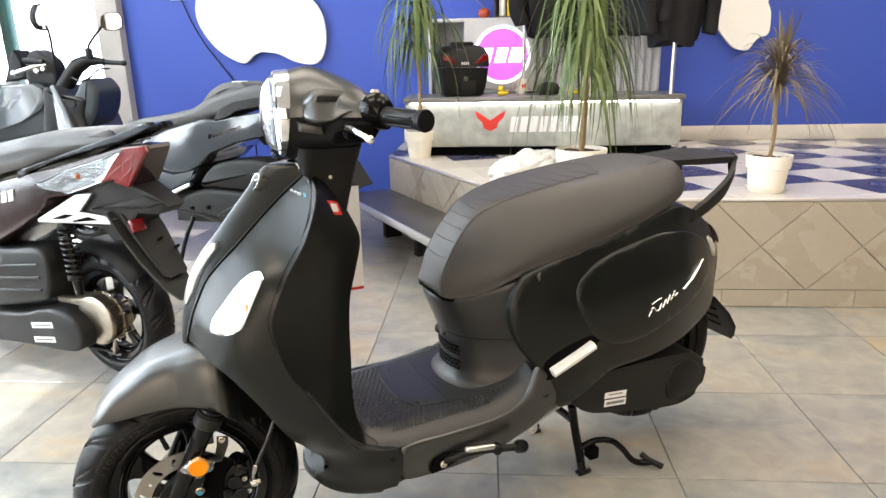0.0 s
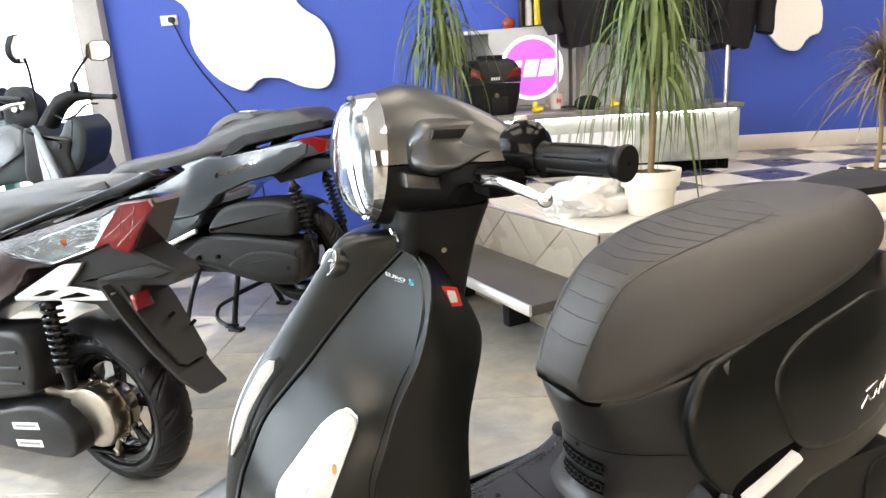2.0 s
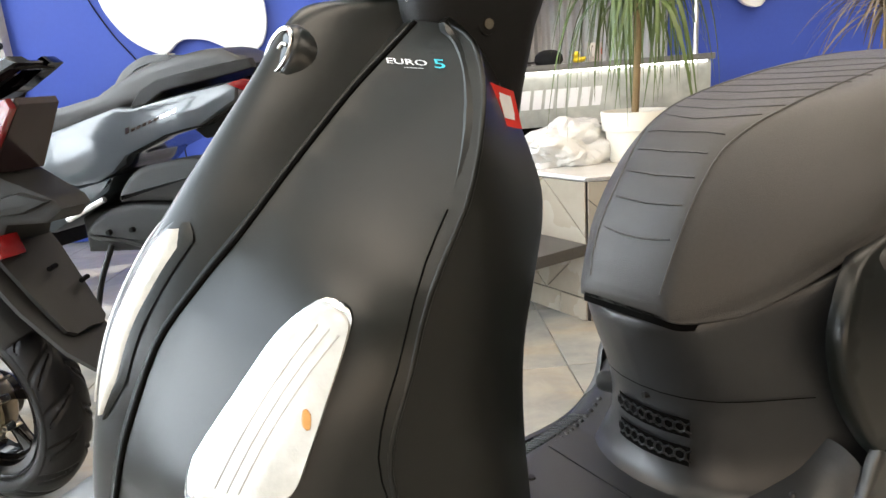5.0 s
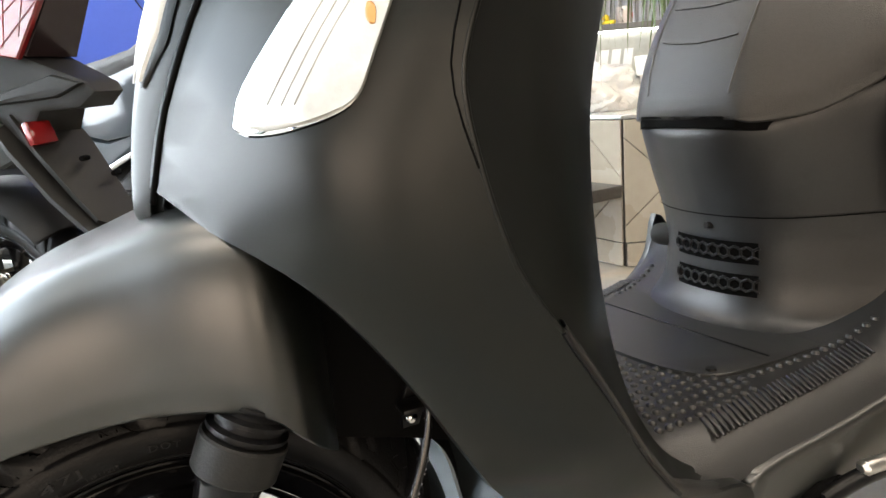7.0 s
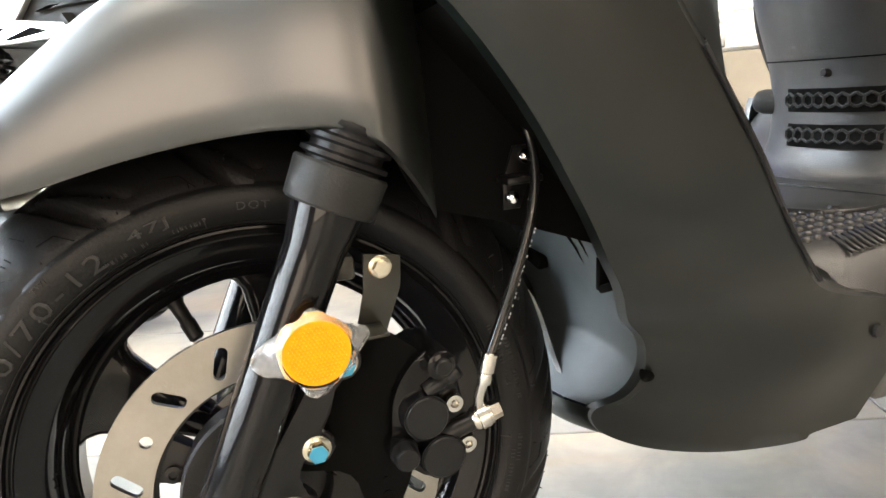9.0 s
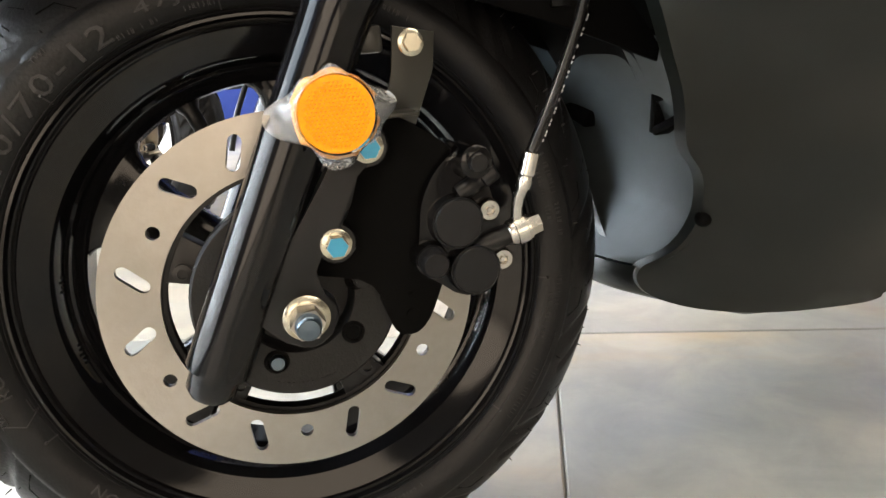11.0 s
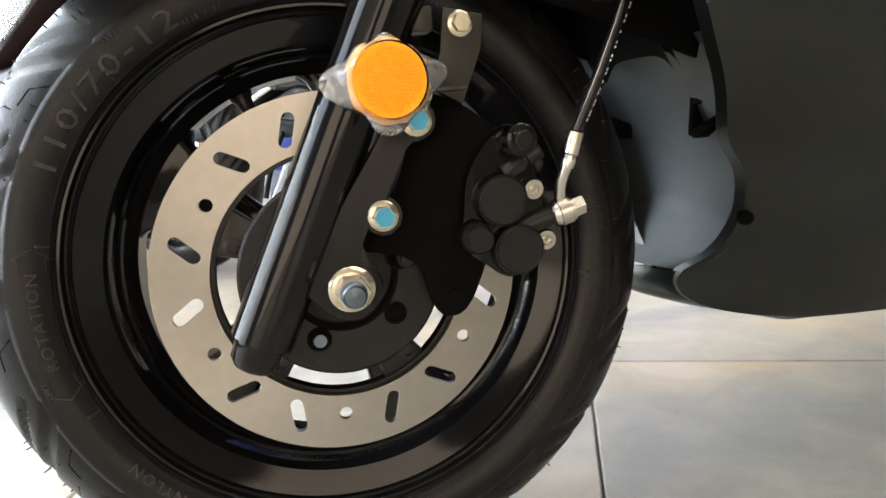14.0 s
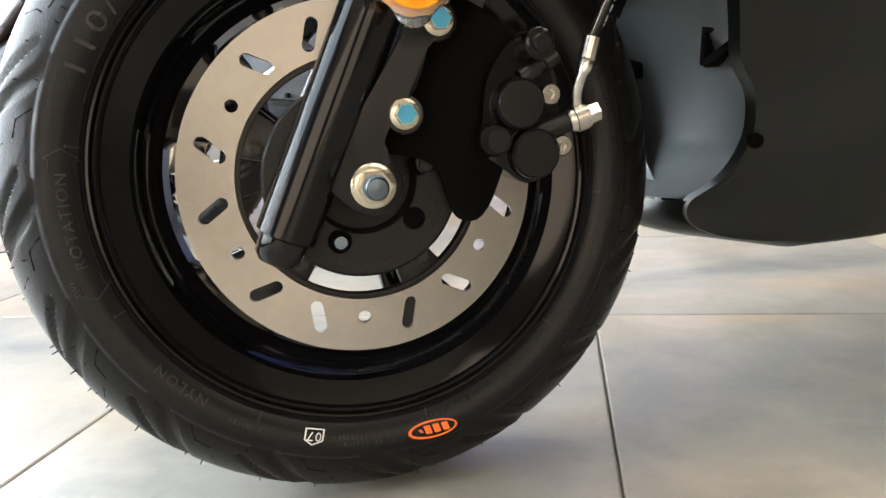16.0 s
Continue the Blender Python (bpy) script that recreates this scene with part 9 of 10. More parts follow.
part("back", bm, M_GREYBOARD, shelf)

sign = thing("lit_sign", "round magenta sign with a lit white ring on a pale board", "sign", pose(0.583, 5.235, 1.087))
bm = bmesh.new()
box(bm, (0.47, 0.016, 0.44), (-0.015, 0, 0.003), 0.003)
part("board", bm, M_GREYBOARD, sign)
bm = bmesh.new()
turned(bm, (0, -0.008, 0), (0, -0.03, 0), [(0, 0.186), (0.016, 0.186), (0.018, 0.184), (0.018, 0.166), (0.012, 0.166)], 64, False)
part("ring", bm, M_LITWHITE, sign, "lit white ring")
bm = bmesh.new()
cyl(bm, (0, -0.008, 0), (0, -0.02, 0), 0.168, None, 64)
part("face", bm, M_PINK, sign, "lit magenta disc")
for x, w in ((-0.105, 0.075), (-0.005, 0.075), (0.092, 0.085)):
    bm = bmesh.new()
    slab(bm, [(x - w / 2 - 0.012, -0.05), (x + w / 2 - 0.012, -0.05), (x + w / 2 + 0.012, 0.045), (x - w / 2 + 0.012, 0.045)], -0.024, -0.02, "uz")
    part("white_bar", bm, M_LITWHITE, sign, smooth=0)
bm = bmesh.new()
box(bm, (0.47, 0.1, 0.012), (-0.015, 0.05, -0.228), 0.002)
part("base", bm, M_GREYBOARD, sign)

# corrugated panel behind the counter
bm = bmesh.new()
rows = []
for k in range(121):
    x = 0.80 + k * 0.007
    y = 5.33 + 0.012 * math.sin(k * 0.9)
    rows.append([(x, y, PLAT_Z), (x, y, 1.25), (x, y + 0.006, 1.25), (x, y + 0.006, PLAT_Z)])
skin(bm, rows, True, True)
tagged(part("corrugated_panel", bm, M_GREYBOARD), "grey corrugated metal panel leaning behind the counter", "panel")

# top box
case = thing("top_box", "black motorcycle top box with red lenses", "top box", pose(0.322, 4.97, 0.842, 0, 0, 14))
bm = bmesh.new()
loops = []
for z, w, d in ((0, 0.115, 0.09), (0.012, 0.13, 0.105), (0.1, 0.148, 0.13), (0.17, 0.155, 0.14)):
    loops.append([(w * math.copysign(abs(math.cos(q)) ** 0.35, math.cos(q)), d * math.copysign(abs(math.sin(q)) ** 0.35, math.sin(q)), z) for q in (2 * math.pi * i / 40 for i in range(40))])
skin(bm, loops, True, True)
part("body", bm, M_PLASTIC, case)
bm = bmesh.new()
loops = []
for z, w, d in ((0.176, 0.158, 0.143), (0.2, 0.16, 0.145), (0.25, 0.152, 0.138), (0.29, 0.13, 0.118), (0.305, 0.1, 0.09)):
    loops.append([(w * math.copysign(abs(math.cos(q)) ** 0.35, math.cos(q)), d * math.copysign(abs(math.sin(q)) ** 0.35, math.sin(q)), z) for q in (2 * math.pi * i / 40 for i in range(40))])
skin(bm, loops, True, True)
lid = part("lid", bm, M_PLASTIC_GREY, case, "dark grey domed lid")
bm = bmesh.new()
box(bm, (0.14, 0.07, 0.03), (0, -0.02, 0.312), 0.01)
part("handle", bm, M_PLASTIC, case)
for x, e in ((0.1, 1), (-0.1, -1)):
    bm = bmesh.new()
    slab(bm, [(x - e * 0.045, 0.195), (x + e * 0.045, 0.215), (x + e * 0.04, 0.255), (x, 0.248)], -0.15, -0.13, "uz", 0.003)
    part("red_lens", bm, M_RED, case, "red reflector lens")
bm = bmesh.new()
cyl(bm, (0, -0.138, 0.11), (0, -0.146, 0.11), 0.016, 0.014, 24)
part("lock", bm, M_CHROME, case, "bright key lock")
bm = bmesh.new()
box(bm, (0.09, 0.008, 0.09), (0.02, -0.133, 0.055), 0.003)
part("latch", bm, M_PLASTIC, case)
for i in range(4):
    bm = bmesh.new()
    box(bm, (0.008, 0.002, 0.016), (-0.024 + i * 0.013, -0.1465, 0.2), 0)
    part("white_bar", bm, M_WHITEPRINT, case, smooth=0)


def duck(x, y, z, turn, size):
    ob = thing("rubber_duck", "small yellow rubber duck standing on the counter", "toy", pose(x, y, z, 0, 0, turn), group="ducks on the counter")
    bm = bmesh.new()
    loops = []
    for u, w, lo, hi in ((-0.5, 0.02, 0.3, 0.42), (-0.42, 0.2, 0.12, 0.4), (-0.2, 0.34, 0.02, 0.42), (0.1, 0.38, 0.0, 0.42), (0.35, 0.3, 0.03, 0.4), (0.48, 0.1, 0.15, 0.3)):
        loops.append([(u * size, w * size * math.cos(q), size * ((lo + hi) / 2 + (hi - lo) / 2 * math.sin(q))) for q in (2 * math.pi * i / 16 for i in range(16))])
    skin(bm, loops, True, True)
    part("body", bm, M_YELLOW, ob)
    bm = bmesh.new()
    bmesh.ops.create_uvsphere(bm, u_segments=18, v_segments=12, radius=0.24 * size, matrix=Matrix.Translation((0.2 * size, 0, 0.58 * size)))
    part("head", bm, M_YELLOW, ob)
    bm = bmesh.new()
    box(bm, (0.16 * size, 0.16 * size, 0.06 * size), (0.45 * size, 0, 0.55 * size), 0.02 * size)
    part("beak", bm, M_ORANGEPRINT, ob, "orange beak")


duck(0.584, 4.90, 0.842, 200, 0.075)
duck(1.02, 4.93, 0.842, 160, 0.07)


def mug(x, y, turn):
    ob = thing("mug", "pale printed ceramic mug on the counter", "mug", pose(x, y, 0.842, 0, 0, turn), group="mugs on the counter")
    bm = bmesh.new()
    turned(bm, (0, 0, 0), (0, 0, 1), [(0, 0.036), (0.003, 0.0395), (0.092, 0.0405), (0.094, 0.039), (0.092, 0.037), (0.008, 0.036), (0.006, 0.0)], 32)
    part("cup", bm, M_CERAMIC, ob)
    bm = bmesh.new()
    tube(bm, curve([(-0.038, 0, 0.075), (-0.056, 0, 0.076), (-0.068, 0, 0.05), (-0.058, 0, 0.024), (-0.038, 0, 0.02)], 5), 0.005, 8)
    part("handle", bm, M_CERAMIC, ob)
    bm = bmesh.new()
    for k in range(12):
        a = -math.pi / 2 - 0.35 + 0.06 * k
        box(bm, (0.0026, 0.001, 0.02 + 0.012 * math.sin(k)), (0.0408 * math.cos(a), 0.0408 * math.sin(a), 0.05), 0, Matrix.Rotation(a + math.pi / 2, 4, "Z"))
    part("print", bm, M_REDPAINT, ob, smooth=0)


mug(0.715, 5.09, 10)
mug(1.12, 5.0, 60)

# goggles-like black item
cap = thing("knit_cap", "small black padded cap lying on the counter", "cap", pose(0.87, 4.97, 0.842))
bm = bmesh.new()
loops = []
for z, r in ((0, 0.055), (0.02, 0.066), (0.045, 0.062), (0.066, 0.045), (0.075, 0.02)):
    loops.append([(r * 1.15 * math.cos(q), r * math.sin(q) * (1 + 0.05 * math.sin(3 * q)), z) for q in (2 * math.pi * i / 28 for i in range(28))])
skin(bm, loops, True, True)
part("crown", bm, M_JACKET, cap)
bm = bmesh.new()
slab(bm, [(p.x, p.y) for p in curve([(-0.06, -0.03, 0), (-0.12, -0.035, 0), (-0.15, 0.0, 0), (-0.12, 0.035, 0), (-0.06, 0.03, 0)], 5, True)], 0.012, 0.02, "uv", 0.002)
part("peak", bm, M_JACKET, cap)

# box with bottles, red ornament
crate = thing("wooden_box", "dark open wooden box on the shelf unit", "box", pose(0.637, 5.38, 1.322))
for s, a in (((0.2, 0.012, 0.3), (0, 0.075, 0.15)), ((0.2, 0.15, 0.012), (0, 0, 0.006)), ((0.2, 0.15, 0.012), (0, 0, 0.294)), ((0.012, 0.15, 0.3), (-0.1, 0, 0.15)), ((0.012, 0.15, 0.3), (0.1, 0, 0.15))):
    bm = bmesh.new()
    box(bm, s, a, 0.001)
    part("board", bm, M_SHELFBOX, crate)
for x, m, lab in ((0.585, M_STICKER, "white plastic oil bottle in the wooden box"), (0.637, M_YELLOW, "yellow plastic oil bottle in the wooden box"), (0.69, M_STICKER, "white plastic oil bottle in the wooden box")):
    b = thing("bottle", lab, "bottle", pose(x, 5.35, 1.334), group="bottles in the box")
    bm = bmesh.new()
    turned(bm, (0, 0, 0), (0, 0, 1), [(0, 0.018), (0.004, 0.022), (0.12, 0.022), (0.15, 0.016), (0.165, 0.009), (0.18, 0.009)], 24)
    part("body", bm, m, b)
    bm = bmesh.new()
    turned(bm, (0, 0, 0.178), (0, 0, 1), [(0, 0.011), (0.022, 0.011), (0.024, 0.009)], 20)
    part("cap", bm, m, b)
orn = thing("ornament", "rust red ceramic ball with a dry twig", "ornament", pose(0.463, 5.36, 1.322))
bm = bmesh.new()
turned(bm, (0, 0, 0), (0, 0, 1), [(0, 0.02), (0.01, 0.034), (0.032, 0.042), (0.055, 0.034), (0.066, 0.016), (0.07, 0.01)], 28)
part("ball", bm, M_CORK, orn)
bm = bmesh.new()
tube(bm, curve([(0, 0, 0.066), (-0.03, -0.01, 0.1), (-0.09, 0, 0.15), (-0.13, 0, 0.2)], 5), 0.003, 6, 0.3)
tube(bm, [(-0.06, -0.005, 0.125), (-0.07, -0.03, 0.17)], 0.002, 5, 0.3)
tube(bm, [(-0.1, 0, 0.16), (-0.15, 0.01, 0.165)], 0.002, 5, 0.3)
part("twig", bm, M_TRUNK, orn, "dry brown twig")

# clothes rack with jackets
rack = thing("clothes_rack", "tall metal clothes rack behind the counter", "clothes rack", pose(0, 0, 0))
for x, y, r in ((1.6, 4.86, 0.013), (0.72, 5.1, 0.01)):
    bm = bmesh.new()
    cyl(bm, (x, y, 0.842), (x, y, 2.0), r, None, 18)
    part("post", bm, M_ALU, rack)
bm = bmesh.new()
tube(bm, [(1.6, 4.86, 1.98), (0.72, 5.1, 1.98)], 0.011, 12)
part("bar", bm, M_ALU, rack)


def jacket(x, y, turn, low, seed):
    ob = thing("jacket", "black padded textile jacket hanging on the rack", "jacket", pose(x, y, 0, 0, 0, turn), group="jackets on the rack")
    rnd = random.Random(seed)
    ph = [rnd.uniform(0, 6.28) for _ in range(4)]
    bm = bmesh.new()
    loops = []
    for k in range(15):
        t = k / 14
        z = low + (1.84 - low) * t
        w = 0.15 + 0.05 * math.sin(3 * t) if t < 0.82 else 0.19 - (t - 0.82) * 0.62
        d = 0.09 - 0.03 * t
        loop = []
        for i in range(40):
            q = 2 * math.pi * i / 40
            fold = 1 + 0.09 * math.sin(5 * q + ph[0] + 2 * t) + 0.05 * math.sin(9 * q + ph[1] - 4 * t)
            loop.append((w * fold * math.cos(q), d * fold * math.sin(q), z + (0.02 * math.sin(3 * q + ph[2]) if k == 0 else 0)))
        loops.append(loop)
    skin(bm, loops, True, True)
    part("body", bm, M_JACKET, ob)
    for e in (1, -1):
        bm = bmesh.new()
        pts = curve([(e * 0.15, 0, 1.78), (e * 0.22, -0.02, 1.6), (e * 0.24, -0.03, 1.4), (e * 0.22, -0.05, low + 0.06)], 6)
        tube(bm, [p + Vector((0.006 * math.sin(7 * i + ph[3]), 0.006 * math.cos(5 * i), 0)) for i, p in enumerate(pts)], 0.062, 16, 0.72)
        part("sleeve", bm, M_JACKET, ob)
    bm = bmesh.new()
    tube(bm, curve([(0, 0, 1.83), (0, 0, 1.93), (0.012, 0, 1.965), (0, 0, 1.99)], 4), 0.0025, 6)
    part("hanger", bm, M_CHROME, ob)


jacket(0.88, 5.06, 20, 1.2, 1)
jacket(1.34, 4.96, -30, 1.2, 2)
jacket(1.6, 4.9, 25, 1.13, 3)


# potted plants
def leaf_mesh(length, width, up, droop, material, name="leaf"):
    bm = bmesh.new()
    n = 12
    rows = []
    for k in range(n + 1):
        t = k / n
        s = length * t
        x = s * math.cos(up) * (1 - 0.32 * t * droop)
        z = s * math.sin(up) - droop * length * t ** 2.2
        w = width * (0.55 + 0.45 * math.sin(math.pi * min(1, t * 1.6) / 2)) * (1 - t ** 3) + 0.0004
        rows.append([(x, -w / 2, z + w * 0.16), (x, 0, z), (x, w / 2, z + w * 0.16)])
    for a, b in zip(rows, rows[1:]):
        A, Bq = [bm.verts.new(p) for p in a], [bm.verts.new(p) for p in b]
        for i in (0, 1):
            bm.faces.new((A[i], A[i + 1], Bq[i + 1], Bq[i]))
    bmesh.ops.remove_doubles(bm, verts=bm.verts, dist=1e-6)
    for f in bm.faces:
        f.smooth = True
    me = bpy.data.meshes.new(name)
    bm.to_mesh(me)
    bm.free()
    me.materials.append(material)
    return me


def plant(label, x, y, pot, stem_top, leaves, length, width, ups, droops, material, seed, saucer=False, spread_z=0.1, lean=(0, 0)):
    rnd = random.Random(seed)
    ob = thing("potted_plant", label, "plant", pose(x, y, PLAT_Z), group="potted plants on the platform")
    r0, r1, h = pot
    z0 = 0.0
    if saucer:
        bm = bmesh.new()
        turned(bm, (0, 0, 0), (0, 0, 1), [(0, r0 * 0.95), (0.004, r0 * 1.0), (0.02, r0 * 1.16), (0.02, r0 * 1.12), (0.008, r0 * 0.95)], 40)
        part("saucer", bm, M_POT, ob)
        z0 = 0.008
    bm = bmesh.new()
    turned(bm, (0, 0, z0), (0, 0, 1), [(0, r0 * 0.96), (0.004, r0), (h * 0.62, r0 + (r1 - r0) * 0.55), (h * 0.64, r1 * 0.97), (h - 0.006, r1 * 1.02), (h, r1 * 1.01), (h, r1 * 0.95), (h - 0.02, r1 * 0.93), (h - 0.022, 0.0)], 48)
    part("pot", bm, M_POT, ob, "cream plastic flower pot")
    bm = bmesh.new()
    rows = []
    for k in range(7):
        rr = r1 * 0.94 * k / 6
        rows.append([(rr * math.cos(q), rr * math.sin(q), z0 + h - 0.018 + rnd.uniform(-0.003, 0.006)) for q in (2 * math.pi * i / 32 for i in range(32))])
    skin(bm, rows, True)
    part("soil", bm, M_SOIL, ob, "dark potting soil")
    top = stem_top - PLAT_Z
    bm = bmesh.new()
    tube(bm, curve([(0, 0, z0 + h - 0.03), (0.012, 0.004, (top + h) * 0.4), (-0.006 + lean[0] / 2, -0.004, (top + h) * 0.65), (lean[0], lean[1], top + 0.03)], 6), 0.0085 + 0.005 * (h > 0.16), 12, 0.7)
    part("stem", bm, M_TRUNK, ob, "tan ringed stem")
    kinds = [leaf_mesh(length * rnd.uniform(0.8, 1.1), width, radians(u), d, material) for u, d in zip(ups, droops)]
    for i in range(leaves):
        k = rnd.randrange(len(kinds))
        o = new("leaf", kinds[k])
        o.parent = ob
        o.matrix_basis = pose(lean[0] + rnd.uniform(-0.008, 0.008), lean[1] + rnd.uniform(-0.008, 0.008), top + rnd.uniform(-spread_z, 0.03), rnd.uniform(-9, 9), rnd.uniform(-8, 8), i * 137.5 + rnd.uniform(-15, 15)) @ Matrix.Scale(rnd.uniform(0.75, 1.12), 4)
    return ob


UP = (80, 72, 62, 52, 42, 30, 66, 48, 20)
DR = (1.0, 1.35, 1.5, 1.45, 1.35, 1.2, 1.25, 1.3, 1.0)
plant("green drooping dracaena in a tall cream pot", 0.065, 4.787, (0.068, 0.09, 0.165), 1.42, 150, 0.52, 0.017, UP, DR, M_LEAF, 11, spread_z=0.34)
plant("large green drooping dracaena in a wide cream pot", 0.93, 3.80, (0.086, 0.118, 0.18), 1.38, 260, 0.58, 0.0165, UP, DR, M_LEAF, 12, spread_z=0.4)
plant("small bronze spiky dracaena in a cream pot on a saucer", 1.736, 3.668, (0.074, 0.095, 0.155), 1.0, 270, 0.34, 0.0095, (85, 75, 62, 50, 36, 22, 10, 68, 0), (0.35, 0.5, 0.6, 0.55, 0.6, 0.6, 0.55, 0.75, 0.6), M_LEAF_DRY, 13, True, 0.09)

# crumpled plastic bag
rnd = random.Random(4)
bm = bmesh.new()
bmesh.ops.create_icosphere(bm, subdivisions=5, radius=1)
for v in bm.verts:
    p = v.co.copy()
    n1 = noise.noise(p * 1.6) * 0.28 + abs(noise.noise(p * 3.4 + Vector((3, 1, 2)))) * 0.2 + abs(noise.noise(p * 9.0)) * 0.05
    p *= 0.86 + n1
    v.co = Vector((p.x * 0.2, p.y * 0.15, max(p.z, -0.42) * 0.12 + 0.046))
low = min(v.co.z for v in bm.verts)
for v in bm.verts:
    v.co.z -= low
bag = thing("plastic_bag", "crumpled clear plastic bag lying on the platform", "bag", pose(0.70, 3.88, PLAT_Z, 0, 0, 20))
part("sheet", bm, M_BAG, bag, smooth=25)

# ---- tiles of the floor and the platform ----
def mesh_of(name, poly, h, material):
    """A thin tile with a chamfered face: polygon in its plane, face at z = 0."""
    c = Vector((sum(p[0] for p in poly) / len(poly), sum(p[1] for p in poly) / len(poly)))
    bm = bmesh.new()
    base = [bm.verts.new((p[0], p[1], -h)) for p in poly]
    rim = [bm.verts.new((p[0], p[1], -0.0012)) for p in poly]
    inner = []
    for p in poly:
        d = (c - Vector(p)).normalized() * 0.0022
        inner.append(bm.verts.new((p[0] + d.x, p[1] + d.y, 0)))
    n = len(poly)
    for a, b in ((base, rim), (rim, inner)):
        for i in range(n):
            bm.faces.new((a[i], a[(i + 1) % n], b[(i + 1) % n], b[i]))
    bm.faces.new(inner)
    bmesh.ops.recalc_face_normals(bm, faces=bm.faces)
    me = bpy.data.meshes.new(name)
    bm.to_mesh(me)
    bm.free()
    me.materials.append(material)
    return me


def lay(name, me, parent, m):
    ob = new(name, me)
    ob.parent = parent
    ob.matrix_basis = m
    return ob


def shrink(poly, d):
    """Moves every side of a convex, anticlockwise polygon inwards by d."""
    n = len(poly)
    P = [Vector(p) for p in poly]
    out = []
    for i in range(n):
        e0, e1 = (P[i] - P[i - 1]).normalized(), (P[(i + 1) % n] - P[i]).normalized()
        n0, n1 = Vector((-e0.y, e0.x)), Vector((-e1.y, e1.x))
        k = n0 + n1
        out.append(P[i] + k * (d / max(0.3, 1 + n0.dot(n1))))
    return [(p.x, p.y) for p in out]


def clip(poly, a, b):
    """Keeps the part of a polygon to the left of the line from a to b."""
    a, b = Vector(a), Vector(b)
    d = b - a
    out = []

    def s(p):
        return d.x * (p[1] - a.y) - d.y * (p[0] - a.x)

    for i in range(len(poly)):
        p, q = poly[i - 1], poly[i]
        sp0, sq = s(p), s(q)
        if (sp0 >= 0) != (sq >= 0):
            t = sp0 / (sp0 - sq)
            out.append((p[0] + (q[0] - p[0]) * t, p[1] + (q[1] - p[1]) * t))
        if sq >= 0:
            out.append(q)
    return out


def area(poly):
    return 0.5 * sum(poly[i - 1][0] * poly[i][1] - poly[i][0] * poly[i - 1][1] for i in range(len(poly)))


# floor
half = FT / 2 - 0.0012
floor_tile = mesh_of("tile", [(-half, -half), (half, -half), (half, half), (-half, half)], 0.007, M_FLOOR)
for i in range(-8, 8):
    for j in range(-11, 7):
        x, y = FX + (i + 0.5) * FT, FY + (j + 0.5) * FT
        if LEFT_X - 0.2 < x < RIGHT_X + 0.2 and NEAR_Y - 0.2 < y < WALL_Y + 0.2 and not (x > 1.0 and y > PLAT_Y + 0.3):
            lay("tile", floor_tile, floor, Matrix.Translation((x, y, FZ)))


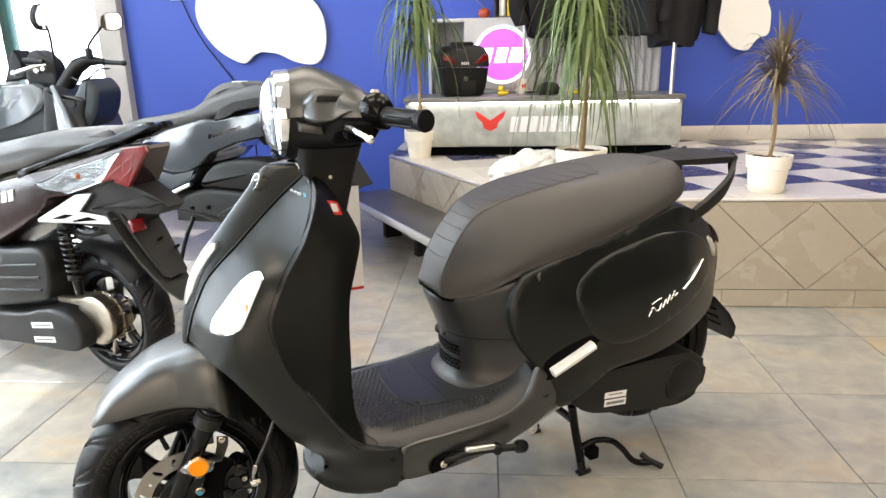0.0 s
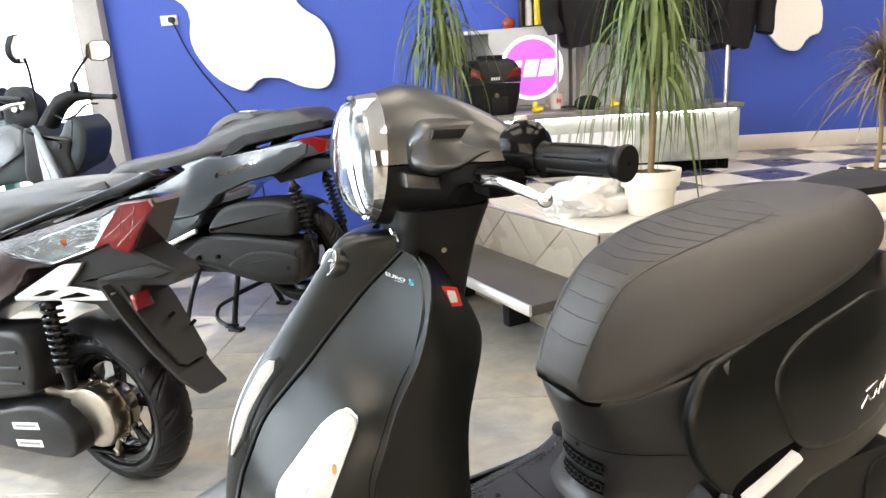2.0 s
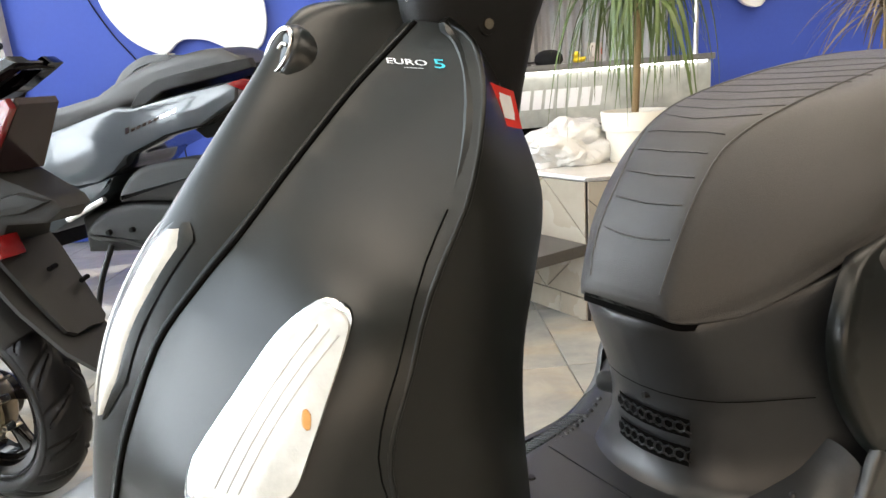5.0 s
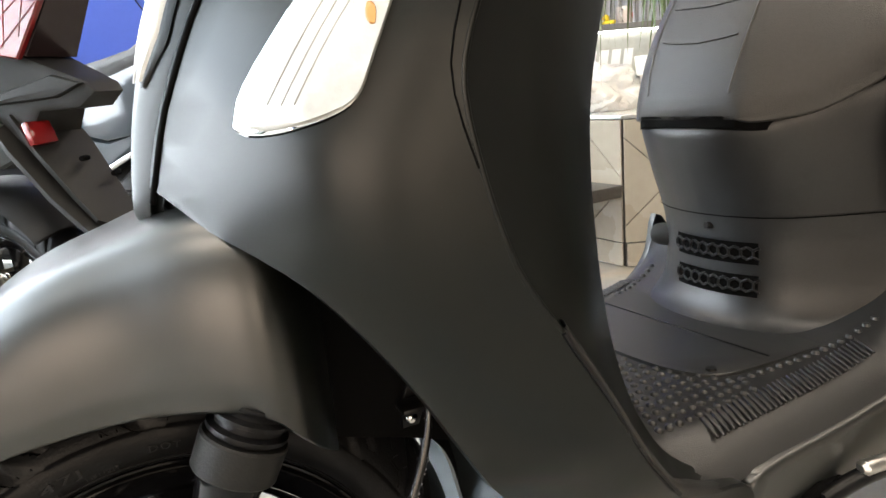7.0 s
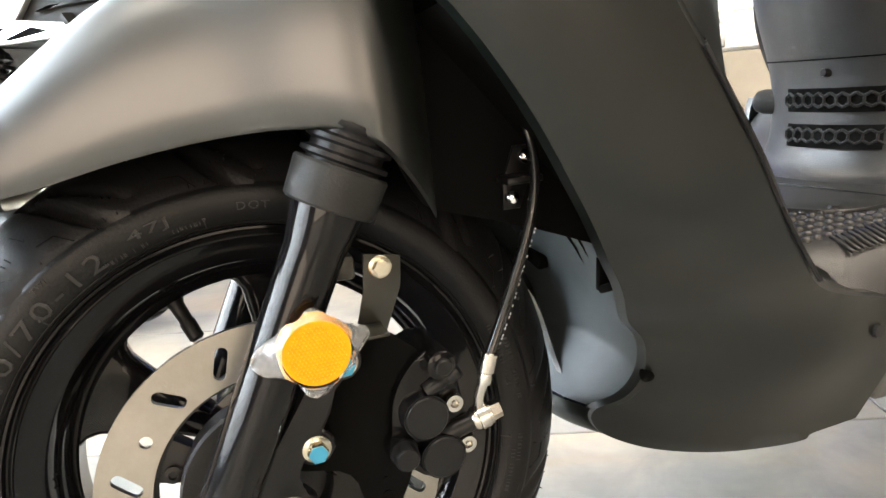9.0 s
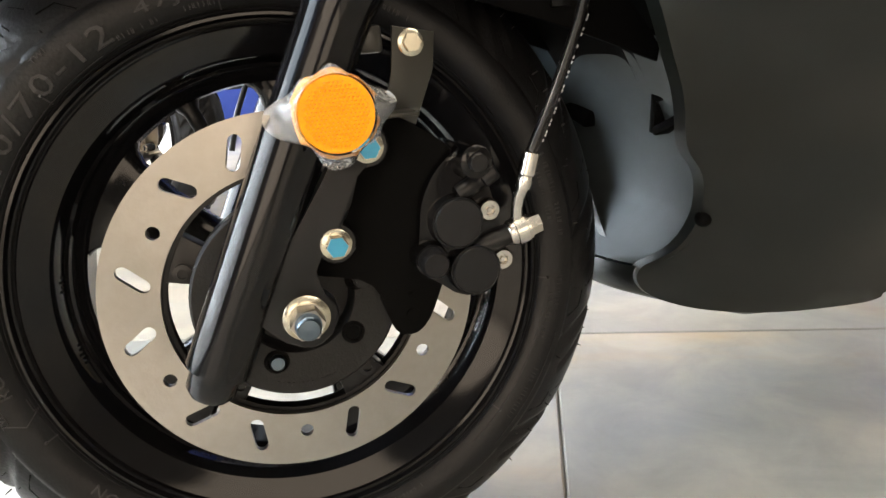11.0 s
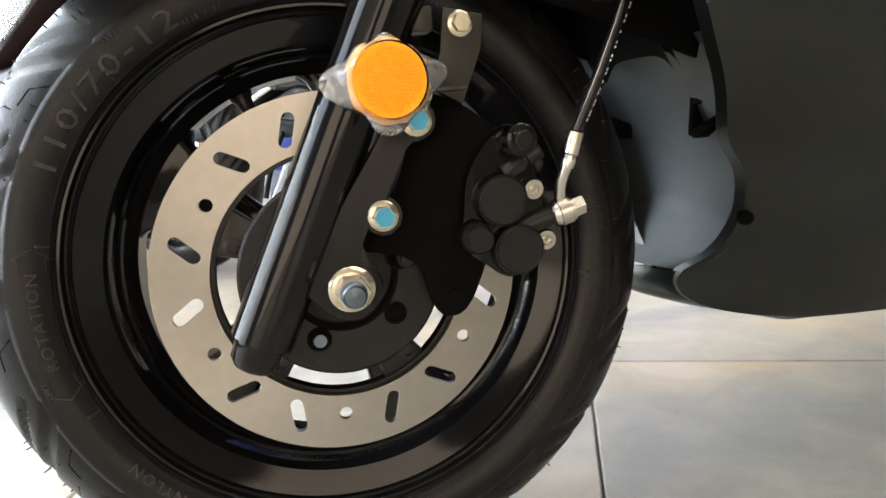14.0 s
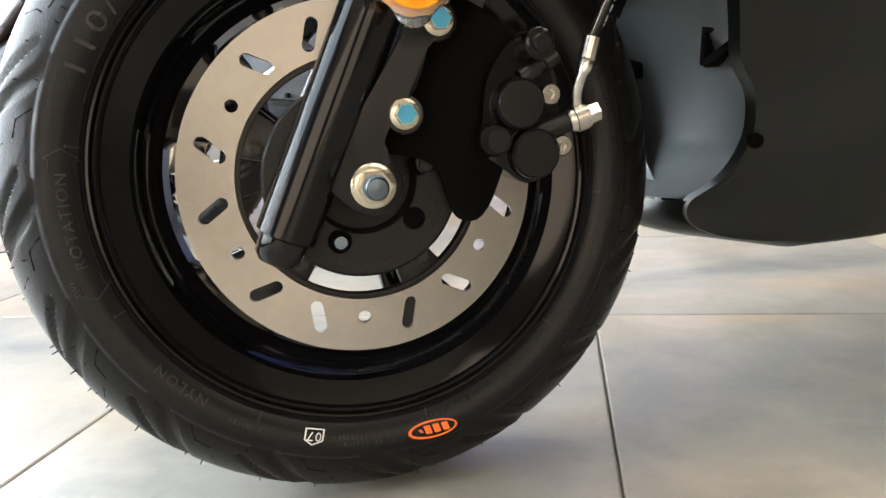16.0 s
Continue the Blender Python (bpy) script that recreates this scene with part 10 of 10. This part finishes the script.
def tiled_face(origin, along_dir, normal, length, first_apex):
    """Square tiles set on their corners between the skirting tiles and the platform's edge."""
    X, N = Vector(along_dir), Vector(normal)
    F = Matrix.Identity(4)
    F.col[0][:3], F.col[1][:3], F.col[2][:3], F.col[3][:3] = X, (0, 0, 1), N, Vector(origin) + N * 0.006
    lo, hi, w = 0.072, PLAT_Z - 0.013, 0.212
    mid = (lo + hi) / 2
    shapes = {"tile": [(0, lo), (w, mid), (0, hi), (-w, mid)], "up": [(0, lo), (2 * w, lo), (w, mid)], "down": [(0, hi), (w, mid), (2 * w, hi)]}
    shared = {k: mesh_of("tile", shrink(p, 0.0014), 0.006, M_PLATTILE) for k, p in shapes.items()}
    k0 = -int(first_apex / (2 * w)) - 2
    for k in range(k0, int(length / (2 * w)) + 2):
        x0 = first_apex + 2 * w * k
        for key, poly in shapes.items():
            moved = [(x + x0, y) for x, y in poly]
            cut = clip(clip(moved, (0.002, 1), (0.002, 0)), (length - 0.002, 0), (length - 0.002, 1))
            if len(cut) < 3 or area(cut) < 0.0008:
                continue
            if abs(area(cut) - area(poly)) < 1e-6:
                lay("tile", shared[key], platform, F @ Matrix.Translation((x0, 0, 0)))
            else:
                lay("tile", mesh_of("tile", shrink(cut, 0.0014), 0.006, M_PLATTILE), platform, F)
    p, k = 0.284, 0
    x0 = (first_apex - 0.076) % p - p
    strip = mesh_of("skirting_tile", shrink([(0, FZ + 0.002), (p, FZ + 0.002), (p, lo - 0.001), (0, lo - 0.001)], 0.0012), 0.006, M_PLATTILE)
    while x0 < length:
        cut = clip(clip([(x0, FZ + 0.002), (x0 + p, FZ + 0.002), (x0 + p, lo - 0.001), (x0, lo - 0.001)], (0.002, 1), (0.002, 0)), (length - 0.002, 0), (length - 0.002, 1))
        if len(cut) >= 3 and area(cut) > 0.0008:
            if cut[0] and abs(area(cut) - p * (lo - 0.003 - FZ)) < 1e-6:
                lay("skirting_tile", strip, platform, F @ Matrix.Translation((x0, 0, 0.0015)))
            else:
                lay("skirting_tile", mesh_of("skirting_tile", shrink(cut, 0.0012), 0.006, M_PLATTILE), platform, F @ Matrix.Translation((0, 0, 0.0015)))
        x0 += p


tiled_face((0.672, PLAT_Y, 0), (1, 0, 0), (0, -1, 0), RIGHT_X - 0.672, (1.887 - 0.672) % 0.424)
tiled_face(e1, -along, outw, (e1 - e0).length, 0.12)

# chequered top
ca, sa = math.cos(radians(16.9)), math.sin(radians(16.9))
pitch = 0.306
square = [(0, 0), (pitch, 0), (pitch, pitch), (0, pitch)]
TOP = Matrix.Translation((2.044, 5.148, PLAT_Z)) @ Matrix.Rotation(radians(16.9), 4, "Z")
whole = {m.name: mesh_of("top_tile", shrink(square, 0.0015), 0.007, m) for m in (M_CHK_BLUE, M_CHK_WHITE)}
inv = TOP.inverted()
bounds = [tuple((inv @ Vector((x, y, PLAT_Z)))[:2]) for x, y in [(0.679, PLAT_Y + 0.004), (RIGHT_X, PLAT_Y + 0.004), (RIGHT_X, WALL_Y), (-0.134, WALL_Y), (-0.134, 4.872)]]
for i in range(-12, 12):
    for j in range(-10, 8):
        poly = [(x + i * pitch, y + j * pitch) for x, y in square]
        cut = poly
        for k in range(5):
            cut = clip(cut, bounds[k], bounds[(k + 1) % 5]) if len(cut) > 2 else cut
        if len(cut) < 3 or area(cut) < 0.0008:
            continue
        c = TOP @ Vector(((i + 0.5) * pitch, (j + 0.5) * pitch, 0))
        plain = c.x < 1.0 and c.y < 4.5 or c.y < 3.75
        m = M_CHK_WHITE if plain or (i + j) % 2 else M_CHK_BLUE
        if abs(area(cut) - pitch * pitch) < 1e-6:
            lay("top_tile", whole[m.name], platform, TOP @ Matrix.Translation((i * pitch, j * pitch, 0)))
        else:
            lay("top_tile", mesh_of("top_tile", shrink(cut, 0.0015), 0.007, m), platform, TOP)
